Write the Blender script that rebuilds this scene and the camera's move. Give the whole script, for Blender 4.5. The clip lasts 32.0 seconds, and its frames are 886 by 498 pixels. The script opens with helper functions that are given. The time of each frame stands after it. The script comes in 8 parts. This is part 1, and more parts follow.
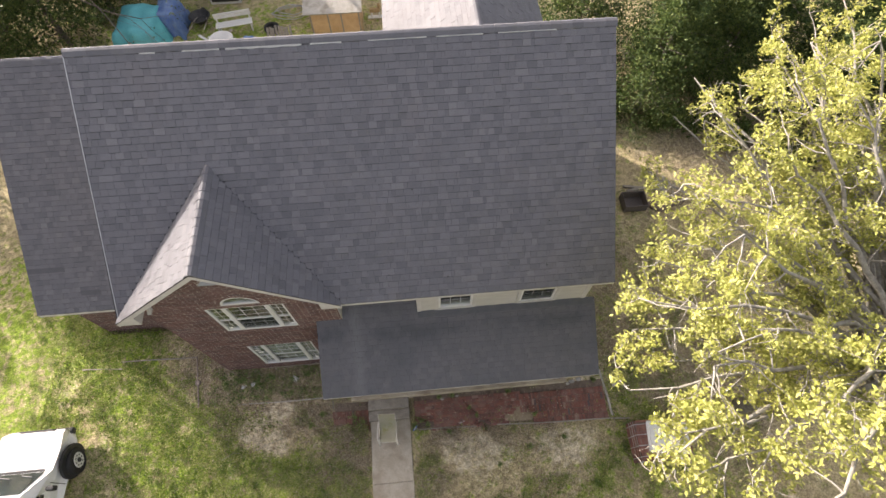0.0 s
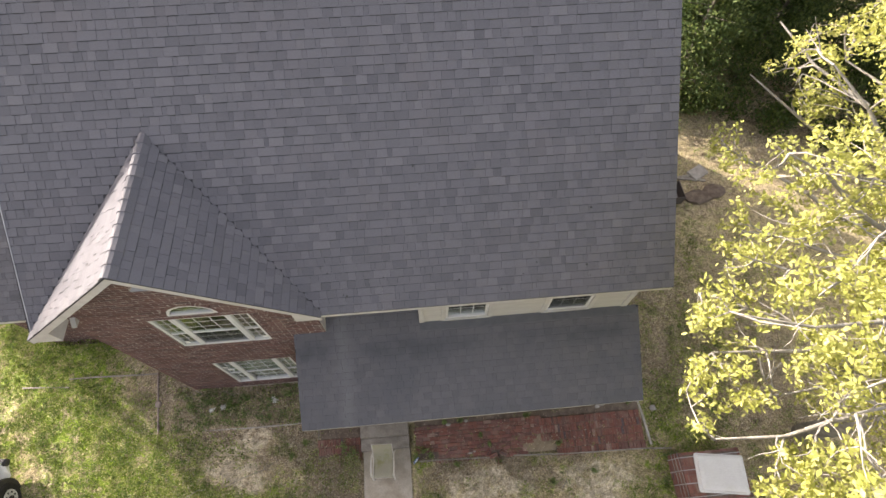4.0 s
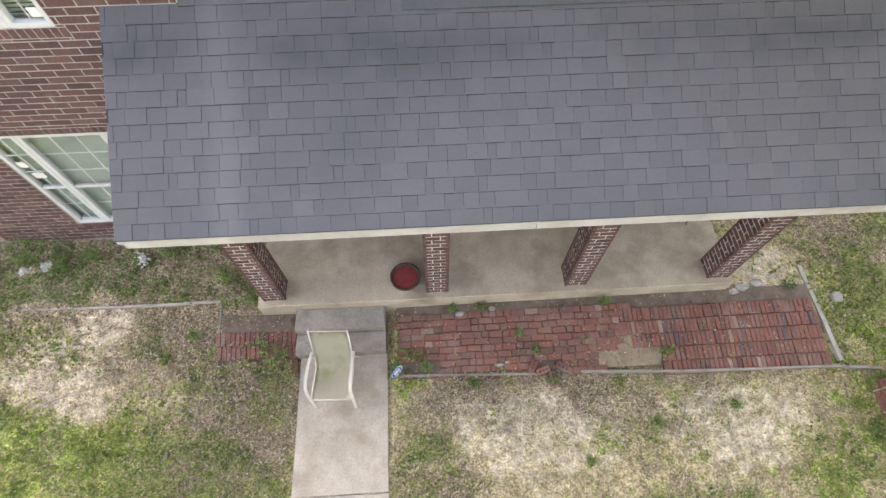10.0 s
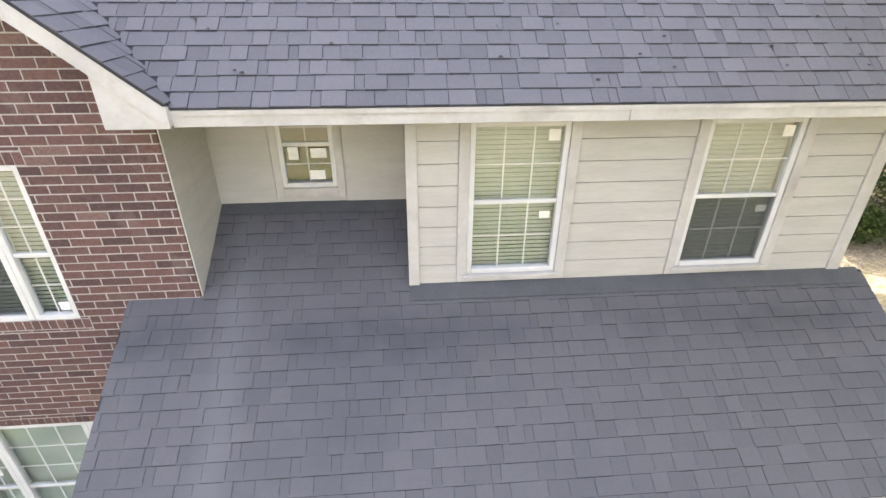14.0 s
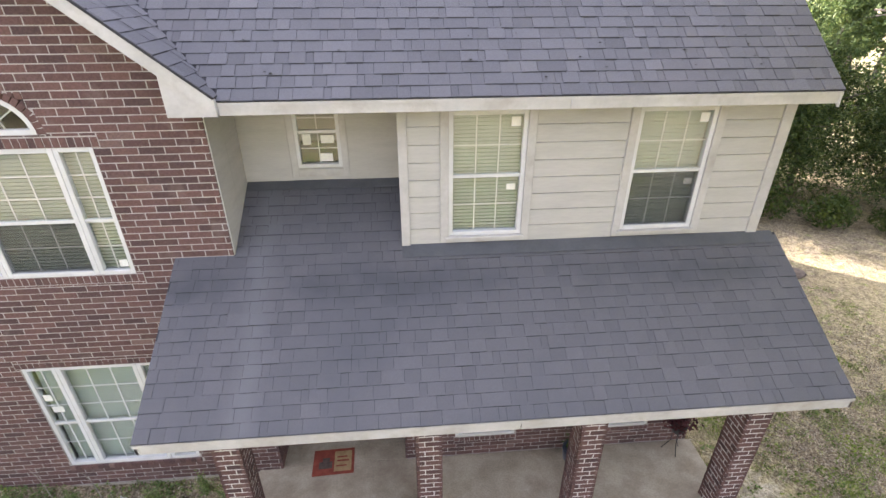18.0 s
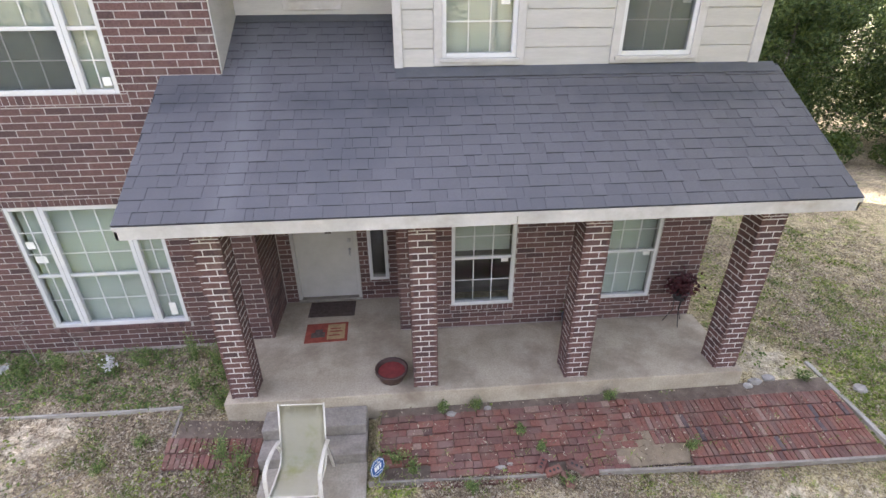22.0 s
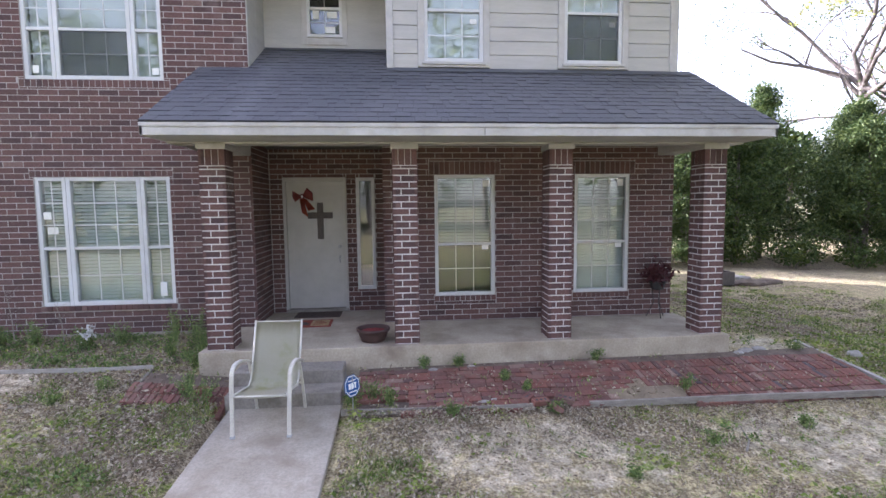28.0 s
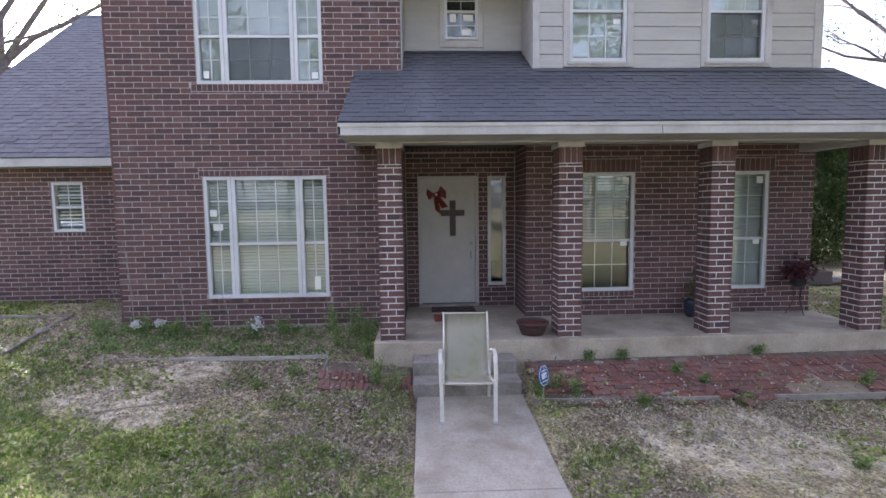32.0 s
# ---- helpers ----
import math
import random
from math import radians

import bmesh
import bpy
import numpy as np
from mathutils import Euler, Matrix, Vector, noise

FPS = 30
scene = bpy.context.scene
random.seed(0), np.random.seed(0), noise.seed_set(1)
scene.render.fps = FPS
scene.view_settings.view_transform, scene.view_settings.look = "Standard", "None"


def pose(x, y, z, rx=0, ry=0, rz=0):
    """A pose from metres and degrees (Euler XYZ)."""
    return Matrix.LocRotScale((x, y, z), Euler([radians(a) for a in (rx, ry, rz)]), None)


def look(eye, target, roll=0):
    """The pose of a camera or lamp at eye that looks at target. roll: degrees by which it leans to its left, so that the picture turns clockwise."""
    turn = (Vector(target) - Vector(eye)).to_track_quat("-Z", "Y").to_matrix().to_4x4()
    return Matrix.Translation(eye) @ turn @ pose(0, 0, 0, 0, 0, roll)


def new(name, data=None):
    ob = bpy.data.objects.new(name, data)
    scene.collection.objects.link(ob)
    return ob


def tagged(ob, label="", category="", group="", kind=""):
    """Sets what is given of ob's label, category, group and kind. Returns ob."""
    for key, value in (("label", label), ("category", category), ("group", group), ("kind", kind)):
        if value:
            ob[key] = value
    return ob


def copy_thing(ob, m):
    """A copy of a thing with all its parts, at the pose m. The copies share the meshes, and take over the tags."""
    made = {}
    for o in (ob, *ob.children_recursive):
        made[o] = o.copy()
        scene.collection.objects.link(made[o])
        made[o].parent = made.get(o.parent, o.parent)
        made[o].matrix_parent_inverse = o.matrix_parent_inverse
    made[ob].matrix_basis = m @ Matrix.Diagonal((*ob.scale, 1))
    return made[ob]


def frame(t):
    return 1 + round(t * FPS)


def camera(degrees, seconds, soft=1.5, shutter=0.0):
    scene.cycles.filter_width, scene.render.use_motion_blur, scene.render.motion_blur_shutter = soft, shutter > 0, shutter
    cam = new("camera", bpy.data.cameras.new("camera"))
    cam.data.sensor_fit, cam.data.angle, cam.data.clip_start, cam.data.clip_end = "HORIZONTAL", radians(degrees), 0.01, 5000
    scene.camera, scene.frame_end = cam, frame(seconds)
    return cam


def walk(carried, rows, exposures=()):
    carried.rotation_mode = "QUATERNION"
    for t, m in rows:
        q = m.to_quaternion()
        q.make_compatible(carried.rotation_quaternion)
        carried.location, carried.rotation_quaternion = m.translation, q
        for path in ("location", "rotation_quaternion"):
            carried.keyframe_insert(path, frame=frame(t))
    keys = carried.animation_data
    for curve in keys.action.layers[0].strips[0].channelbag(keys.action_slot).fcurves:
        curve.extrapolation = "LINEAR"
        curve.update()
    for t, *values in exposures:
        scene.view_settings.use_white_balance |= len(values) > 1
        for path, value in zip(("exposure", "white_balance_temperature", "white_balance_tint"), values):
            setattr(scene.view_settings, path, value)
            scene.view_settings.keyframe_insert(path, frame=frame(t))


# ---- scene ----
cam = camera(84.1, 32.0)
PATH = [
    (0, (0.08, 0.166, 15.951), (0.175, 1.108, 14.19), 0.6),
    (0.5, (0.048, 0.435, 16.108), (0.136, 1.38, 14.348), 0.3),
    (1, (0.046, 0.719, 16.231), (0.132, 1.67, 14.473), 0.3),
    (1.5, (0.044, 0.868, 16.205), (0.129, 1.819, 14.447), 0.4),
    (2, (0.028, 0.967, 15.881), (0.113, 1.914, 14.121), 0.2),
    (2.5, (-0.07, 1.065, 15.367), (0.024, 2.006, 13.605), 0.7),
    (4.5, (0.058, 1.264, 13.23), (0.148, 2.211, 11.471), 0.5),
    (5, (-0.003, 1.265, 12.706), (0.085, 2.2, 10.94), 0.7),
    (5.5, (-0.033, 1.124, 12.007), (0.051, 2.055, 10.238), 0.5),
    (6, (-0.088, 0.941, 11.304), (-0.004, 1.887, 9.544), 0.3),
    (6.5, (-0.11, 0.844, 10.555), (-0.029, 1.8, 8.8), 0.0),
    (7, (-0.131, 0.803, 9.766), (-0.051, 1.765, 8.014), -0.1),
    (7.5, (-0.142, 0.839, 9.02), (-0.062, 1.796, 7.266), 0.0),
    (8, (-0.119, 0.846, 8.252), (-0.042, 1.804, 6.498), -0.1),
    (8.5, (-0.062, 0.82, 7.652), (0.011, 1.782, 5.9), 0.0),
    (9, (0.003, 0.802, 7.3), (0.053, 1.763, 5.547), 0.1),
    (9.5, (0.032, 0.757, 6.863), (0.087, 1.719, 5.111), 0.2),
    (10, (0.038, 0.728, 6.663), (0.093, 1.696, 4.913), -0.0),
    (10.5, (-0.014, 0.686, 6.564), (0.044, 1.662, 4.819), -0.0),
    (11, (-0.096, 0.735, 6.544), (-0.03, 1.828, 4.87), -0.0),
    (11.5, (-0.159, 0.746, 6.49), (-0.106, 1.555, 4.662), 0.2),
    (12, (-0.147, 0.795, 6.478), (-0.1, 1.527, 4.617), 0.1),
    (12.5, (-0.106, 0.819, 6.484), (-0.038, 1.879, 4.79), -0.0),
    (13, (-0.049, 0.794, 6.484), (0.037, 2.169, 5.034), -0.2),
    (13.5, (-0.067, 0.813, 6.598), (0.051, 2.419, 5.413), -0.1),
    (14, (-0.106, 0.77, 6.577), (0.038, 2.522, 5.625), 0.3),
    (14.5, (-0.142, 0.749, 6.644), (0.011, 2.499, 5.687), 0.3),
    (16.5, (-0.107, -0.007, 6.666), (0.025, 1.745, 5.709), -0.1),
    (17, (-0.103, -0.153, 6.693), (0.04, 1.6, 5.74), -0.1),
    (17.5, (-0.07, -0.271, 6.713), (0.072, 1.483, 5.763), -0.1),
    (18, (-0.033, -0.374, 6.756), (0.109, 1.378, 5.801), -0.1),
    (18.5, (0.0, -0.435, 6.791), (0.142, 1.314, 5.831), -0.2),
    (19, (0.011, -0.436, 6.847), (0.156, 1.308, 5.879), -0.2),
    (19.5, (0.048, -0.427, 6.745), (0.188, 1.319, 5.781), -0.2),
    (20, (0.067, -0.426, 6.435), (0.205, 1.325, 5.479), -0.2),
    (20.5, (0.065, -0.509, 6.08), (0.206, 1.244, 5.127), -0.2),
    (21, (0.037, -0.7, 5.685), (0.177, 1.052, 4.731), -0.3),
    (21.5, (-0.017, -0.926, 5.288), (0.13, 0.826, 4.334), -0.2),
    (22, (-0.05, -1.212, 4.823), (0.096, 0.548, 3.885), -0.3),
    (22.5, (-0.093, -1.46, 4.384), (0.055, 0.305, 3.457), -0.3),
    (23, (-0.072, -1.673, 3.958), (0.068, 0.096, 3.037), -0.5),
    (23.5, (-0.074, -1.856, 3.555), (0.069, -0.086, 2.634), -0.4),
    (24, (-0.103, -1.972, 3.196), (0.05, -0.206, 2.269), -0.3),
    (24.5, (-0.095, -2.066, 2.817), (0.056, -0.299, 1.891), -0.4),
    (26.5, (-0.018, -2.36, 2.194), (0.141, -0.43, 1.694), -0.7),
    (27, (-0.004, -2.44, 2.063), (0.169, -0.456, 1.877), -0.5),
    (27.5, (0.024, -2.497, 2.027), (0.197, -0.512, 1.85), -0.6),
    (28, (0.042, -2.546, 1.996), (0.217, -0.561, 1.826), -0.6),
    (28.5, (0.067, -2.586, 1.951), (0.211, -0.599, 1.784), -0.7),
    (29, (0.058, -2.629, 1.923), (0.126, -0.637, 1.758), -0.6),
    (29.5, (-0.231, -2.666, 1.913), (-0.164, -0.674, 1.745), -0.6),
    (30, (-0.71, -2.688, 1.895), (-0.645, -0.696, 1.729), -0.6),
    (30.5, (-1.16, -2.698, 1.891), (-1.094, -0.706, 1.727), -0.6),
    (31, (-1.459, -2.698, 1.907), (-1.389, -0.706, 1.743), -0.6),
    (31.5, (-1.642, -2.665, 1.925), (-1.568, -0.673, 1.763), -0.6),
    (32, (-1.749, -2.625, 1.972), (-1.672, -0.634, 1.804), -0.7),
]
EXPOSURES = [(0.0, 2.18, 7400, 18), (2.0, 2.22, 7250, 18.2), (6.0, 2.70, 7600, 19), (8.0, 3.19, 7000, 17.5), (9.0, 3.40, 7000, 18), (12.0, 3.44, 6950, 19), (13.0, 3.40, 6850, 19.6), (14.0, 3.55, 6750, 21), (17.0, 3.30, 6660, 22.5), (20.0, 3.29, 6660, 23.6), (24.0, 3.46, 5900, 25), (28.0, 2.99, 5780, 26.5), (32.0, 2.68, 5700, 27.5)]
walk(cam, [(t, look(eye, target, roll)) for t, eye, target, roll in PATH], EXPOSURES)

# ---- light ----
SUN_ELEV, SUN_AZ = radians(22.5), radians(-51.0)      # azimuth clockwise from +y
sun_dir = Vector((math.sin(SUN_AZ) * math.cos(SUN_ELEV), math.cos(SUN_AZ) * math.cos(SUN_ELEV), math.sin(SUN_ELEV)))
world = bpy.data.worlds.new("sky")
scene.world = world
world.use_nodes = True
wt = world.node_tree
sky = wt.nodes.new("ShaderNodeTexSky")
sky.sky_type = "NISHITA"
sky.sun_disc = False
sky.sun_elevation, sky.sun_rotation = SUN_ELEV, SUN_AZ
sky.air_density, sky.dust_density, sky.ozone_density = 1.0, 2.5, 1.0
haze = wt.nodes.new("ShaderNodeHueSaturation")        # a hazy, paler blue
haze.inputs["Saturation"].default_value = 0.5
wt.links.new(sky.outputs[0], haze.inputs["Color"])
wt.links.new(haze.outputs[0], wt.nodes["Background"].inputs[0])
wt.nodes["Background"].inputs[1].default_value = 0.115
sun = new("sun", bpy.data.lights.new("sun", "SUN"))
sun.data.energy, sun.data.angle, sun.data.color = 3.0, radians(0.55), (1.0, 0.985, 0.945)
sun.matrix_world = look(sun_dir * 60, (0, 0, 0))

# ---- materials ----
def material(name, rough=0.8, metal=0.0, spec=0.3):
    m = bpy.data.materials.new(name)
    m.use_nodes = True
    b = m.node_tree.nodes["Principled BSDF"]
    b.inputs["Roughness"].default_value = rough
    b.inputs["Metallic"].default_value = metal
    b.inputs["Specular IOR Level"].default_value = spec
    return m, m.node_tree, b


def N(nt, kind, **kw):
    n = nt.nodes.new(kind)
    for k, v in kw.items():
        n.inputs[k].default_value = v
    return n


def noise_of(nt, scale, detail=4.0, rough=0.55, coord="Object", stretch=None):
    tc = nt.nodes.new("ShaderNodeTexCoord") if coord != "World" else nt.nodes.new("ShaderNodeNewGeometry")
    n = N(nt, "ShaderNodeTexNoise", Scale=scale, Detail=detail, Roughness=rough)
    src = tc.outputs["Position"] if coord == "World" else tc.outputs[coord]
    if stretch:
        mp = nt.nodes.new("ShaderNodeMapping")
        mp.inputs["Scale"].default_value = stretch
        nt.links.new(src, mp.inputs["Vector"])
        src = mp.outputs[0]
    nt.links.new(src, n.inputs["Vector"])
    return n.outputs["Fac"]


def ramp(nt, fac, stops):
    r = nt.nodes.new("ShaderNodeValToRGB")
    el = r.color_ramp.elements
    while len(el) < len(stops):
        el.new(0.5)
    for e, (p, c) in zip(el, stops):
        e.position, e.color = p, (*c, 1)
    nt.links.new(fac, r.inputs[0])
    return r.outputs[0]


def mix(nt, fac, a, b, blend="MIX"):
    m = nt.nodes.new("ShaderNodeMix")
    m.data_type, m.blend_type = "RGBA", blend
    for sock, v in ((m.inputs["Factor"], fac), (m.inputs[6], a), (m.inputs[7], b)):
        if isinstance(v, (int, float)):
            sock.default_value = v
        elif isinstance(v, tuple):
            sock.default_value = (*v, 1)
        else:
            nt.links.new(v, sock)
    return m.outputs[2]


def math_node(nt, op, a, b=0.0):
    m = nt.nodes.new("ShaderNodeMath")
    m.operation = op
    for sock, v in zip(m.inputs, (a, b)):
        if isinstance(v, (int, float)):
            sock.default_value = v
        else:
            nt.links.new(v, sock)
    return m.outputs[0]


def bump(nt, bsdf, height, dist=0.01, strength=0.6):
    b = N(nt, "ShaderNodeBump", Strength=strength, Distance=dist)
    nt.links.new(height, b.inputs["Height"])
    nt.links.new(b.outputs[0], bsdf.inputs["Normal"])


def simple(name, stops, scale=8.0, rough=0.8, metal=0.0, spec=0.3, coord="World", dirt=None, relief=0.003, fine=90.0, stretch=None, grain=0.35):
    """Two scales of variation: broad stains between the stops, and fine grain."""
    m, nt, b = material(name, rough, metal, spec)
    col = ramp(nt, noise_of(nt, scale, 5, 0.6, coord, stretch), stops)
    f = noise_of(nt, fine, 3, 0.6, coord, stretch)
    col = mix(nt, grain, col, ramp(nt, f, [(0.36, (0.5, 0.5, 0.5)), (0.62, (1.05, 1.05, 1.05))]), "MULTIPLY")
    if dirt:
        col = mix(nt, ramp(nt, noise_of(nt, dirt[0], 6, 0.65, coord), [(dirt[1], (0, 0, 0)), (dirt[2], (1, 1, 1))]), col, dirt[3])
    nt.links.new(col, b.inputs["Base Color"])
    bump(nt, b, f, relief, 0.5)
    return m


def varied(name, stops, island, grain, rough=0.85, spot=None, relief=0.004, spec=0.3):
    """Colour from piece to piece; island: for joined pieces."""
    m, nt, b = material(name, rough, 0, spec)
    if island:
        r = nt.nodes.new("ShaderNodeNewGeometry").outputs["Random Per Island"]
    else:
        r = nt.nodes.new("ShaderNodeObjectInfo").outputs["Random"]
    col = ramp(nt, r, stops)
    f = noise_of(nt, grain, 4, 0.7, "World")
    col = mix(nt, 0.55, col, ramp(nt, f, [(0.36, (0.55, 0.55, 0.55)), (0.64, (1.2, 1.2, 1.2))]), "MULTIPLY")
    if spot:
        col = mix(nt, ramp(nt, noise_of(nt, spot[0], 5, 0.6, "World"), [(spot[1], (0, 0, 0)), (spot[2], (1, 1, 1))]), col, spot[3])
    nt.links.new(col, b.inputs["Base Color"])
    bump(nt, b, f, relief, 0.6)
    return m


BRICK_STOPS = [(0.0, (0.079, 0.050, 0.049)), (0.3, (0.106, 0.061, 0.057)), (0.6, (0.125, 0.070, 0.064)), (0.85, (0.146, 0.081, 0.072)), (0.96, (0.118, 0.073, 0.067)), (1.0, (0.185, 0.120, 0.104))]
M_BRICK = [varied("brick_face", BRICK_STOPS, k, 45, 0.9, (3, 0.60, 0.85, (0.19, 0.14, 0.125)), 0.004) for k in (False, True)]
PAVE_STOPS = [(0.0, (0.090, 0.075, 0.080)), (0.05, (0.125, 0.07, 0.06)), (0.25, (0.165, 0.076, 0.060)), (0.6, (0.215, 0.093, 0.070)), (0.86, (0.165, 0.076, 0.066)), (0.95, (0.165, 0.094, 0.082)), (1.0, (0.34, 0.24, 0.19))]
M_PAVER = [varied("paver", PAVE_STOPS, k, 40, 0.94, (4, 0.46, 0.82, (0.21, 0.145, 0.118)), 0.006) for k in (False, True)]
SHING_STOPS = [(0.0, (0.092, 0.093, 0.105)), (0.25, (0.105, 0.106, 0.119)), (0.6, (0.111, 0.112, 0.126)), (0.9, (0.118, 0.118, 0.132)), (1.0, (0.130, 0.129, 0.142))]
SHADE_STOPS = [(p, tuple(0.94 * v for v in c)) for p, c in SHING_STOPS]
M_SHINGLE = [varied("shingle", SHING_STOPS, k, 150, 0.74, (0.9, 0.55, 0.85, (0.116, 0.110, 0.119)), 0.003, 0.32) for k in (False, True)]
PSH_STOPS = [(p, tuple(0.45 * v + 0.55 * w * 0.86 for v, w in zip(c, (0.104, 0.102, 0.111)))) for p, c in SHING_STOPS]
PSHADE_STOPS = [(p, tuple(0.93 * v for v in c)) for p, c in PSH_STOPS]


def weathered(name, stops, island):
    """The porch roof's shingles: blotched, with a broken dark band below the upper eave and a pale wash below the
    gable's corner.
    """
    m = varied(name, stops, island, 150, 0.7, (0.8, 0.44, 0.74, (0.066, 0.069, 0.079)), 0.003, 0.5)
    nt = m.node_tree
    b = nt.nodes["Principled BSDF"]
    col = b.inputs["Base Color"].links[0].from_socket
    pos = nt.nodes.new("ShaderNodeSeparateXYZ")
    nt.links.new(nt.nodes.new("ShaderNodeNewGeometry").outputs["Position"], pos.inputs[0])
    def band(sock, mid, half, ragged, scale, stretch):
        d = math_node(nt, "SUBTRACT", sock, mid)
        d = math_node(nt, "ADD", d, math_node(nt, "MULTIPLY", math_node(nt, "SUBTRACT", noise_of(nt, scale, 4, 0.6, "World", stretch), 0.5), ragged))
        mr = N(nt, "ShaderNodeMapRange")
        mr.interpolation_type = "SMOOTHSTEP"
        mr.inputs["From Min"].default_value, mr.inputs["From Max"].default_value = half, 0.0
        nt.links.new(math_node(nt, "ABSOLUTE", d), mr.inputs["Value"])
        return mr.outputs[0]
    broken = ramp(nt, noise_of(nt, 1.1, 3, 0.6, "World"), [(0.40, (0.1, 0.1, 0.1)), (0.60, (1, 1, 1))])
    # ragged darker band along x, centred on y 4.36
    dark_band = math_node(nt, "MULTIPLY", band(pos.outputs[1], 4.36, 0.30, 0.35, 2.0, (1.0, 1.0, 1.0)), broken)
    col = mix(nt, math_node(nt, "MULTIPLY", dark_band, 0.62), col, (0.040, 0.044, 0.054))
    wash = band(pos.outputs[0], -1.72, 0.24, 0.25, 1.4, (1.0, 0.5, 1.0))
    col = mix(nt, math_node(nt, "MULTIPLY", wash, 0.42), col, (0.135, 0.137, 0.146))
    nt.links.new(col, b.inputs["Base Color"])
    return m


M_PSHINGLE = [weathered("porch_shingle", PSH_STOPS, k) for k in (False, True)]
M_SHADE = {}
for k in (0, 1):
    M_SHADE[M_SHINGLE[k].name] = varied("shingle_band", SHADE_STOPS, bool(k), 150, 0.74, (0.9, 0.55, 0.85, (0.104, 0.099, 0.107)), 0.003, 0.32)
    M_SHADE[M_PSHINGLE[k].name] = weathered("porch_shingle_band", PSHADE_STOPS, bool(k))
# dark cut asphalt edge, which also paints the shadow line under each course
M_BUTT = simple("shingle_edge_shadow", [(0.3, (0.030, 0.030, 0.034)), (0.7, (0.046, 0.046, 0.051))], 20, 0.95)
M_MORTAR = simple("mortar", [(0.35, (0.34, 0.315, 0.293)), (0.65, (0.44, 0.41, 0.38))], 6, 0.95, relief=0.004)
# same mortar, paler: the open sky's light on the columns is in the colour
M_MORTAR_LIT = simple("sky_lit_mortar", [(0.35, (0.52, 0.495, 0.465)), (0.65, (0.63, 0.60, 0.565))], 6, 0.95, relief=0.004)
M_FELT = simple("roof_underlay", [(0.3, (0.03, 0.03, 0.035)), (0.7, (0.05, 0.05, 0.055))], 4, 0.95)
M_TRIM = simple("trim_paint", [(0.35, (0.40, 0.39, 0.37)), (0.65, (0.48, 0.47, 0.45))], 3, 0.6, dirt=(1.6, 0.54, 0.78, (0.30, 0.275, 0.235)), relief=0.0006, fine=25, grain=0.10)
M_SIDING = simple("siding_paint", [(0.35, (0.388, 0.379, 0.353)), (0.65, (0.438, 0.428, 0.40))], 1.5, 0.6, relief=0.0004, fine=12, stretch=(1, 1, 6), grain=0.07)
M_VINYL = simple("window_vinyl", [(0.3, (0.53, 0.535, 0.53)), (0.7, (0.60, 0.605, 0.60))], 3, 0.4, relief=0.0002, fine=15, grain=0.07)
M_CONC = simple("concrete", [(0.3, (0.284, 0.253, 0.205)), (0.5, (0.360, 0.324, 0.268)), (0.7, (0.418, 0.378, 0.316))], 2.2, 0.9, dirt=(1.6, 0.50, 0.70, (0.22, 0.185, 0.145)), relief=0.003, fine=40)
M_PORCH = simple("porch_concrete", [(0.3, (0.30, 0.255, 0.192)), (0.5, (0.405, 0.35, 0.268)), (0.7, (0.475, 0.416, 0.325))], 1.8, 0.85, dirt=(1.4, 0.50, 0.72, (0.23, 0.185, 0.14)), relief=0.002, fine=40)
M_STEP = simple("step_concrete", [(0.3, (0.21, 0.19, 0.165)), (0.5, (0.275, 0.25, 0.22)), (0.7, (0.33, 0.305, 0.27))], 2.6, 0.92, dirt=(3.0, 0.50, 0.72, (0.15, 0.13, 0.105)), relief=0.004, fine=40)
M_DOOR = simple("door_paint", [(0.3, (0.39, 0.375, 0.345)), (0.7, (0.445, 0.43, 0.40))], 3, 0.45, relief=0.0003, fine=10, grain=0.07)
M_DARKWOOD = simple("dark_wood", [(0.3, (0.07, 0.06, 0.055)), (0.7, (0.13, 0.11, 0.10))], 12, 0.7, stretch=(6, 6, 1))
M_OLDWOOD = simple("weathered_wood", [(0.25, (0.17, 0.15, 0.125)), (0.55, (0.27, 0.245, 0.21)), (0.8, (0.36, 0.335, 0.295))], 9, 0.9, relief=0.006, stretch=(0.6, 0.6, 3), dirt=(4, 0.6, 0.8, (0.15, 0.12, 0.09)))
M_PALEWOOD = simple("bleached_wood", [(0.25, (0.26, 0.24, 0.21)), (0.55, (0.37, 0.345, 0.305)), (0.8, (0.45, 0.425, 0.385))], 9, 0.9, relief=0.005, stretch=(0.6, 0.6, 3))
M_PIPE = simple("dull_pipe", [(0.3, (0.17, 0.13, 0.11)), (0.7, (0.30, 0.255, 0.225))], 14, 0.75)
M_PLY = simple("old_plywood", [(0.3, (0.42, 0.27, 0.14)), (0.7, (0.55, 0.38, 0.22))], 3, 0.8)
M_ROOFING = simple("pale_roofing", [(0.3, (0.26, 0.25, 0.23)), (0.7, (0.36, 0.35, 0.32))], 3, 0.95, spec=0.1, dirt=(2.2, 0.5, 0.75, (0.17, 0.15, 0.12)), relief=0.004)
M_TARP = simple("teal_tarp", [(0.3, (0.06, 0.30, 0.33)), (0.7, (0.10, 0.40, 0.43))], 1.5, 0.5)
M_TARPB = simple("blue_tarp", [(0.3, (0.04, 0.10, 0.30)), (0.7, (0.16, 0.24, 0.38))], 3, 0.5)
M_WHITE = simple("white_paint", [(0.3, (0.58, 0.58, 0.56)), (0.7, (0.66, 0.66, 0.64))], 2, 0.5, relief=0.001)
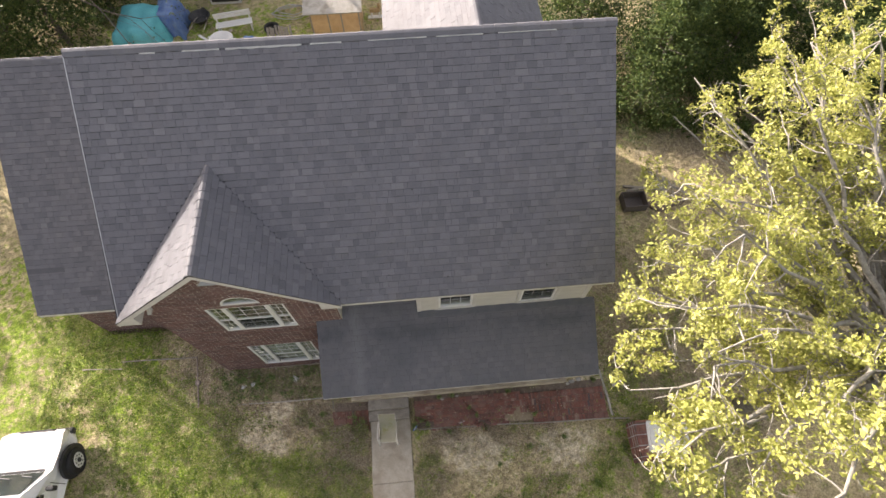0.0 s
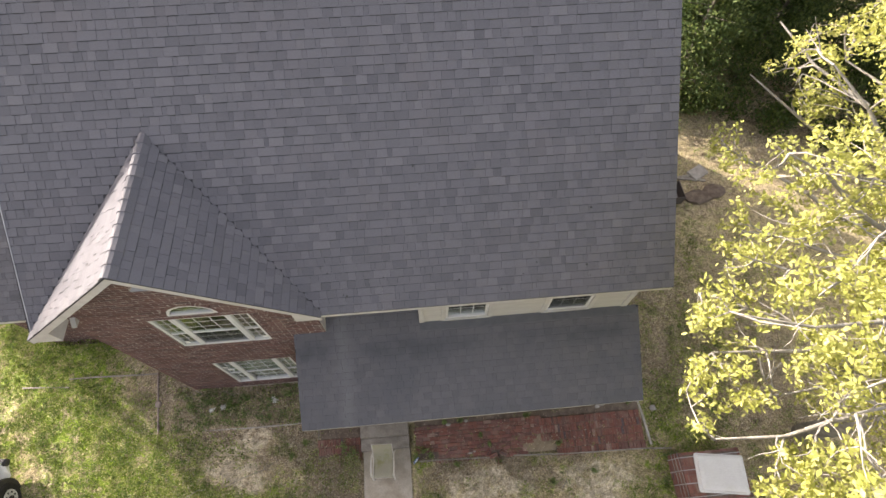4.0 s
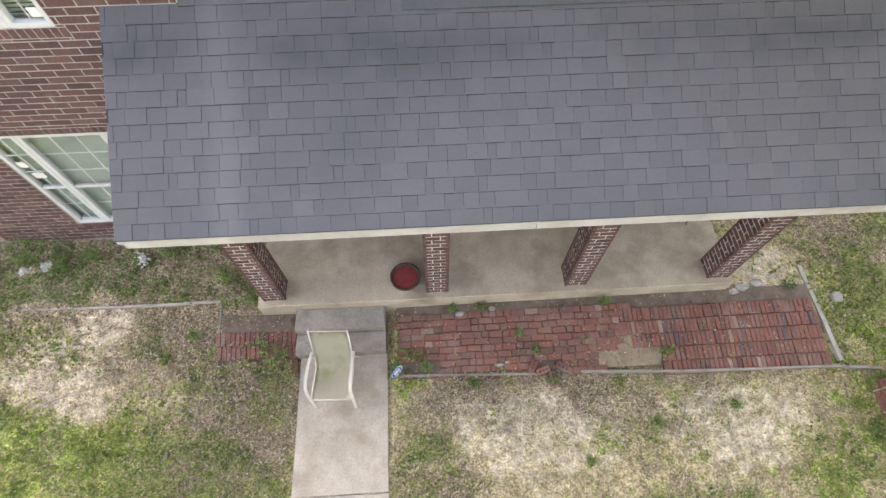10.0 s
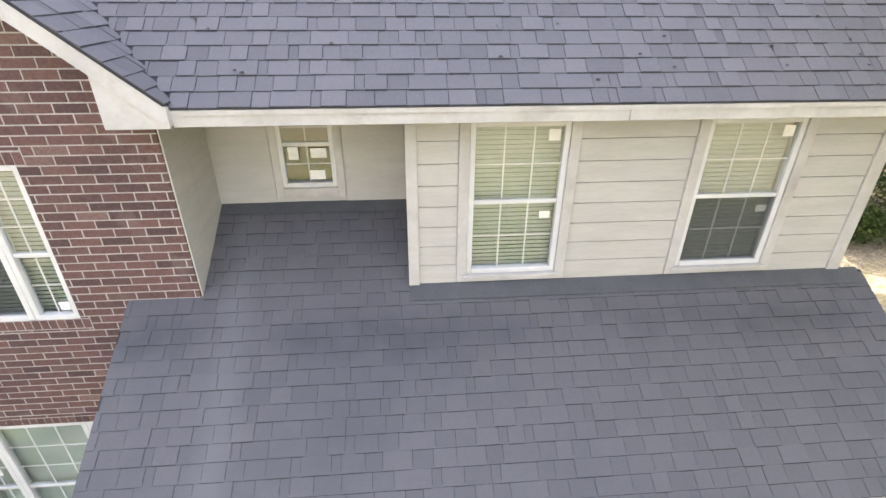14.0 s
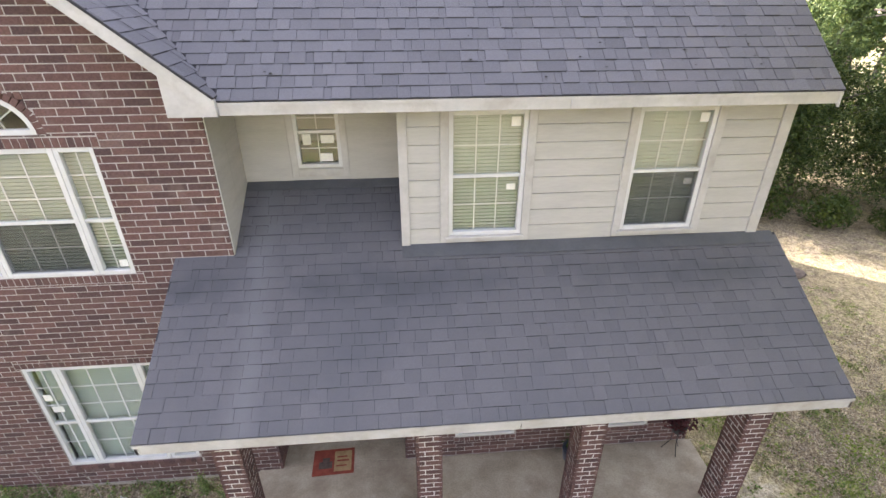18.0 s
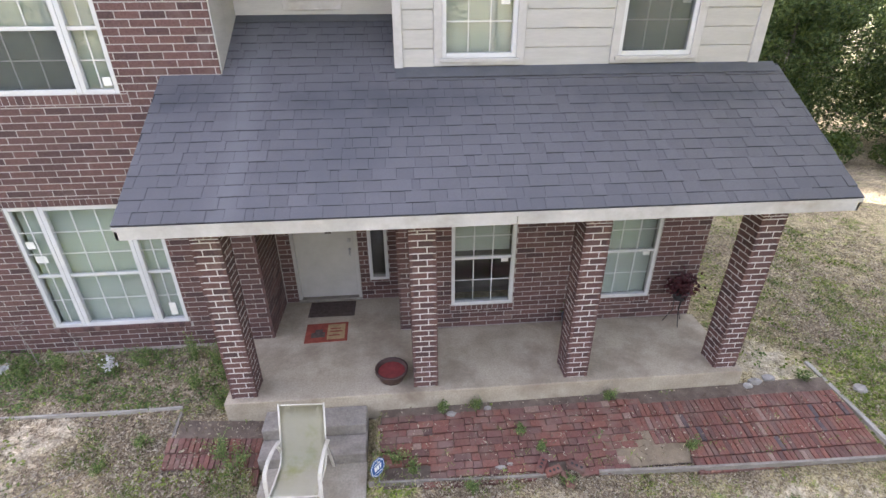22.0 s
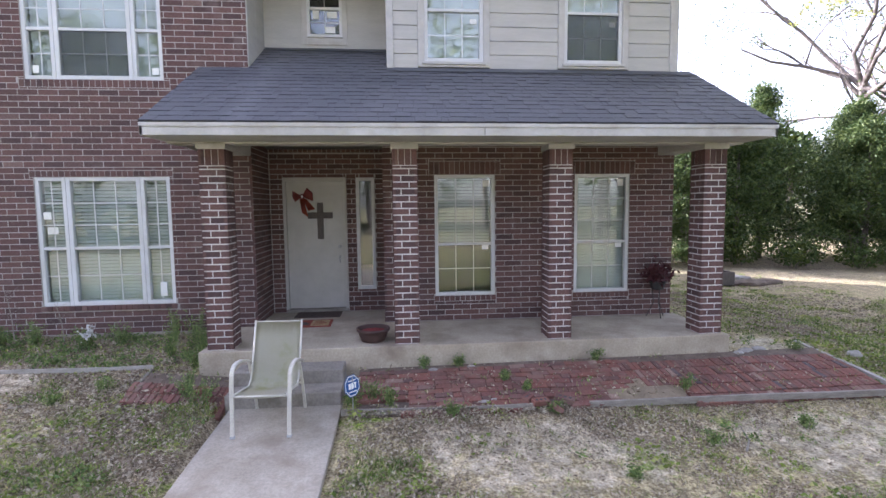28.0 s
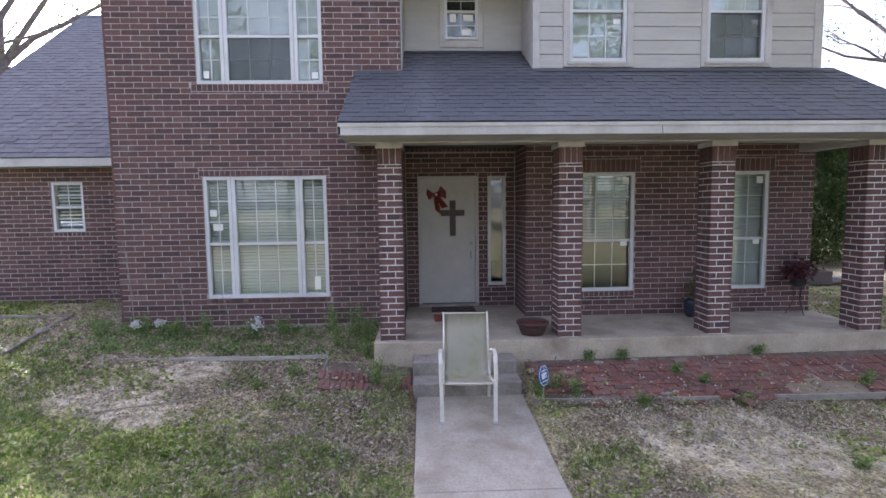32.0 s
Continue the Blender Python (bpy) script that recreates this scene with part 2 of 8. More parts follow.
M_CAR = simple("car_paint", [(0.3, (0.78, 0.78, 0.78)), (0.7, (0.82, 0.82, 0.82))], 1, 0.18, spec=0.6, relief=0.0002, dirt=(1.2, 0.66, 0.95, (0.55, 0.52, 0.47)))
M_TYRE = simple("tyre_rubber", [(0.3, (0.018, 0.018, 0.018)), (0.7, (0.035, 0.034, 0.033))], 8, 0.85)
M_STEEL = simple("grey_steel", [(0.3, (0.30, 0.30, 0.30)), (0.7, (0.46, 0.46, 0.46))], 6, 0.45, 0.7)
M_BLACK = simple("black_plastic", [(0.3, (0.02, 0.02, 0.022)), (0.7, (0.045, 0.045, 0.045))], 6, 0.5)
M_FABRIC = simple("sling_fabric", [(0.38, (0.541, 0.524, 0.427)), (0.54, (0.519, 0.507, 0.382)), (0.70, (0.410, 0.410, 0.217))], 3.2, 0.85, relief=0.002, fine=300)
M_ALU = simple("chair_paint", [(0.3, (0.50, 0.475, 0.415)), (0.7, (0.57, 0.545, 0.48))], 6, 0.45, relief=0.0006)
M_CLAY = simple("brown_clay", [(0.3, (0.055, 0.034, 0.030)), (0.7, (0.09, 0.052, 0.045))], 9, 0.7)
M_RED = simple("red_soil", [(0.3, (0.17, 0.03, 0.03)), (0.7, (0.26, 0.05, 0.045))], 14, 0.8, relief=0.01)
M_RIBBON = simple("red_ribbon", [(0.3, (0.12, 0.022, 0.024)), (0.7, (0.24, 0.046, 0.042))], 9, 0.55)
M_RIBBONL = simple("red_ribbon_tail", [(0.3, (0.22, 0.038, 0.028)), (0.7, (0.33, 0.07, 0.045))], 9, 0.55)
M_MAT = simple("dark_mat", [(0.3, (0.065, 0.047, 0.040)), (0.7, (0.115, 0.085, 0.073))], 20, 0.95, relief=0.006)
M_MATR = simple("red_mat", [(0.3, (0.20, 0.045, 0.03)), (0.7, (0.29, 0.07, 0.045))], 12, 0.95, relief=0.004)
M_MATY = simple("tan_mat", [(0.3, (0.30, 0.20, 0.10)), (0.7, (0.40, 0.28, 0.15))], 12, 0.95)
M_SIGN = simple("blue_sign", [(0.3, (0.014, 0.065, 0.20)), (0.7, (0.02, 0.09, 0.27))], 6, 0.4)
M_LABEL = simple("paper_label", [(0.3, (0.74, 0.74, 0.70)), (0.7, (0.82, 0.82, 0.78))], 10, 0.6)
M_BLIND = simple("blind_slat", [(0.3, (0.44, 0.455, 0.43)), (0.7, (0.52, 0.535, 0.51))], 5, 0.6, relief=0.0005)
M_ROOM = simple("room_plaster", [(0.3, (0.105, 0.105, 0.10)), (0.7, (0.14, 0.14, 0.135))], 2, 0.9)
M_BARK = simple("bark", [(0.35, (0.185, 0.172, 0.15)), (0.65, (0.315, 0.297, 0.265))], 7, 0.95, relief=0.02, fine=40)
M_CBARK = simple("cedar_bark", [(0.3, (0.09, 0.075, 0.065)), (0.7, (0.18, 0.155, 0.135))], 7, 0.95, relief=0.02, fine=40)
M_STONE = simple("pale_rubble", [(0.3, (0.24, 0.225, 0.205)), (0.7, (0.38, 0.36, 0.33))], 7, 0.9, relief=0.01)
M_FLOWER = simple("white_flower", [(0.3, (0.48, 0.48, 0.47)), (0.7, (0.62, 0.62, 0.61))], 30, 0.7)
M_DARKFL = simple("dark_flower", [(0.3, (0.035, 0.018, 0.02)), (0.7, (0.11, 0.028, 0.034))], 25, 0.8)
M_VENT = simple("vent_metal", [(0.3, (0.30, 0.31, 0.32)), (0.7, (0.40, 0.41, 0.42))], 6, 0.5)


def leafy(name, stops, through_light=0.35, patchy=False):
    m, nt, b = material(name, 0.6, 0, 0.25)
    r = nt.nodes.new("ShaderNodeNewGeometry").outputs["Random Per Island"]
    col = ramp(nt, r, stops)
    col = mix(nt, 0.5, col, ramp(nt, noise_of(nt, 1.2, 3, 0.5, "World"), [(0.3, (0.6, 0.62, 0.6)), (0.7, (1.1, 1.1, 1.0))]), "MULTIPLY")
    if patchy:
        col = mix(nt, 0.9, col, ramp(nt, noise_of(nt, 3.2, 4, 0.65, "World"), [(0.36, (0.5, 0.6, 0.5)), (0.5, (1.0, 1.0, 1.0)), (0.64, (1.55, 1.4, 1.6))]), "MULTIPLY")
    nt.links.new(col, b.inputs["Base Color"])
    t = nt.nodes.new("ShaderNodeBsdfTranslucent")
    nt.links.new(col, t.inputs[0])
    ms = nt.nodes.new("ShaderNodeMixShader")
    ms.inputs[0].default_value = through_light
    nt.links.new(b.outputs[0], ms.inputs[1])
    nt.links.new(t.outputs[0], ms.inputs[2])
    nt.links.new(ms.outputs[0], nt.nodes["Material Output"].inputs[0])
    return m


M_OAK = leafy("spring_oak_leaf", [(0.0, (0.245, 0.265, 0.062)), (0.5, (0.405, 0.415, 0.115)), (1.0, (0.57, 0.55, 0.22))], 0.4)
M_CEDAR = leafy("cedar_foliage", [(0.0, (0.034, 0.060, 0.019)), (0.5, (0.064, 0.106, 0.030)), (1.0, (0.150, 0.185, 0.052))], 0.28)
M_WOODS = leafy("woodland_leaf", [(0.0, (0.03, 0.055, 0.013)), (0.5, (0.055, 0.09, 0.018)), (1.0, (0.11, 0.14, 0.029))], 0.2)
M_GRASS = leafy("grass_blade", [(0.0, (0.098, 0.158, 0.034)), (0.4, (0.165, 0.245, 0.050)), (0.65, (0.265, 0.335, 0.082)), (0.82, (0.40, 0.36, 0.17)), (1.0, (0.54, 0.48, 0.30))], 0.3, True)
M_WEED = leafy("weed_leaf", [(0.0, (0.085, 0.135, 0.048)), (0.6, (0.165, 0.235, 0.078)), (1.0, (0.29, 0.36, 0.125))], 0.3)
M_CLOVER = leafy("clover_leaf", [(0.0, (0.12, 0.17, 0.035)), (0.5, (0.20, 0.265, 0.055)), (0.85, (0.31, 0.36, 0.10)), (1.0, (0.46, 0.42, 0.22))], 0.3, True)
M_LITTER = leafy("dead_leaf", [(0.0, (0.145, 0.107, 0.078)), (0.5, (0.305, 0.248, 0.185)), (1.0, (0.55, 0.485, 0.385))], 0.1)


def glass(name, tint=(0.92, 0.96, 0.94)):
    m, nt, b = material(name)
    nt.nodes.remove(b)
    tr = nt.nodes.new("ShaderNodeBsdfTransparent")
    tr.inputs[0].default_value = (*tint, 1)
    gl = N(nt, "ShaderNodeBsdfGlossy", Roughness=0.02)
    lw = N(nt, "ShaderNodeLayerWeight", Blend=0.5)
    fr = math_node(nt, "ADD", 0.08, math_node(nt, "MULTIPLY", 0.8, math_node(nt, "POWER", lw.outputs["Facing"], 3.5)))
    ms = nt.nodes.new("ShaderNodeMixShader")
    nt.links.new(fr, ms.inputs[0])
    nt.links.new(tr.outputs[0], ms.inputs[1])
    nt.links.new(gl.outputs[0], ms.inputs[2])
    nt.links.new(ms.outputs[0], nt.nodes["Material Output"].inputs[0])
    return m


M_GLASS = glass("window_glass")

# ground: sand, straw, grass and leaf litter mixed by painted patches
def ground_material():
    m, nt, b = material("yard_ground", 0.95, 0, 0.15)
    def attr(n):
        a = nt.nodes.new("ShaderNodeAttribute")
        a.attribute_name = n
        return a.outputs["Fac"]
    def patch(a, scale, lo, hi, detail=8):
        s = math_node(nt, "ADD", a, math_node(nt, "MULTIPLY", math_node(nt, "SUBTRACT", noise_of(nt, scale, detail, 0.80, "World"), 0.5), 3.6))
        mr = N(nt, "ShaderNodeMapRange")
        mr.inputs["From Min"].default_value, mr.inputs["From Max"].default_value = lo, hi
        nt.links.new(s, mr.inputs["Value"])
        return mr.outputs[0]
    f = noise_of(nt, 38, 6, 0.75, "World")
    f2 = noise_of(nt, 5.5, 5, 0.6, "World")
    straw = ramp(nt, f, [(0.36, (0.130, 0.104, 0.060)), (0.46, (0.271, 0.223, 0.131)), (0.54, (0.407, 0.344, 0.210)), (0.64, (0.554, 0.484, 0.314))])
    green = ramp(nt, f, [(0.37, (0.054, 0.092, 0.013)), (0.5, (0.162, 0.243, 0.031)), (0.64, (0.346, 0.410, 0.078))])
    sand = ramp(nt, f, [(0.36, (0.25, 0.203, 0.140)), (0.46, (0.44, 0.378, 0.28)), (0.62, (0.60, 0.535, 0.415))])
    litter = ramp(nt, f, [(0.37, (0.077, 0.057, 0.037)), (0.47, (0.209, 0.163, 0.111)), (0.56, (0.374, 0.308, 0.218)), (0.65, (0.572, 0.506, 0.386))])
    col = mix(nt, patch(math_node(nt, "ADD", math_node(nt, "MULTIPLY", attr("green"), 0.56), 0.04), 3.4, 0.28, 0.62), straw, green)
    col = mix(nt, patch(attr("litter"), 3.0, 0.25, 0.8), col, litter)
    col = mix(nt, patch(math_node(nt, "MULTIPLY", attr("bare"), 0.83), 4.2, 0.55, 0.95, 14), col, sand)
    col = mix(nt, 0.8, col, ramp(nt, f2, [(0.36, (0.66, 0.66, 0.66)), (0.5, (1.0, 1.0, 1.0)), (0.62, (1.26, 1.25, 1.22))]), "MULTIPLY")
    f3 = noise_of(nt, 15, 3, 0.6, "World")
    col = mix(nt, 0.75, col, ramp(nt, f3, [(0.36, (0.62, 0.62, 0.60)), (0.5, (0.97, 0.97, 0.95)), (0.64, (1.25, 1.24, 1.2))]), "MULTIPLY")
    nt.links.new(col, b.inputs["Base Color"])
    bump(nt, b, math_node(nt, "ADD", f, f3), 0.022, 0.8)
    return m


M_GROUND = ground_material()

# ---- building blocks ----
def part(name, bm, mat, parent=None, label="", smooth=False):
    """Links a bmesh (or a mesh) as one object; parent: a thing or a part. Coordinates are the world's."""
    if isinstance(bm, bmesh.types.BMesh):
        me = bpy.data.meshes.new(name)
        bmesh.ops.recalc_face_normals(bm, faces=bm.faces)
        bm.to_mesh(me)
        bm.free()
        me.materials.append(mat)
        if smooth:
            for p in me.polygons:
                p.use_smooth = True
    else:
        me = bm
    ob = new(name, me)
    if parent is not None:
        ob.parent = parent
        if parent.parent is None:
            ob.matrix_parent_inverse = parent.matrix_basis.inverted()
    if label:
        tagged(ob, label)
    return ob


def thing(name, place, label, category, group="", kind=""):
    ob = new(name)
    ob.empty_display_size = 0.2
    ob.location = place
    return tagged(ob, label, category, group, kind)


def box(bm, x0, x1, y0, y1, z0, z1, bevel=0.0, m=None):
    r = bmesh.ops.create_cube(bm, size=1.0)
    vs = r["verts"]
    for v in vs:
        v.co = Vector((x0 + (v.co.x + 0.5) * (x1 - x0), y0 + (v.co.y + 0.5) * (y1 - y0), z0 + (v.co.z + 0.5) * (z1 - z0)))
    if bevel:
        es = list({e for v in vs for e in v.link_edges})
        r = bmesh.ops.bevel(bm, geom=es, offset=bevel, segments=1, affect="EDGES")
        vs = r["verts"] if not vs[0].is_valid else list(set(r["verts"]) | {v for v in vs if v.is_valid})
    if m is not None:
        for v in vs:
            v.co = m @ v.co
    return bm


def boxes(*specs, bevel=0.0, m=None):
    bm = bmesh.new()
    for s in specs:
        box(bm, *s, bevel=bevel, m=m)
    return bm


def tube(bm, pts, radii, sides=8, cap=True):
    pts = [Vector(p) for p in pts]
    if isinstance(radii, (int, float)):
        radii = [radii] * len(pts)
    rings = []
    for i, p in enumerate(pts):
        d = (pts[min(i + 1, len(pts) - 1)] - pts[max(i - 1, 0)]).normalized()
        a = d.cross(Vector((0, 0, 1)) if abs(d.z) < 0.9 else Vector((1, 0, 0))).normalized()
        b = d.cross(a)
        rings.append([bm.verts.new(p + radii[i] * (a * math.cos(2 * math.pi * k / sides) + b * math.sin(2 * math.pi * k / sides))) for k in range(sides)])
    for r0, r1 in zip(rings, rings[1:]):
        for k in range(sides):
            bm.faces.new((r0[k], r0[(k + 1) % sides], r1[(k + 1) % sides], r1[k]))
    if cap:
        bm.faces.new(rings[0][::-1]), bm.faces.new(rings[-1])
    return bm


def prism(bm, poly, axis, a, b):
    """A polygon of (u, v) pairs swept along an axis from a to b: axis 'y': u is x, v is z; 'x': u is y, v is z; 'z': u is x, v is y."""
    put = {"y": lambda u, v, w: (u, w, v), "x": lambda u, v, w: (w, u, v), "z": lambda u, v, w: (u, v, w)}[axis]
    f = [bm.verts.new(put(u, v, a)) for u, v in poly]
    g = [bm.verts.new(put(u, v, b)) for u, v in poly]
    bm.faces.new(f), bm.faces.new(g[::-1])
    for i in range(len(poly)):
        j = (i + 1) % len(poly)
        bm.faces.new((f[i], f[j], g[j], g[i]))
    return bm


def revolve(profile, sides=24, place=(0, 0, 0)):
    bm = bmesh.new()
    rings = [[bm.verts.new((place[0] + r * math.cos(2 * math.pi * k / sides), place[1] + r * math.sin(2 * math.pi * k / sides), place[2] + z)) for k in range(sides)] for r, z in profile]
    for r0, r1 in zip(rings, rings[1:]):
        for k in range(sides):
            bm.faces.new((r0[k], r0[(k + 1) % sides], r1[(k + 1) % sides], r1[k]))
    bm.faces.new(rings[0][::-1]), bm.faces.new(rings[-1])
    return bm


def flat_mesh(name, verts, faces, mat):
    me = bpy.data.meshes.new(name)
    me.from_pydata([tuple(v) for v in verts], [], faces)
    me.materials.append(mat)
    return me


# pieces that share meshes: a face-on block with a chamfer, in u (along), y (depth), z (up)
BLOCK_F = [(0, 1, 5, 4), (1, 2, 6, 5), (2, 3, 7, 6), (3, 0, 4, 7), (4, 5, 9, 8), (5, 6, 10, 9), (6, 7, 11, 10), (7, 4, 8, 11), (8, 9, 10, 11)]
def block_verts(L, h, depth=0.03, proud=0.004, c=0.0025):
    o = [(0, depth), (0, -proud + c), (c, -proud)]
    return [p for i, y in o for p in ((i, y, i), (L - i, y, i), (L - i, y, h - i), (i, y, h - i))]


piece_cache = {}
def block_mesh(name, L, h, mat, **kw):
    key = (name, round(L, 2), round(h, 3), mat.name)
    if key not in piece_cache:
        piece_cache[key] = flat_mesh(name, block_verts(round(L, 2), round(h, 3), **kw), BLOCK_F, mat)
    return piece_cache[key]


def lay(name, wall, rows, origin, normal, mats, near=None, most=300, jitter=0.002, up=Vector((0, 0, 1)), label="", **kw):
    """Lays blocks (u, z, length, height) or (u, z, length, height, turn) on a face. The ones nearest to the point are objects of their own, the rest one mesh."""
    nrm, O = Vector(normal).normalized(), Vector(origin)
    U = (-nrm).cross(up).normalized()
    base = Matrix((U, -nrm, up)).transposed().to_4x4()
    rnd = random.Random(len(rows))
    posed = []
    for r in rows:
        u, z, L, h = r[:4]
        m = Matrix.Translation(O + U * u + up * z - nrm * -rnd.uniform(-jitter, jitter)) @ base
        if len(r) > 4:
            m = m @ Matrix.Rotation(r[4], 4, "Y")
        posed.append((m, L, h))
    if near is not None:
        posed.sort(key=lambda p: (p[0].translation - Vector(near)).length)
    else:
        most = 0
    for m, L, h in posed[:most]:
        ob = part(name, block_mesh(name, L, h, mats[0], **kw), mats[0], wall)
        ob.matrix_basis = m
    V, F = [], []
    for m, L, h in posed[most:]:
        k = len(V)
        V += [m @ Vector(v) for v in block_verts(L, h, **kw)]
        F += [tuple(k + i for i in f) for f in BLOCK_F]
    if V:
        ob = part(name + "s", flat_mesh(name + "s", V, F, mats[1]), mats[1], wall)
        tagged(ob, kind="stuff")


BL, BH, JT = 0.2610, 0.0813, 0.0115
def bond(u0, u1, z0, z1, holes=(), span=None, shift=0.0):
    """Running bond between u0 and u1; holes: (u0, u1, z0, z1), round which bricks are cut; span(z): the inside of the face at that height."""
    rows, z, k = [], z0, 0
    while z + BH <= z1 + 0.002:
        a, b = u0, u1
        if span:
            s0, s1 = span(z), span(z + BH)
            a, b = max(u0, s0[0], s1[0]), min(u1, s0[1], s1[1])
        touch = [h for h in holes if h[2] < z + BH - 0.004 and h[3] > z + 0.004]
        ends = sorted({a, b, *(v for h in touch for v in h[:2] if a < v < b)})
        g0 = u0 + shift + (k % 2) * BL / 2
        for r0, r1 in zip(ends, ends[1:]):
            lo, hi = z, z + BH
            for h in touch:
                if h[0] < (r0 + r1) / 2 < h[1]:
                    if h[2] <= lo + 0.004:
                        lo = max(lo, h[3])
                    else:
                        hi = min(hi, h[2])
            if hi - lo < 0.024 or r1 - r0 < 0.02:
                continue
            g = math.floor((r0 - g0) / BL) * BL + g0
            while g < r1 - 1e-6:
                s, e = max(g, r0), min(g + BL, r1)
                if e - s > 0.03:
                    rows.append((s + JT / 2, lo + JT / 2, e - s - JT, hi - lo - JT))
                g += BL
        z += BH
        k += 1
    return rows


def slab_with_holes(bm, u0, u1, z0, z1, holes, put):
    """A solid wall of boxes with its openings left out. put(u0, u1, z0, z1) adds a box."""
    us = sorted({u0, u1, *(min(max(v, u0), u1) for h in holes for v in h[:2])})
    zs = sorted({z0, z1, *(min(max(v, z0), z1) for h in holes for v in h[2:])})
    for a, b in zip(us, us[1:]):
        run = None
        for c, d in zip(zs, zs[1:]):
            if any(h[0] < (a + b) / 2 < h[1] and h[2] < (c + d) / 2 < h[3] for h in holes):
                if run:
                    put(a, b, *run); run = None
            else:
                put(a, b, c, d)
    bmesh.ops.remove_doubles(bm, verts=bm.verts[:], dist=0.0005)
    return bm


def front_wall(u0, u1, z0, z1, y, thick, holes):
    bm = bmesh.new()
    return slab_with_holes(bm, u0, u1, z0, z1, holes, lambda a, b, c, d: box(bm, a, b, y, y + thick, c, d))


# laminated shingles: proud tabs and thinner, darker tabs between them, all ending on one line
# c: sloped lip whose dark colour draws the course's shadow line from above
def tab_verts(w, e, t=0.013, g=0.002, c=0.008):
    return [(g, -c, 0), (w - g, -c, 0), (w - g, 0, t), (g, 0, t), (w - g, e * 1.15, 0.001), (g, e * 1.15, 0.001)]
TAB_F = [(0, 1, 2, 3), (3, 2, 4, 5), (0, 3, 5), (1, 4, 2)]


def tab_mesh(name, V, F, mat, low=None):
    """low: for each tab whether it is one of the thin ones; they carry a darker band of granules."""
    me = flat_mesh(name, V, F, mat)
    me.materials.append(M_BUTT)
    me.materials.append(M_SHADE[mat.name])
    low = low or [False] * (len(F) // 4)
    me.polygons.foreach_set("material_index", [1 if k % 4 == 0 else 2 if low[k // 4] else 0 for k in range(len(F))])
    return me


def shingles(roof, origin, along, upslope, length, extent, mats, near=None, most=300, exposure=0.143, widths=(0.13, 0.23), seed=1, thick=0.008, gap=0.0024, lip=0.010):
    """Courses of tabs on a slope. extent(v): from where to where along the eave the course at v up the slope runs."""
    A, S, O = Vector(along).normalized(), Vector(upslope).normalized(), Vector(origin)
    nrm = A.cross(S).normalized()
    base = Matrix((A, S, nrm)).transposed().to_4x4()
    rnd = random.Random(seed)
    posed, v = [], 0.0
    while v < length - 0.02:
        a, b = extent(v + exposure / 2)
        u = a - rnd.uniform(0, 0.2)
        e = min(exposure, length - v)
        thin, drop = False, rnd.uniform(-0.002, 0.002)
        while u < b:
            w = rnd.choice((widths[0] * 0.55, widths[0], widths[0] * 1.2, widths[1] * 0.9)) if thin else rnd.choice((widths[0], widths[0] * 1.3, (widths[0] + widths[1]) / 2, widths[1], widths[1] * 1.25))
            s, f = max(u, a), min(u + w, b)
            if f - s > 0.02:
                tall = thick * (0.78 if thin else rnd.choice((0.95, 1.1, 1.25)))
                posed.append((Matrix.Translation(O + A * s + S * (v + drop + rnd.uniform(-0.0015, 0.0015)) + nrm * (0.001 if thin else rnd.uniform(0.001, 0.004))) @ base, f - s, e, tall, thin))
            u += w
            thin = not thin if rnd.random() < 0.85 else thin
        v += exposure
    if near is not None:
        posed.sort(key=lambda p: (p[0].translation - Vector(near)).length)
    for m, w, e, tall, thin in posed[:most]:
        key = ("tab", round(w, 2), round(e, 3), mats[0].name, round(tall, 4), gap, lip, thin)
        if key not in piece_cache:
            piece_cache[key] = tab_mesh("shingle", tab_verts(w, round(e, 3), tall, gap, lip), TAB_F, mats[0], [thin])
        ob = part("shingle", piece_cache[key], mats[0], roof)
        ob.matrix_basis = m
    V, F, low = [], [], []
    for m, w, e, tall, thin in posed[most:]:
        k = len(V)
        V += [m @ Vector(q) for q in tab_verts(w, e, tall, gap, lip)]
        F += [tuple(k + i for i in f) for f in TAB_F]
        low.append(thin)
    if V:
        tagged(part("shingles", tab_mesh("shingles", V, F, mats[1], low), mats[1], roof), kind="stuff")

# ---- ground ----
GZ = -0.09
def steps_of(v, *knots):
    """Straight lines between (place, height) pairs."""
    if v <= knots[0][0]:
        return knots[0][1]
    for (a, p), (b, q) in zip(knots, knots[1:]):
        if v <= b:
            return p + (q - p) * (v - a) / (b - a)
    return knots[-1][1]


def fade(v, a, b):
    t = min(1.0, max(0.0, (v - a) / (b - a)))
    return t * t * (3 - 2 * t)


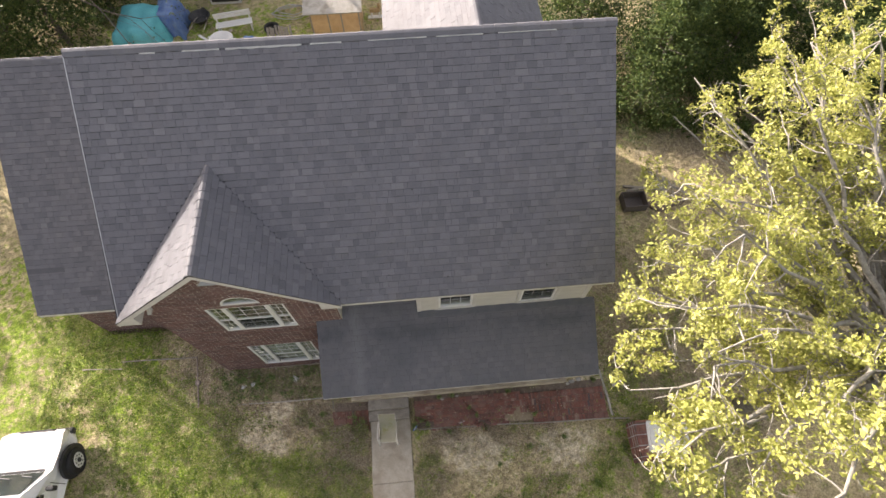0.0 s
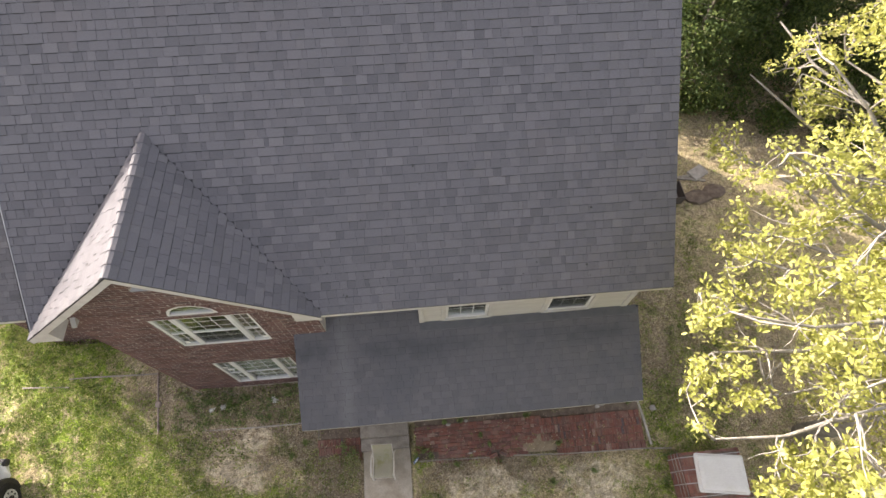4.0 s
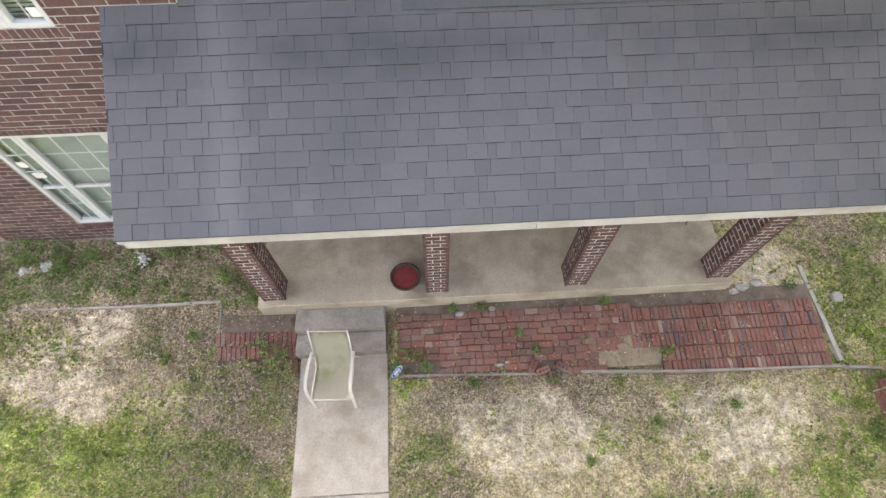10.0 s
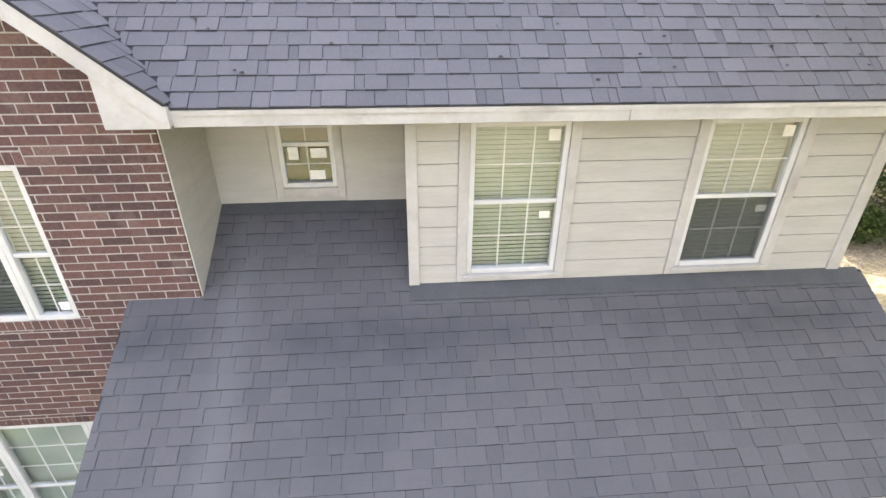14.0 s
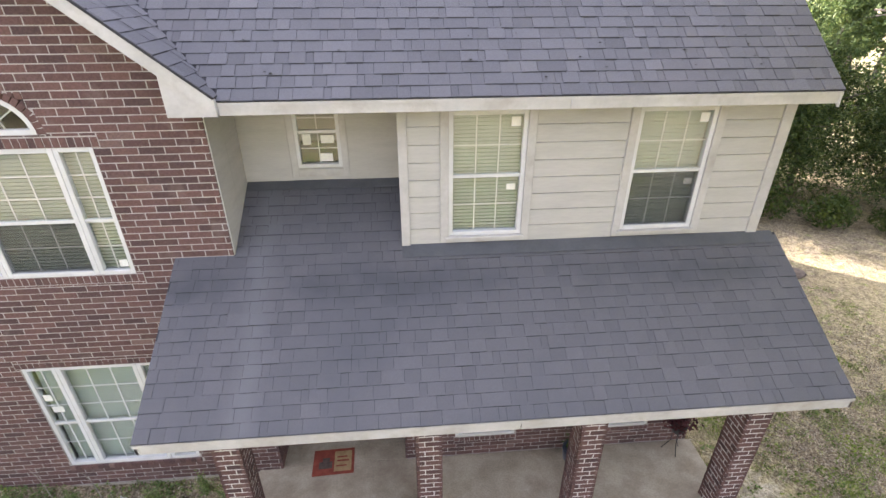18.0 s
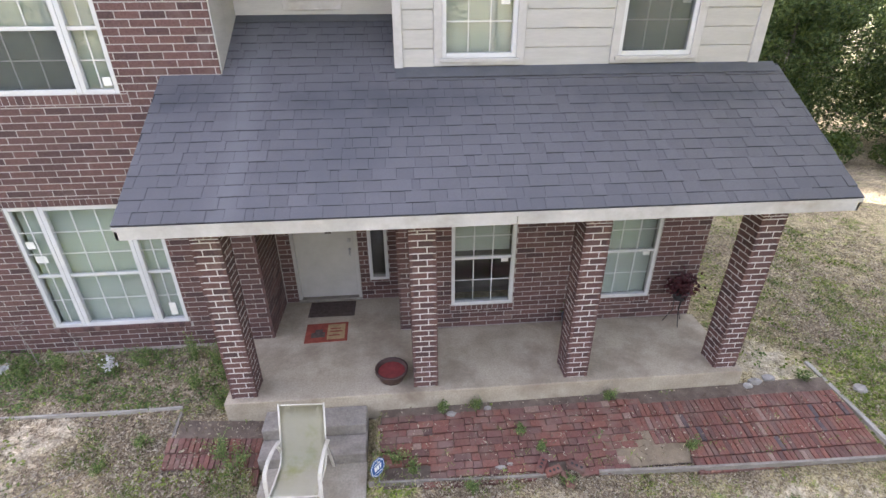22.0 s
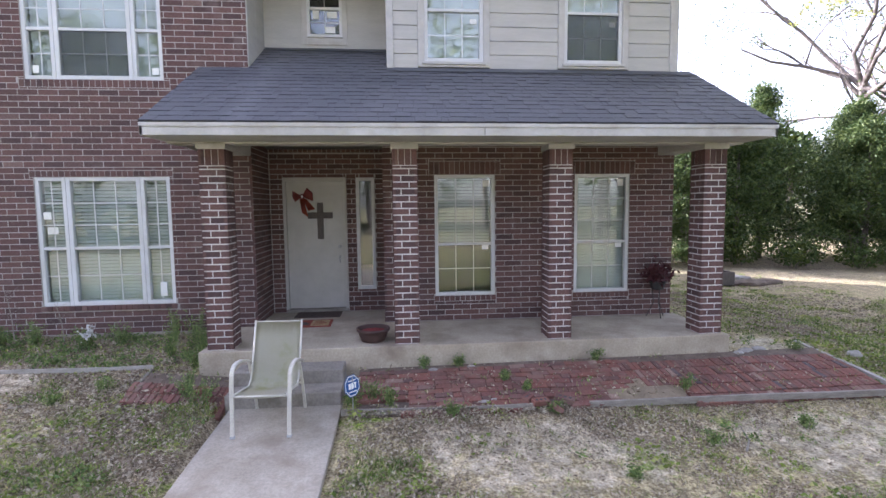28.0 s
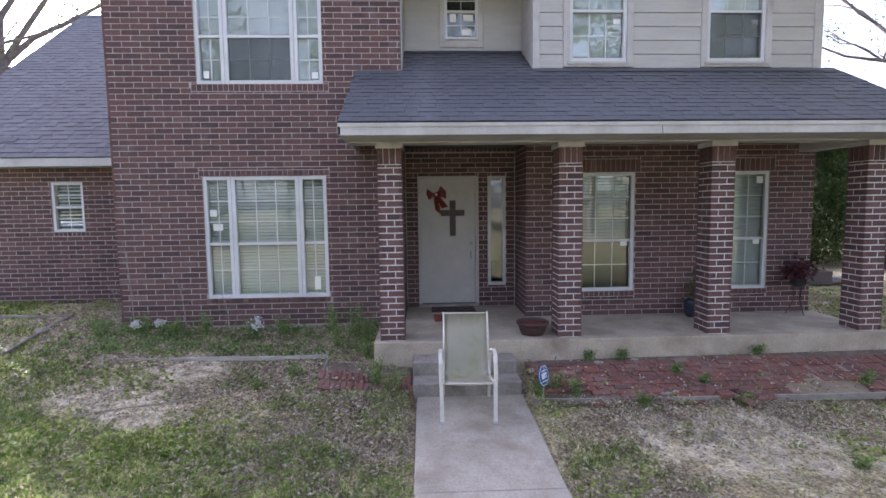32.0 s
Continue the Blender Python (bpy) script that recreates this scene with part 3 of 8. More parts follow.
def lie(x, y):
    """The yard's height: it falls away from the house, and stands higher in the bed and at the side wing."""
    near = fade(x, -24, -16) * (1 - fade(x, 16, 26)) * fade(y, -16, -9) * (1 - fade(y, 18, 26))
    left = steps_of(y, (-6, -0.46), (0, -0.37), (1.2, -0.30), (1.75, -0.23), (2.7, -0.10), (3.7, 0.03), (3.8, 0.06), (4.7, 0.2), (6.4, 0.28), (12, 0.2)) + 0.03 * min(3.0, max(0.0, -x - 4.0))
    left += (GZ - left) * (1 - fade(x, -12.5, -9.5)) * 0.7
    right = steps_of(y, (-6, -0.46), (0, -0.36), (1.2, -0.31), (1.8, -0.27), (2.2, -0.20), (2.42, -0.16), (3.45, 0.02), (3.7, 0.04), (6, -0.02), (12, -0.12))
    right += (steps_of(y, (-6, -0.46), (1, -0.33), (3, -0.26), (6, -0.22), (12, -0.2)) - right) * fade(x, 6.0, 8.0)
    z = left + (right - left) * fade(x, -2.6, -0.6)
    return GZ + (z - GZ) * near


PATCHES = {  # centre x, y, radius, weight
    "bare": [(-5.5, 2.95, 0.5, 1.1), (-5.1, 2.5, 0.45, 1.2), (-4.75, 3.2, 0.45, 1.0), (-4.45, 3.5, 0.3, 0.7), (-4.5, 2.35, 0.4, 0.9), (-3.65, 2.3, 0.3, 0.7), (-3.05, 2.1, 0.35, 0.5), (-6.0, 1.7, 0.35, 0.8), (0.45, 1.95, 0.35, 0.9), (0.75, 1.65, 0.4, 1.0), (1.2, 1.75, 0.45, 1.1), (1.75, 1.65, 0.45, 1.0), (2.3, 1.7, 0.4, 0.9), (1.5, 2.0, 0.35, 0.7),
             (3.3, 1.75, 0.4, 0.8), (3.9, 1.75, 0.45, 0.95), (4.45, 1.8, 0.45, 0.95), (5.0, 1.75, 0.4, 0.9), (4.3, 1.35, 0.35, 0.5), (4.9, 3.75, 0.6, 1.2), (5.3, 3.6, 0.5, 0.8), (4.7, 4.6, 0.4, 0.6),
             (1.3, 1.0, 0.7, 0.5), (3.7, 1.0, 0.8, 0.5), (2.6, 0.2, 1.0, 0.4), (5.2, 0.6, 0.8, 0.45), (-9.7, 3.0, 0.6, 0.7), (-11.4, 4.4, 0.7, 0.6), (-12.8, 5.8, 0.7, 0.4), (-8.0, 5.4, 0.5, 0.6), (11.7, 11.3, 1.8, 0.45), (13.6, 9.5, 1.5, 0.45), (15.5, 8.0, 1.5, 0.45), (9.5, 13.5, 1.5, 0.7), (-7.8, 2.2, 0.5, 0.7)],
    "green": [(-3.3, 2.7, 0.5, 0.3), (-2.7, 1.2, 0.4, 0.3), (-2.2, 1.4, 0.3, 0.4), (2.33, 1.5, 0.2, 0.5), (3.5, 1.32, 0.25, 0.5), (4.75, 1.4, 0.25, 0.5), (1.55, 0.6, 0.3, 0.3), (2.75, 0.6, 0.4, 0.4), (4.75, 0.4, 0.6, 0.5), (3.0, 2.15, 0.4, 0.25), (-10.5, 5.2, 1.2, 0.7), (-12.2, 3.4, 1.0, 0.6), (-9.3, 6.2, 0.8, 0.8), (-11.8, 6.4, 0.9, 0.7), (-6.6, 3.0, 0.7, 0.7), (-5.6, 1.5, 0.8, 0.9), (-3.8, 1.5, 0.9, 0.6), (-2.6, 0.9, 0.8, 0.6), (-5.0, 1.1, 0.8, 0.7), (-3.0, 0.0, 1.0, 0.6), (-3.9, 3.2, 0.4, 0.5), (-2.4, 3.3, 0.4, 0.5), (-0.1, 0.9, 0.5, 0.45), (2.4, 1.6, 0.3, 0.5), (-9.1, 4.5, 1.2, 1.0), (-8.4, 3.2, 1.3, 0.9), (-7.6, 2.0, 1.4, 0.9), (-7.0, 1.0, 1.4, 0.8), (-10.8, 6.8, 1.0, 0.7), (-3.4, 4.9, 0.8, 0.4), (-0.3, 2.5, 0.35, 0.8), (0.1, 1.4, 0.5, 0.35),
              (7.6, 4.4, 1.0, 0.6), (6.3, 4.9, 1.0, 0.45), (5.6, 3.4, 0.6, 0.4), (7.2, 2.6, 0.9, 0.5), (5.2, 6.0, 0.8, 0.4), (8.5, 7.5, 1.5, 0.3), (6.3, 3.0, 0.6, 0.45), (6.2, 1.6, 0.7, 0.8), (7.5, 0.0, 2.0, 0.5), (-5.0, 0.5, 1.5, 0.7), (-4.0, -0.8, 1.8, 0.7), (-12.0, 20.0, 5.0, 0.8), (-5.0, 19.0, 5.0, 0.8), (6.5, 14.0, 2.5, 0.5), (4.0, 0.2, 1.2, 0.15), (-9.0, -1.5, 3, 0.6), (3.0, -4, 3, 0.4), (0.0, -10.5, 6.0, 0.45), (-9.0, -9.0, 6.0, 0.45), (9.0, -9.0, 6.0, 0.45), (-14.0, 6.2, 2.2, 0.6), (-13.6, 8.8, 2.2, 0.6), (-15.2, 3.0, 2.0, 0.5), (-11.8, 3.2, 1.4, 0.5), (-13.5, 5.5, 1.5, 0.4)],
    "litter": [(-2.5, 1.8, 0.6, 0.5), (-3.4, 1.4, 0.5, 0.3), (0.7, 2.25, 0.45, 0.6), (2.1, 2.2, 0.5, 0.6), (2.9, 2.0, 0.5, 0.5), (3.7, 2.3, 0.45, 0.45), (0.1, 1.0, 0.6, 0.6), (3.2, 0.8, 0.7, 0.4), (-2.3, 2.5, 0.9, 0.9), (-3.2, 3.4, 0.7, 0.6), (-5.0, 4.3, 1.8, 1.0), (-3.5, 4.3, 0.9, 0.7), (-7.0, 4.8, 1.2, 0.7), (1.5, 2.3, 0.7, 0.6), (0.2, 2.2, 0.5, 0.6), (6.5, 4.3, 0.9, 0.4), (9.8, 10.0, 1.0, 0.6), (9.5, 5.0, 2.5, 0.5), (6.6, 4.8, 1.2, 0.5), (7.5, 3.2, 1.2, 0.45), (6.8, 7.5, 1.6, 0.5), (10.0, 1.5, 2.0, 0.5), (13, 14, 4, 0.8), (-2.6, 1.4, 0.8, 0.5)],
}
# brick paving fields (x0, x1, y0, y1), the walk and the slab lie proud of the ground
def spaced(lo, hi, fine0, fine1, step, grow=1.35):
    mid = list(np.arange(fine0, fine1 + step / 2, step))
    left, right, s = [], [], step
    p = mid[0]
    while p > lo:
        s *= grow; p -= s; left.append(p)
    p, s = mid[-1], step
    while p < hi:
        s *= grow; p += s; right.append(p)
    return left[::-1] + [float(v) for v in mid] + right


def bed_rise(x, y):
    return lie(x, y) - GZ


PAVE_Z = lambda x, y: steps_of(y, (2.45, -0.155), (3.45, 0.03)) + 0.008 * x                      # the brick paving
PATCH_Z = lambda x, y: -0.18 + 0.24 * (y - 2.82) + 0.10 * (-1.9 - x)                       # the old patch by the steps
WALK_Z = lambda y: steps_of(y, (-7, -0.56), (0, -0.335), (1.2, -0.27), (2.87, -0.195))     # the front walk


def build_ground():
    xs, ys = spaced(-900, 900, -15.0, 16.0, 0.16), spaced(-900, 900, -7.0, 16.0, 0.16)
    nx, ny = len(xs), len(ys)
    V, att = [], {k: [] for k in PATCHES}
    for y in ys:
        for x in xs:
            near = -26 < x < 28 and -17 < y < 28
            z = GZ
            if near:
                z += bed_rise(x, y) + 0.035 * noise.noise((x * 0.55, y * 0.55, 0)) + 0.018 * noise.noise((x * 2.3, y * 2.3, 3))
                if -3.05 < x < -2.0 and 2.72 < y < 3.62:
                    z = min(z, PATCH_Z(x, y) - 0.05)
                elif -2.5 < x < 4.4 and 2.5 < y < 13 or -0.75 < x < 5.6 and 2.3 < y < 3.6 or -2.0 < x < -0.5 and -7 < y < 3.5 or -10.4 < x < 4.3 and 6.3 < y:
                    z = min(z, WALK_Z(y) - 0.05) if -2.0 < x < -0.5 and y < 3.5 else min(z, PAVE_Z(x, y) - 0.045) if -0.75 < x < 5.6 and 2.3 < y < 3.6 else min(z, GZ - 0.035)
            V.append((x, y, z))
            for k, ps in PATCHES.items():
                att[k].append(min(1.0, sum(w * math.exp(-((x - a) ** 2 + (y - b) ** 2) / r ** 2) for a, b, r, w in ps)) if near else (0.45 if k == "green" else 0.35 if k == "litter" else 0.0))
    F = [(j * nx + i, j * nx + i + 1, (j + 1) * nx + i + 1, (j + 1) * nx + i) for j in range(ny - 1) for i in range(nx - 1)]
    me = flat_mesh("ground", V, F, M_GROUND)
    for k, vals in att.items():
        me.attributes.new(k, "FLOAT", "POINT").data.foreach_set("value", vals)
    for p in me.polygons:
        p.use_smooth = True
    tagged(new("ground", me), "patchy yard of straw grass, pale sand and leaf litter", "ground", kind="structure")


build_ground()

# ---- house: shell ----
WY, PY, DY = 4.76, 4.79, 5.68              # gable wall, porch wall, recessed door wall
GX0, GX1, APX = -6.27, -2.04, -4.155       # gable wing and its ridge
SL = 0.834                                 # rise of the steep roofs
FLOOR = 0.277
CEIL = 3.09                                # porch ceiling
LW = (-4.98, -3.185, 0.655, 2.465)
UW = (-4.99, -3.185, 3.79, 5.29)
ARCH = (-4.10, 5.43, 0.44, 0.40)           # centre x, foot z, half width, rise
P1, P2 = (0.57, 1.48, 0.655, 2.475), (2.72, 3.585, 0.655, 2.475)
DOOR, SIDE = (-1.84, -0.82, 0.285, 2.495), (-0.66, -0.36, 0.645, 2.49)
W1, W2 = (0.45, 1.31, 4.11, 5.575), (2.53, 3.42, 4.11, 5.575)
SM = (-1.36, -0.81, 4.71, 5.52)
SW = (-8.36, -7.81, 1.62, 2.50)
EAVE_Y, EAVE_Z, RIDGE_Y = 4.42, 5.79, 8.70
RIDGE_Z = EAVE_Z + SL * (RIDGE_Y - EAVE_Y)
RX0, RX1 = -6.52, 4.45
house = thing("house", (-1.0, 8.5, GZ), "two-storey dark brick house with cream siding and grey shingle roofs", "house")


def wall_hole(h, m=0.0):
    return (h[0] - m, h[1] + m, h[2] - m, h[3] + m)


# gable wall
def gable_span(z):
    d = max(0.0, (7.80 - z) / SL - 0.12)
    return (APX - d, APX + d)


bm = bmesh.new()
arch_hole = (ARCH[0] - ARCH[2], ARCH[0] + ARCH[2], ARCH[1], ARCH[1] + ARCH[3])
slab_with_holes(bm, GX0 + 0.008, GX1 - 0.008, GZ - 0.1, 5.85, [LW, UW, arch_hole], lambda a, b, c, d: box(bm, a, b, WY + 0.008, WY + 0.2, c, d))
prism(bm, [(GX0, 5.85), (GX1, 5.85), (APX + 0.1, 7.62), (APX - 0.1, 7.62)], "y", WY + 0.008, WY + 0.2)
wall = part("wall", bm, M_MORTAR, house, "dark red-brown brick gable wall")
hole_arch = []
for k in range(12):
    z = ARCH[1] + (k + 0.5) * 0.045
    w = (ARCH[2] + 0.075) * math.sqrt(max(0.0, 1 - ((z - ARCH[1]) / (ARCH[3] + 0.08)) ** 2))
    if w > 0:
        hole_arch.append((ARCH[0] - w, ARCH[0] + w, z - 0.0225, z + 0.0225))
vent_hole = [(APX - 0.42 + k * 0.05, APX + 0.42 - k * 0.05, 6.58 + k * 0.06, 6.64 + k * 0.06) for k in range(8)]
holes = [wall_hole(LW), (LW[0] - 0.02, LW[1] + 0.02, LW[2] - 0.075, LW[2]), (LW[0] - 0.05, LW[1] + 0.05, LW[3], LW[3] + 0.088), wall_hole(UW), (UW[0] - 0.08, UW[1] + 0.08, UW[2] - 0.105, UW[2]),
         (UW[0] - 0.08, UW[1] + 0.08, UW[3], UW[3] + 0.115)] + hole_arch + vent_hole
rows = bond(GX0, GX1, 0.24, 7.7, holes, gable_span)
ROWLOCK = 0.0762
def soldiers(u0, u1, z, h):
    n = max(1, round((u1 - u0) / ROWLOCK))
    s = (u1 - u0) / n
    return [(u0 + i * s + 0.004, z + 0.004, s - 0.008, h - 0.008) for i in range(n)]
rows += soldiers(LW[0] - 0.05, LW[1] + 0.05, LW[3], 0.088) + soldiers(UW[0] - 0.08, UW[1] + 0.08, UW[2] - 0.105, 0.105) + soldiers(UW[0] - 0.08, UW[1] + 0.08, UW[3], 0.11)
for k in range(22):      # arch ring
    a = math.pi * (k + 0.5) / 22
    cx, cz = ARCH[0] + (ARCH[2] + 0.005) * math.cos(a), ARCH[1] + (ARCH[3] + 0.005) * math.sin(a)
    t = math.atan2(math.sin(a) * ARCH[2], math.cos(a) * ARCH[3])
    cx, cz = cx + math.sin(t) * 0.03, cz - math.cos(t) * 0.03
    rows.append((cx, cz, 0.085, 0.058, -t))
lay("brick", wall, [(u - GX0, *r) for u, *r in rows], (GX0, WY + 0.008, 0), (0, -1, 0), M_BRICK, (-3.0, 4.76, 1.6))
lay("sill_brick", wall, [(u - GX0, *r) for u, *r in soldiers(LW[0] - 0.02, LW[1] + 0.02, LW[2] - 0.075, 0.075)], (GX0, WY + 0.008, 0), (0, -1, 0), M_BRICK, (0, 0, 0), proud=0.03)
part("foundation", boxes((GX0 - 0.01, GX1 + 0.0, WY - 0.012, WY + 0.005, GZ - 0.1, 0.238), bevel=0.004), M_CONC, house, "grey concrete foundation strip")

# gable louvre
bm = bmesh.new()
prism(bm, [(APX - 0.40, 6.60), (APX + 0.40, 6.60), (APX + 0.02, 7.08), (APX - 0.02, 7.08)], "y", WY - 0.004, WY + 0.05)
vent = part("gable_vent", bm, M_VENT, house, "grey triangular louvre vent")
for k in range(8):
    z = 6.615 + k * 0.055
    w = 0.40 * (7.08 - z) / 0.48
    part("slat", boxes((APX - w, APX + w, -0.022, 0.012, 0, 0.008), m=Matrix.Translation((0, WY - 0.012, z + 0.02)) @ Matrix.Rotation(0.5, 4, "X")), M_VENT, vent)

# porch wall, recess walls, side wall, left wing wall, back walls
PX0, PX1 = -0.20, 4.30
wall = part("wall", front_wall(PX0 + 0.008, PX1 - 0.008, GZ - 0.1, 3.95, PY + 0.008, 0.2, [P1, P2]), M_MORTAR, house, "dark brick porch wall")
sills = [(h[0] - 0.02, h[1] + 0.02, h[2] - 0.085, h[2]) for h in (P1, P2)]
heads = [(h[0] - 0.08, h[1] + 0.08, h[3], h[3] + 0.2) for h in (P1, P2)]
rows = bond(PX0, PX1, FLOOR, CEIL, [P1, P2] + sills + heads)
for h in (P1, P2):
    rows += soldiers(h[0] - 0.02, h[1] + 0.02, h[2] - 0.085, 0.085) + soldiers(h[0] - 0.08, h[1] + 0.08, h[3], 0.2)
lay("brick", wall, [(u - PX0, *r) for u, *r in rows], (PX0, PY + 0.008, 0), (0, -1, 0), M_BRICK, (1.8, 4.79, 1.2))
wall = part("wall", front_wall(GX1 - 0.1, PX0 + 0.1, GZ - 0.1, 3.95, DY + 0.008, 0.2, [DOOR, SIDE]), M_MORTAR, house, "brick wall of the door recess")
rows = bond(GX1, PX0, FLOOR, 2.89, [DOOR, SIDE]) + soldiers(GX1, PX0, 2.895, 0.195)
lay("brick", wall, [(u - GX1, *r) for u, *r in rows], (GX1, DY + 0.008, 0), (0, -1, 0), M_BRICK, (-1.0, 5.7, 1.2), 220)
for X, s in ((GX1, 1), (PX0, -1)):
    y0 = WY + 0.2 if s > 0 else PY + 0.2
    x0, x1 = (X - 0.2, X - 0.008) if s > 0 else (X + 0.008, X + 0.2)
    wall = part("wall", boxes((x0, x1, y0, DY + 0.006, GZ - 0.1, 3.95)), M_MORTAR, house, "brick return wall of the door recess")
    y0 = WY if s > 0 else PY
    rows = bond(0, DY - y0, FLOOR, CEIL, shift=0.06)
    lay("brick", wall, rows, (X - 0.008 * s, y0 if s > 0 else DY, 0), (s, 0, 0), M_BRICK, (X, 4.8, 1.2), 90)
BACKY = 12.98
wall = part("wall", boxes((PX1 - 0.2, PX1 - 0.008, PY + 0.21, BACKY, GZ - 0.1, 5.75)), M_MORTAR, house, "brick side wall")
bm = bmesh.new()
prism(bm, [(PY + 0.21, 5.75), (BACKY, 5.75), (RIDGE_Y + 0.3, RIDGE_Z - 0.3), (RIDGE_Y - 0.3, RIDGE_Z - 0.3)], "x", PX1 - 0.2, PX1 - 0.008)
part("gable_end", bm, M_SIDING, wall)
lay("brick", wall, bond(0, BACKY - PY - 0.01, GZ, 5.6), (PX1 - 0.008, PY + 0.01, 0), (1, 0, 0), M_BRICK, (4.3, 4.9, 2.0), 120)
bm = bmesh.new()
prism(bm, [(EAVE_Y + 0.2, 5.6), (2 * RIDGE_Y - EAVE_Y - 0.2, 5.6), (RIDGE_Y + 0.1, RIDGE_Z - 0.1), (RIDGE_Y - 0.1, RIDGE_Z - 0.1)], "x", GX0 + 0.21, GX0 + 0.3)
part("gable_end", bm, M_SIDING, house)
part("wall", boxes((GX0 + 0.008, GX0 + 0.2, 9.42, BACKY, GZ - 0.1, 5.75)), M_SIDING, house)
LY, LX0 = 6.42, -10.35
wall = part("wall", front_wall(LX0, GX0 + 0.01, GZ - 0.1, 3.1, LY + 0.008, 0.2, [SW]), M_MORTAR, house, "brick wall of the low side wing")
holes = [SW, (SW[0], SW[1], SW[2] - 0.08, SW[2])]
rows = bond(LX0, GX0, GZ, 2.85, holes) + soldiers(SW[0], SW[1], SW[2] - 0.08, 0.08)
lay("brick", wall, [(u - LX0, *r) for u, *r in rows], (LX0, LY + 0.008, 0), (0, -1, 0), M_BRICK, (-7.4, 6.4, 1.5))
wall = part("wall", boxes((GX0 + 0.008, GX0 + 0.2, WY + 0.21, LY + 3, GZ - 0.1, 5.75)), M_MORTAR, house, "brick return wall of the gable wing")
lay("brick", wall, bond(0, LY - WY, 0.30, 5.6), (GX0 + 0.008, LY, 0), (-1, 0, 0), M_BRICK, (GX0, 5.2, 1.5), 60)
wall = part("wall", boxes((LX0, LX0 + 0.2, LY + 0.21, 16.0, GZ - 0.1, 3.2)), M_MORTAR, house, "brick end wall of the low side wing")
lay("brick", wall, bond(0, 16.0 - LY, GZ, 2.85), (LX0, 16.0, 0), (-1, 0, 0), M_BRICK)
bm = bmesh.new()
prism(bm, [(LY + 0.21, 3.2), (16.0, 3.2), (11.5, 6.9), (11.1, 6.9)], "x", LX0, LX0 + 0.2)
part("gable_end", bm, M_SIDING, wall)
part("wall", boxes((GX0, PX1, BACKY - 0.2, BACKY, GZ - 0.1, 5.75), (LX0, GX0, 15.8, 16.0, GZ - 0.1, 3.2)), M_SIDING, house, "back walls")
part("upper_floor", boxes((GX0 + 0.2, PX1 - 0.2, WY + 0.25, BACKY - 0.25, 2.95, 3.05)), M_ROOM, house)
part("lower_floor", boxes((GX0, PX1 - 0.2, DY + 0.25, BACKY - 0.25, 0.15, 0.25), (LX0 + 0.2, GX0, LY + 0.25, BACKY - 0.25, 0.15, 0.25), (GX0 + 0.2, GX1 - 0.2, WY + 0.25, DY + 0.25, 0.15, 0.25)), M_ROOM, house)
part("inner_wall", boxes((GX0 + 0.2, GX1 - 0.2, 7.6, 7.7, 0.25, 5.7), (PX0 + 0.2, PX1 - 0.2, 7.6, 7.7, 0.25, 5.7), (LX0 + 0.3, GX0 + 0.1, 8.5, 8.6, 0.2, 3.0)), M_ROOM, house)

# upper storey siding
ROOF_AT = lambda y: 4.005 + 0.592 * (y - 4.81)       # porch roof surface
BX0, BX1 = -0.10, 4.30
wall = part("wall", front_wall(BX0 + 0.01, BX1 - 0.01, 3.9, 5.75, PY + 0.03, 0.15, [W1, W2]), M_SIDING, house, "cream lap-sided upper wall")
TR = 0.095
def course(x0, x1, z0, z1, exposure=0.2):
    z = z0
    while z < z1 - 0.02:
        top = min(z + exposure, z1)
        bm = bmesh.new()
        prism(bm, [(PY + 0.004, z), (PY + 0.028, z), (PY + 0.028, top - 0.009), (PY + 0.010, top - 0.009)], "x", x0, x1)
        part("plank", bm, M_SIDING, wall)
        z = top
for x0, x1 in ((BX0 + 0.1, W1[0] - TR), (W1[1] + TR, W2[0] - TR), (W2[1] + TR, BX1 - 0.13)):
    course(x0 + 0.002, x1 - 0.002, 4.02, 5.68)
part("corner_trim", boxes((BX0, BX0 + 0.1, PY - 0.012, PY + 0.03, 3.98, 5.68), (BX0, BX0 + 0.02, PY + 0.03, PY + 0.1, 4.0, 5.68), bevel=0.003), M_TRIM, wall)
part("corner_trim", boxes((BX1 - 0.13, BX1, PY - 0.012, PY + 0.03, 3.98, 5.68), bevel=0.003), M_TRIM, wall)
for h in (W1, W2):
    part("window_trim", boxes((h[0] - TR, h[0], PY - 0.014, PY + 0.03, h[2] - 0.08, 5.68), (h[1], h[1] + TR, PY - 0.014, PY + 0.03, h[2] - 0.08, 5.68), (h[0], h[1], PY - 0.014, PY + 0.03, h[3], 5.68),
         (h[0], h[1], PY - 0.014, PY + 0.03, h[2] - 0.08, h[2]), bevel=0.003), M_TRIM, wall)
    part("window_sill", boxes((h[0] - 0.04, h[1] + 0.04, PY - 0.035, PY + 0.02, h[2] - 0.045, h[2] - 0.005), bevel=0.004), M_TRIM, wall)
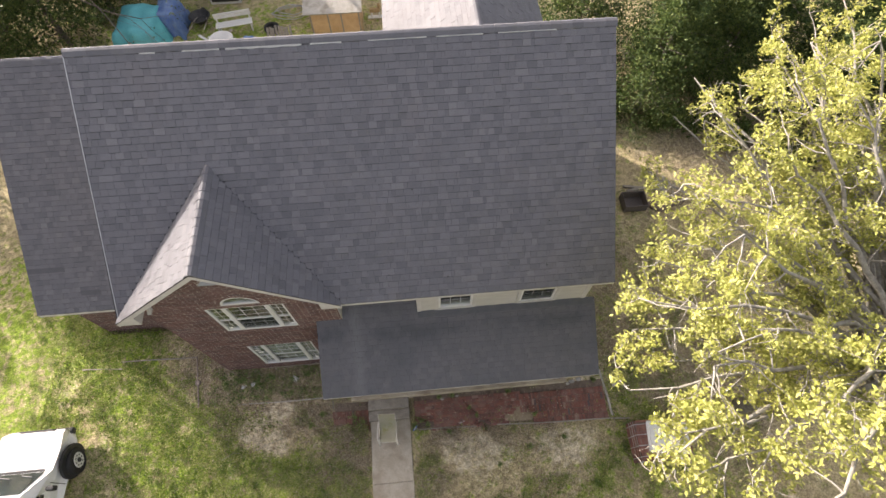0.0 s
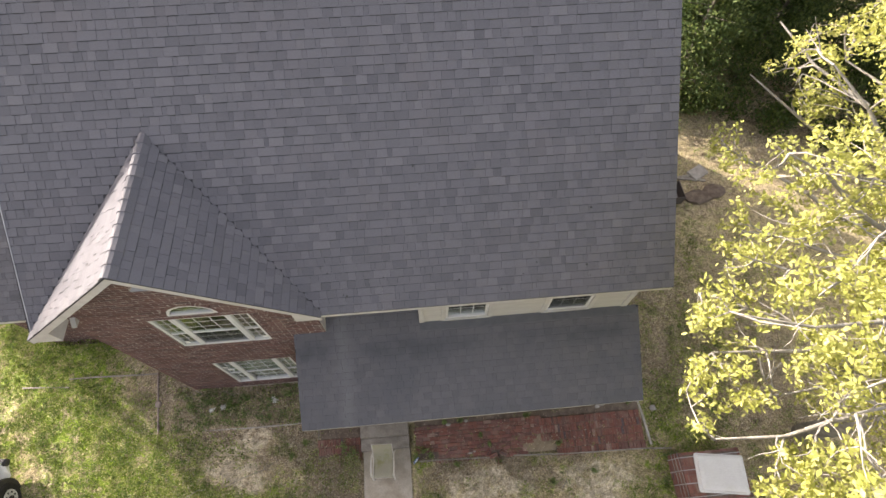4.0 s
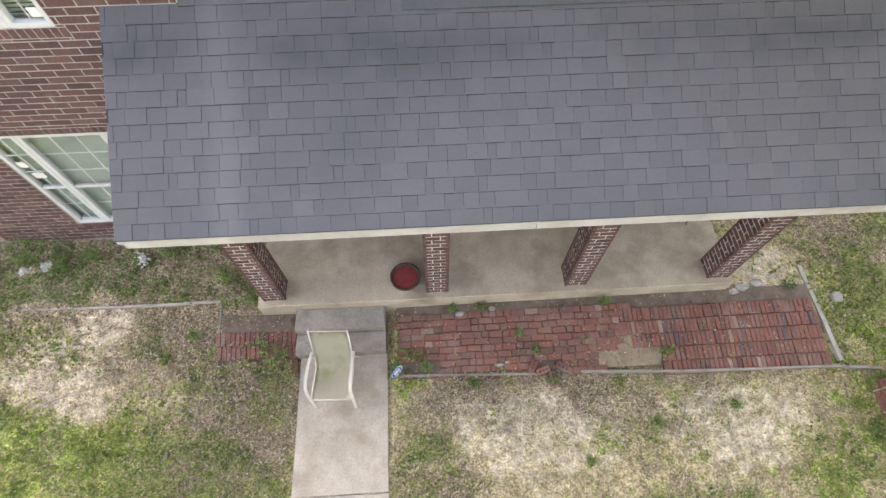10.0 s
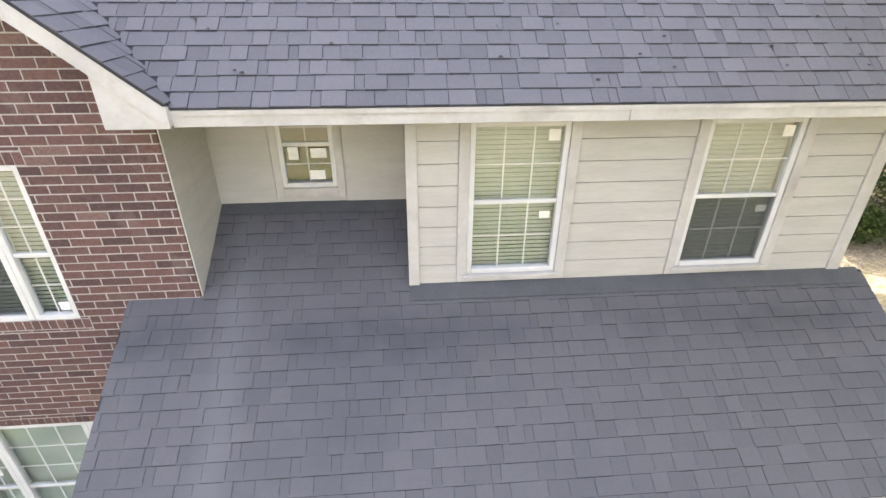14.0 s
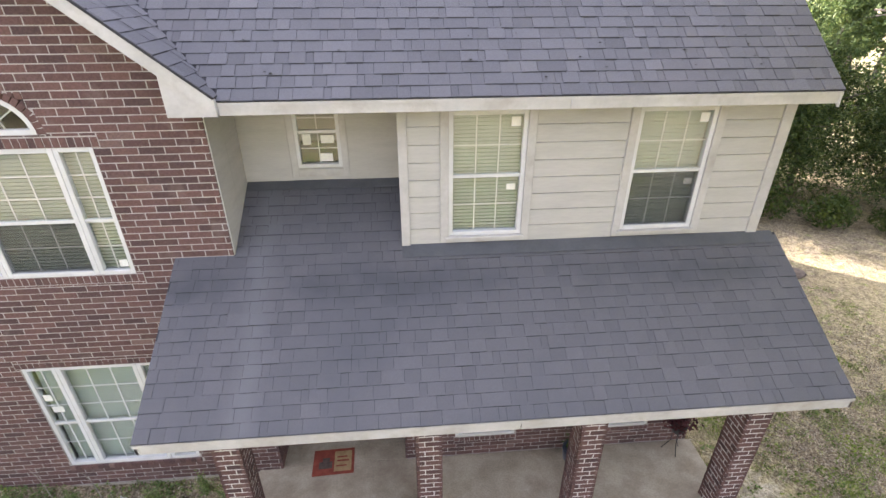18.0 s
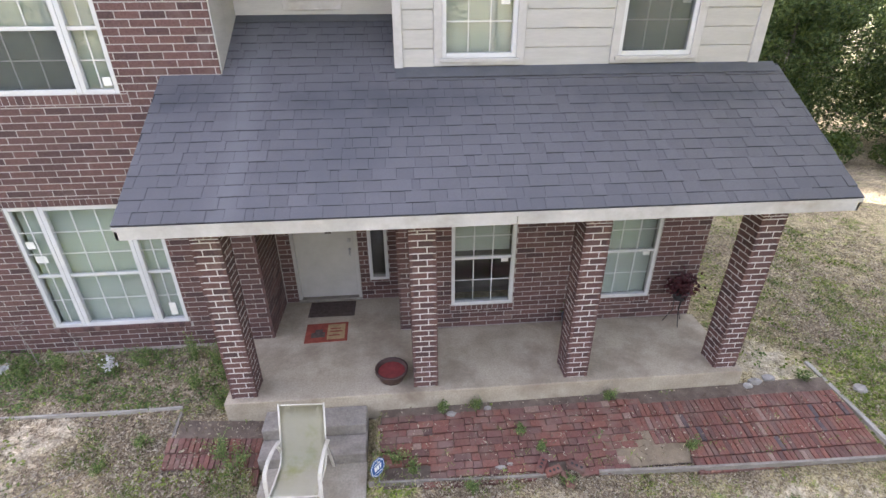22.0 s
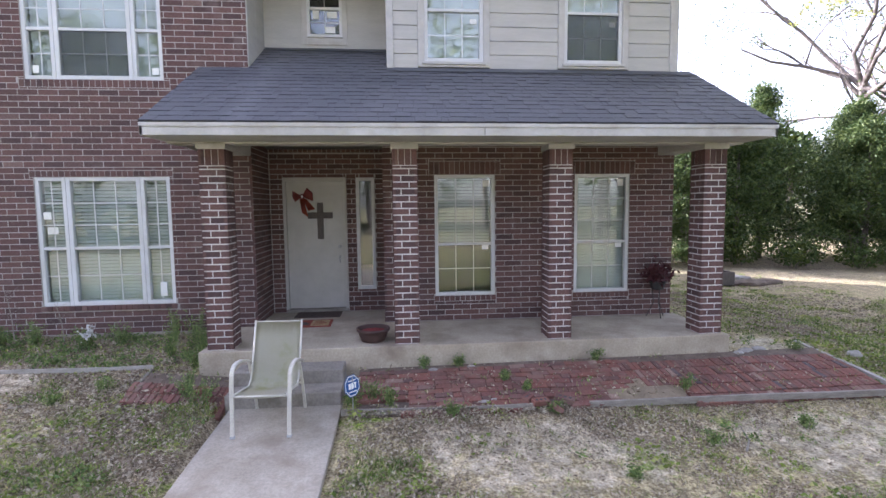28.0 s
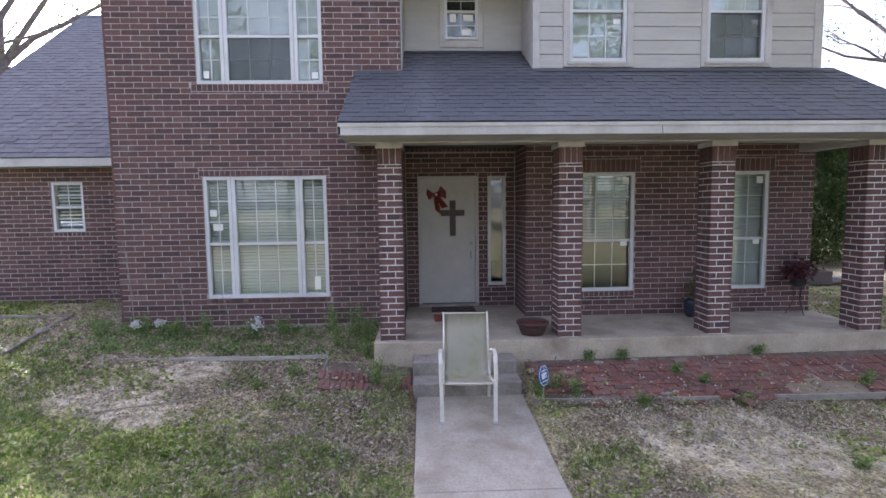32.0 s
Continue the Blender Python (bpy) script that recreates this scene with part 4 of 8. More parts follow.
# recess above the door: back wall, brick wing's sided return, bay's return
wall = part("wall", front_wall(GX1 - 0.1, BX0 + 0.1, 3.95, 5.75, DY, 0.15, [SM]), M_SIDING, house, "cream panel wall over the entry")
part("window_trim", boxes((SM[0] - 0.08, SM[0], DY - 0.02, DY - 0.002, SM[2] - 0.12, 5.68), (SM[1], SM[1] + 0.08, DY - 0.02, DY - 0.002, SM[2] - 0.12, 5.68), (SM[0], SM[1], DY - 0.02, DY - 0.002, SM[2] - 0.12, SM[2] - 0.02), (SM[0], SM[1], DY - 0.02, DY - 0.002, SM[3], 5.68), bevel=0.003), M_TRIM, wall)
part("panel", boxes((GX1 + 0.03, SM[0] - 0.09, DY - 0.008, DY - 0.001, 4.4, 5.68)), M_SIDING, wall)
part("panel", boxes((SM[1] + 0.09, BX0 - 0.005, DY - 0.008, DY - 0.001, 4.4, 5.68)), M_SIDING, wall)
wall = part("wall", boxes((GX1 - 0.19, GX1 - 0.002, WY + 0.2, DY - 0.03, 3.85, 5.75)), M_SIDING, house, "cream panelled return wall")
part("panel", boxes((GX1 - 0.0, GX1 + 0.012, WY + 0.012, WY + 0.45, 3.85, 5.68)), M_SIDING, wall)
part("panel", boxes((GX1 - 0.0, GX1 + 0.012, WY + 0.455, DY - 0.012, 3.85, 5.68)), M_SIDING, wall)
part("wall", boxes((BX0 + 0.012, BX0 + 0.15, PY + 0.19, DY - 0.002, 3.9, 5.75)), M_SIDING, house, "cream return wall of the bay")

# ---- windows ----
def slats(x0, x1, z0, z1, y, pitch=0.062, tilt=0.72):
    V, F = [], []
    z = z0 + 0.02
    dy, dz = 0.024 * math.cos(tilt), 0.024 * math.sin(tilt)
    while z < z1:
        k = len(V)
        V += [(x0, y - dy, z - dz), (x1, y - dy, z - dz), (x1, y + dy, z + dz), (x0, y + dy, z + dz)]
        F.append((k, k + 1, k + 2, k + 3))
        z += pitch
    return flat_mesh("blind", V, F, M_BLIND)


def unit(win, x0, x1, z0, z1, y, cols, rows_up, rows_low, frame_w=0.045, dark_low=False, meet=0.5, screen=False):
    """One double-hung unit: frame, meeting rail, two panes, grilles."""
    fw = frame_w
    part("frame", boxes((x0, x0 + fw, y - 0.012, y + 0.06, z0, z1), (x1 - fw, x1, y - 0.012, y + 0.06, z0, z1), (x0 + fw, x1 - fw, y - 0.012, y + 0.06, z1 - fw, z1), (x0 + fw, x1 - fw, y - 0.018, y + 0.06, z0, z0 + fw), bevel=0.004), M_VINYL, win)
    zm = z0 + (z1 - z0) * meet
    part("meeting_rail", boxes((x0 + fw, x1 - fw, y + 0.0, y + 0.05, zm - 0.02, zm + 0.02), bevel=0.003), M_VINYL, win)
    for a, b, n, off in ((zm + 0.02, z1 - fw, rows_up, 0.018), (z0 + fw, zm - 0.02, rows_low, 0.034)):
        p = part("pane", boxes((x0 + fw, x1 - fw, y + off, y + off + 0.004, a, b)), M_GLASS, win)
        p.visible_shadow = False
        w = x1 - x0 - 2 * fw
        for i in range(1, cols):
            u = x0 + fw + w * i / cols
            part("muntin", boxes((u - 0.0065, u + 0.0065, y + off - 0.006, y + off - 0.001, a, b)), M_VINYL, win)
        for i in range(1, n):
            v = a + (b - a) * i / n
            part("muntin", boxes((x0 + fw, x1 - fw, y + off - 0.0055, y + off - 0.0015, v - 0.0065, v + 0.0065)), M_VINYL, win)
    if screen:
        part("insect_screen", boxes((x0 + fw, x1 - fw, y + 0.004, y + 0.007, z0 + fw, zm - 0.02)), M_SCREENMESH, win)


def screen_material():
    m, nt, b = material("screen_mesh", 0.7)
    b.inputs["Base Color"].default_value = (0.05, 0.055, 0.06, 1)
    tr = nt.nodes.new("ShaderNodeBsdfTransparent")
    ms = nt.nodes.new("ShaderNodeMixShader")
    ms.inputs[0].default_value = 0.28
    nt.links.new(tr.outputs[0], ms.inputs[1])
    nt.links.new(b.outputs[0], ms.inputs[2])
    nt.links.new(ms.outputs[0], nt.nodes["Material Output"].inputs[0])
    return m


M_SCREENMESH = screen_material()


def window(label):
    w = part("window", bmesh.new(), M_VINYL, house, label)
    return w


def blind(win, x0, x1, z0, z1, y, **kw):
    tagged(part("blind", slats(x0, x1, z0, z1, y, **kw), M_BLIND, win), "pale horizontal window blind", kind="stuff")


def sticker(win, x, z, y, w, h):
    part("paper_sticker", boxes((x - w / 2, x + w / 2, y + 0.012, y + 0.0155, z - h / 2, z + h / 2)), M_LABEL, win, "white paper sticker on the glass")


def triple(h, y, label, dark_mid=False):
    win = window(label)
    a, b = h[0] + 0.40, h[1] - 0.40
    unit(win, h[0], a, h[2], h[3], y, 2, 3, 2, 0.05, meet=0.45)
    unit(win, a + 0.004, b - 0.004, h[2], h[3], y, 3, 3, 2, 0.055, meet=0.45, screen=dark_mid)
    unit(win, b, h[1], h[2], h[3], y, 2, 3, 2, 0.05, meet=0.45)
    blind(win, h[0] + 0.04, h[1] - 0.04, h[2] + 0.03, h[3], y + 0.11, **(dict(pitch=0.043, tilt=-1.18) if dark_mid else dict(pitch=0.05, tilt=1.1)))
    part("casing", boxes((h[0] - 0.0, h[1], y + 0.06, y + 0.2, h[2] - 0.03, h[2]), (h[0] - 0.03, h[0], y + 0.06, y + 0.2, h[2], h[3]), (h[1], h[1] + 0.03, y + 0.06, y + 0.2, h[2], h[3])), M_VINYL, win)
    return win


win = triple(LW, WY + 0.03, "white triple window with grilles and closed blind")
sticker(win, -3.36, 0.86, WY + 0.03, 0.09, 0.2)
sticker(win, -4.86, 1.93, WY + 0.03, 0.1, 0.1)
sticker(win, -4.80, 1.72, WY + 0.03, 0.14, 0.1)
win = triple(UW, WY + 0.03, "white triple window with a dark lower screen", True)
sticker(win, -4.86, 3.93, WY + 0.03, 0.08, 0.1)
sticker(win, -3.3, 3.92, WY + 0.03, 0.09, 0.09)
for h, y, scr, lab in ((P1, PY + 0.03, False, "white sash window with grilles"), (P2, PY + 0.03, False, "white sash window with a drawn pale blind"), (W1, PY + 0.02, False, "white sash window with closed blind"), (W2, PY + 0.02, True, "white sash window with a dark lower screen")):
    win = window(lab)
    unit(win, *h, y, 3, 2 if h[2] > 3 else 3, 2, 0.05, screen=scr, meet=0.5 if h[2] > 3 else 0.43)
    if h is P1:
        blind(win, h[0] + 0.04, h[1] - 0.04, h[2] + 0.8, h[3], y + 0.22, pitch=0.05, tilt=1.15)
    else:
        blind(win, h[0] + 0.04, h[1] - 0.04, h[2] + 0.03, h[3], y + 0.1, **(dict(pitch=0.05, tilt=1.2) if h is P2 else dict(pitch=0.043, tilt=-1.18)))
    sticker(win, h[1] - 0.13, h[3] - 0.13, y, 0.1, 0.1)
    sticker(win, h[1] - 0.14, h[2] + (h[3] - h[2]) * 0.4, y + 0.014, 0.1, 0.07)
win = window("small white sash window with paper stickers")
unit(win, *SM, DY - 0.01, 2, 2, 2, 0.045, meet=0.55)
for x, z, w, h in ((-1.2, 5.42, 0.13, 0.07), (-1.22, 5.06, 0.1, 0.13), (-0.97, 5.06, 0.16, 0.1), (-1.0, 4.83, 0.15, 0.1)):
    sticker(win, x, z, DY - 0.01, w, h)
win = window("small white sash window in the side wing")
unit(win, *SW, LY + 0.03, 2, 2, 2, 0.045)
blind(win, SW[0] + 0.04, SW[1] - 0.04, SW[2] + 0.03, SW[3], LY + 0.13)
# half-round light
win = window("white half-round window with a sunburst grille")
bm = bmesh.new()
arcp = lambda w, r, n=20: [(ARCH[0] + w * math.cos(math.pi * k / n), ARCH[1] + r * math.sin(math.pi * k / n)) for k in range(n + 1)]
o, i = arcp(ARCH[2], ARCH[3]), arcp(ARCH[2] - 0.05, ARCH[3] - 0.05)
for k in range(20):
    prism(bm, [o[k], o[k + 1], i[k + 1], i[k]], "y", WY + 0.015, WY + 0.08)
box(bm, ARCH[0] - ARCH[2], ARCH[0] + ARCH[2], WY + 0.014, WY + 0.08, ARCH[1] - 0.001, ARCH[1] + 0.05)
part("frame", bm, M_VINYL, win)
bm = bmesh.new()
prism(bm, i + [], "y", WY + 0.045, WY + 0.05)
part("pane", bm, M_GLASS, win).visible_shadow = False
for a in (45, 90, 135):
    c, s = math.cos(radians(a)), math.sin(radians(a))
    part("muntin", tube(bmesh.new(), [(ARCH[0] + 0.1 * c, WY + 0.055, ARCH[1] + 0.05 + 0.09 * s), (ARCH[0] + (ARCH[2] - 0.05) * c, WY + 0.055, ARCH[1] + (ARCH[3] - 0.05) * s)], 0.008, 6), M_VINYL, win)
part("muntin", tube(bmesh.new(), [(ARCH[0] + 0.13 * math.cos(math.pi * k / 12), WY + 0.055, ARCH[1] + 0.05 + 0.11 * math.sin(math.pi * k / 12)) for k in range(13)], 0.008, 6), M_VINYL, win)

# ---- door and sidelight ----
door = part("door", boxes((DOOR[0] + 0.05, DOOR[1] - 0.05, DY + 0.05, DY + 0.095, DOOR[2] + 0.05, DOOR[3] - 0.06), bevel=0.003), M_DOOR, house, "plain white front door")
part("door_frame", boxes((DOOR[0], DOOR[0] + 0.05, DY - 0.015, DY + 0.12, DOOR[2], DOOR[3]), (DOOR[1] - 0.05, DOOR[1], DY - 0.015, DY + 0.12, DOOR[2], DOOR[3]), (DOOR[0] + 0.05, DOOR[1] - 0.05, DY - 0.015, DY + 0.12, DOOR[3] - 0.06, DOOR[3]), bevel=0.005), M_DOOR, door)
part("threshold", boxes((DOOR[0], DOOR[1], DY - 0.03, DY + 0.12, DOOR[2] - 0.01, DOOR[2] + 0.045), bevel=0.005), M_OLDWOOD, door)
part("deadbolt", tube(bmesh.new(), [(-0.95, DY + 0.05, 1.36), (-0.95, DY + 0.03, 1.36)], 0.032, 14), M_STEEL, door, "steel deadbolt")
part("door_handle", tube(bmesh.new(), [(-0.95, DY + 0.05, 1.20), (-0.95, DY + 0.0, 1.205), (-0.95, DY - 0.005, 1.15), (-0.95, DY + 0.02, 1.10)], 0.018, 10), M_STEEL, door, "steel door handle")
win = window("narrow white sidelight beside the door")
x0, x1, z0, z1 = SIDE
part("frame", boxes((x0, x0 + 0.05, DY - 0.01, DY + 0.08, z0, z1), (x1 - 0.05, x1, DY - 0.01, DY + 0.08, z0, z1), (x0 + 0.05, x1 - 0.05, DY - 0.01, DY + 0.08, z0, z0 + 0.05), (x0 + 0.05, x1 - 0.05, DY - 0.01, DY + 0.08, z1 - 0.05, z1), bevel=0.004), M_VINYL, win)
part("pane", boxes((x0 + 0.05, x1 - 0.05, DY + 0.03, DY + 0.036, z0 + 0.05, z1 - 0.05)), M_GLASS, win).visible_shadow = False

# ---- roofs ----
def slope_poly(bm, pts, thick=0.02):
    n = (Vector(pts[1]) - Vector(pts[0])).cross(Vector(pts[2]) - Vector(pts[0])).normalized()
    if n.z < 0:
        n = -n
    a = [bm.verts.new(Vector(p)) for p in pts]
    b = [bm.verts.new(Vector(p) - n * thick) for p in pts]
    bm.faces.new(a), bm.faces.new(b[::-1])
    for i in range(len(pts)):
        j = (i + 1) % len(pts)
        bm.faces.new((a[i], a[j], b[j], b[i]))
    return bm


cs, sn = math.cos(math.atan(SL)), math.sin(math.atan(SL))
GHW = 2.41                                 # gable roof's half width
GEZ = 7.84 - GHW * SL                      # its eave
GFY = 4.36                                 # its front rake
VALY = lambda z: EAVE_Y + (z - EAVE_Z) / SL  # where the main slope has height z
bm = bmesh.new()
slope_poly(bm, [(RX0, EAVE_Y, EAVE_Z), (APX - GHW, EAVE_Y, EAVE_Z), (APX, VALY(7.84), 7.84), (APX + GHW, EAVE_Y, EAVE_Z), (RX1, EAVE_Y, EAVE_Z), (RX1, RIDGE_Y, RIDGE_Z), (RX0, RIDGE_Y, RIDGE_Z)])
slope_poly(bm, [(RX0, 2 * RIDGE_Y - EAVE_Y, EAVE_Z), (RX0, RIDGE_Y, RIDGE_Z), (RX1, RIDGE_Y, RIDGE_Z), (RX1, 2 * RIDGE_Y - EAVE_Y, EAVE_Z)])
roof = part("roof", bm, M_FELT, house, "steep main roof of grey asphalt shingles")
L = (RIDGE_Y - EAVE_Y) / cs
def gable_cut(v):
    z = EAVE_Z + v * sn
    d = (7.84 - z) / SL
    return d
def main_left(v):
    d = gable_cut(v)
    return (0.0, max(0.0, APX - d - RX0)) if d > 0 else (0.0, 0.0)
def main_right(v):
    d = gable_cut(v)
    return (APX + d - RX0 if d > 0 else 0.0, RX1 - RX0)
up_main = (0, cs, sn)
shingles(roof, (RX0, EAVE_Y, EAVE_Z), (1, 0, 0), up_main, L, main_right, M_SHINGLE, (1.0, 4.4, 5.8), 300, seed=3, thick=0.008)
shingles(roof, (RX0, EAVE_Y, EAVE_Z), (1, 0, 0), up_main, L, main_left, M_SHINGLE, None, 0, seed=4, thick=0.008)
shingles(roof, (RX1, 2 * RIDGE_Y - EAVE_Y, EAVE_Z), (-1, 0, 0), (0, -cs, sn), L, lambda v: (0, RX1 - RX0), M_SHINGLE, None, 0, seed=5, widths=(0.3, 0.5))
# gable wing roof
bm = bmesh.new()
for s in (-1, 1):
    slope_poly(bm, [(APX + s * GHW, GFY, GEZ), (APX, GFY, 7.84), (APX, VALY(7.84), 7.84), (APX + s * GHW, VALY(GEZ), GEZ)])
roof = part("roof", bm, M_FELT, house, "steep gable roof of grey asphalt shingles")
GL = GHW / cs
for s, near, most in ((1, (-2.2, 4.5, 6.2), 200), (-1, (-5.5, 4.5, 6.0), 100)):
    org = (APX + s * GHW, GFY if s > 0 else VALY(7.84), GEZ)
    ext = (lambda v: (0.0, VALY(GEZ + v * sn) - GFY)) if s > 0 else (lambda v: (VALY(7.84) - VALY(GEZ + v * sn), VALY(7.84) - GFY))
    shingles(roof, org, (0, s, 0), (-s * cs, 0, sn), GL, ext, M_SHINGLE, near, most, seed=7 + s)
# low side wing roof and the back wing's gable roof
LEY, LEZ, LRY = 6.04, 2.90, 11.28
LSL = 0.815
LRZ = LEZ + LSL * (LRY - LEY)
lc, ls = math.cos(math.atan(LSL)), math.sin(math.atan(LSL))
LRX0 = -10.72
bm = bmesh.new()
slope_poly(bm, [(LRX0, LEY, LEZ), (GX0, LEY, LEZ), (GX0, LRY, LRZ), (LRX0, LRY, LRZ)])
slope_poly(bm, [(LRX0, 2 * LRY - LEY, LEZ), (LRX0, LRY, LRZ), (GX0, LRY, LRZ), (GX0, 2 * LRY - LEY, LEZ)])
roof = part("roof", bm, M_FELT, house, "low wing roof of grey asphalt shingles")
shingles(roof, (LRX0, LEY, LEZ), (1, 0, 0), (0, lc, ls), (LRY - LEY) / lc, lambda v: (0, GX0 - LRX0), M_SHINGLE, (-8, 6, 2.9), 200, seed=11)
shingles(roof, (GX0, 2 * LRY - LEY, LEZ), (-1, 0, 0), (0, -lc, ls), (LRY - LEY) / lc, lambda v: (0, GX0 - LRX0), M_SHINGLE, None, 0, seed=12, widths=(0.3, 0.5))
RBX, RBZ, RBH = 1.72, 9.0, 2.15
bm = bmesh.new()
for s in (-1, 1):
    slope_poly(bm, [(RBX + s * RBH, 9.2, RBZ - RBH * SL), (RBX, 9.0, RBZ), (RBX, 17.0, RBZ), (RBX + s * RBH, 17.0, RBZ - RBH * SL)])
roof = part("roof", bm, M_FELT, house, "back wing gable roof of grey shingles")
for s in (-1, 1):
    shingles(roof, (RBX + s * RBH, 9.2 if s > 0 else 17.0, RBZ - RBH * SL), (0, s, 0), (-s * cs, 0, sn), RBH / cs, lambda v: (0, 7.8), M_SHINGLE, None, 0, seed=13 + s, widths=(0.3, 0.45))
bm = boxes((RBX - RBH + 0.3, RBX + RBH - 0.3, 12.7, 16.7, GZ - 0.1, RBZ - RBH * SL))
prism(bm, [(RBX - RBH + 0.3, RBZ - RBH * SL), (RBX + RBH - 0.3, RBZ - RBH * SL), (RBX, RBZ - 0.3)], "y", 16.5, 16.7)
part("wall", bm, M_SIDING, house, "back wing wall")
# ridge caps
def caps(name, a, b, half, n, slope, parent):
    a, b = Vector(a), Vector(b)
    d = (b - a).normalized()
    side = d.cross(Vector((0, 0, 1))).normalized()
    ln = (b - a).length / n
    for i in range(n):
        p, q = a + d * (ln * i), a + d * (ln * (i + 1.1))
        V = [r + side * (half * u) + Vector((0, 0, h - slope * half * w)) for r, h in ((p, 0.026), (q, 0.014)) for u, w in ((1, 1), (0.45, 0.2), (0, 0), (-0.45, 0.2), (-1, 1))]
        W = V + [v - Vector((0, 0, 0.012)) for v in V]
        F = [(k, k + 1, k + 6, k + 5) for k in range(4)] + [(k + 15, k + 16, k + 11, k + 10) for k in range(4)]
        F += [(k, k + 10, k + 11, k + 1) for k in range(4)] + [(k + 5, k + 6, k + 16, k + 15) for k in range(4)] + [(0, 5, 15, 10), (4, 14, 19, 9)]
        part("ridge_cap", flat_mesh("ridge_cap", W, F, M_SHINGLE[0]), M_SHINGLE[0], parent)
caps("ridge_cap", (RX0, RIDGE_Y, RIDGE_Z), (RX1, RIDGE_Y, RIDGE_Z), 0.115, 48, SL, roof)
caps("ridge_cap", (APX, GFY, 7.84), (APX, VALY(7.84), 7.84), 0.12, 12, SL, roof)
caps("ridge_cap", (RBX, 17.0, RBZ), (RBX, 9.1, RBZ), 0.13, 30, SL, roof)
caps("ridge_cap", (LRX0, LRY, LRZ), (GX0, LRY, LRZ), 0.13, 20, LSL, roof)
# torn underlay showing below the ridge, patched and stained shingles
def on_main(x, y, up=0.02):
    return Vector((x, y, EAVE_Z + SL * (y - EAVE_Y) + up))
g = random.Random(14)
for x0, x1, wide in ((-5.08, -4.78, 0.02), (-4.26, -3.54, 0.022), (-3.43, -1.94, 0.034), (-1.77, -1.15, 0.024), (-0.62, 0.55, 0.012), (0.75, 1.7, 0.014), (2.0, 3.2, 0.009)):
    n = max(3, int((x1 - x0) / 0.12))
    bm = bmesh.new()
    lo = [on_main(x0 + (x1 - x0) * i / n, 8.580 - wide * g.uniform(0.4, 0.9)) for i in range(n + 1)]
    hi = [on_main(x0 + (x1 - x0) * i / n, 8.585, 0.024) for i in range(n + 1)]
    a, b = [bm.verts.new(v) for v in lo], [bm.verts.new(v) for v in hi]
    for i in range(n):
        bm.faces.new((a[i], a[i + 1], b[i + 1], b[i]))
    bmesh.ops.solidify(bm, geom=bm.faces[:], thickness=0.003)
    part("torn_underlay", bm, M_WHITE, roof, "white underlay showing under the ridge caps")
M_PATCH = simple("new_shingle", [(0.3, (0.07, 0.07, 0.08)), (0.7, (0.085, 0.085, 0.095))], 6, 0.7)
for x0, x1, y0 in ((-10.7, -9.72, 6.95), (-9.42, -8.9, 6.40)):
    z = lambda y: LEZ + LSL * (y - LEY) + 0.022
    bm = bmesh.new()
    slope_poly(bm, [(x0, y0, z(y0)), (x1, y0, z(y0)), (x1, y0 + 0.11, z(y0 + 0.11)), (x0, y0 + 0.11, z(y0 + 0.11))], 0.006)
    part("patch_shingle", bm, M_PATCH, roof, "darker replacement shingle")
spot = bmesh.new()
bmesh.ops.create_cone(spot, cap_ends=True, segments=6, radius1=0.02, radius2=0.009, depth=0.012)
spot_mesh = bpy.data.meshes.new("nail_spot")
spot.to_mesh(spot_mesh)
spot_mesh.materials.append(M_BLACK)
for k in range(46):
    x, y = g.uniform(-6.3, 4.3), 4.48 + g.expovariate(1.6)
    if abs(x - APX) < GHW or y > 7.5:
        continue
    p = on_main(x, y, 0.018)
    part("nail_spot", spot_mesh, M_BLACK, roof).matrix_basis = Matrix.Translation(p) @ Matrix.Scale(g.uniform(0.6, 1.2), 4)
# fascia, rakes, soffits
for fx0, fx1 in ((APX + GHW - 0.01, 1.62), (1.625, RX1 - 0.005)):
    part("fascia", boxes((fx0, fx1, EAVE_Y + 0.008, EAVE_Y + 0.03, EAVE_Z - 0.135, EAVE_Z - 0.012), bevel=0.002), M_TRIM, house)
part("frieze", boxes((GX1 + 0.02, RX1 - 0.02, EAVE_Y - 0.004, EAVE_Y + 0.008, EAVE_Z - 0.05, EAVE_Z - 0.014)), M_TRIM, house)
part("soffit", boxes((GX1, RX1 - 0.01, EAVE_Y + 0.03, DY + 0.1, EAVE_Z - 0.125, EAVE_Z - 0.105), (PX1, RX1 - 0.01, DY + 0.1, BACKY, EAVE_Z - 0.125, EAVE_Z - 0.105)), M_TRIM, house)
for X0, X1 in ((RX1 - 0.025, RX1 - 0.003), (RX0 + 0.003, RX0 + 0.025)):
    for s in (1, -1):
        y0, y1 = EAVE_Y if s > 0 else 2 * RIDGE_Y - EAVE_Y, RIDGE_Y
        bm = bmesh.new()
        prism(bm, [(y0, EAVE_Z - 0.022), (y1, RIDGE_Z - 0.022), (y1, RIDGE_Z - 0.17), (y0, EAVE_Z - 0.17)], "x", X0, X1)
        part("rake_board", bm, M_TRIM, house)
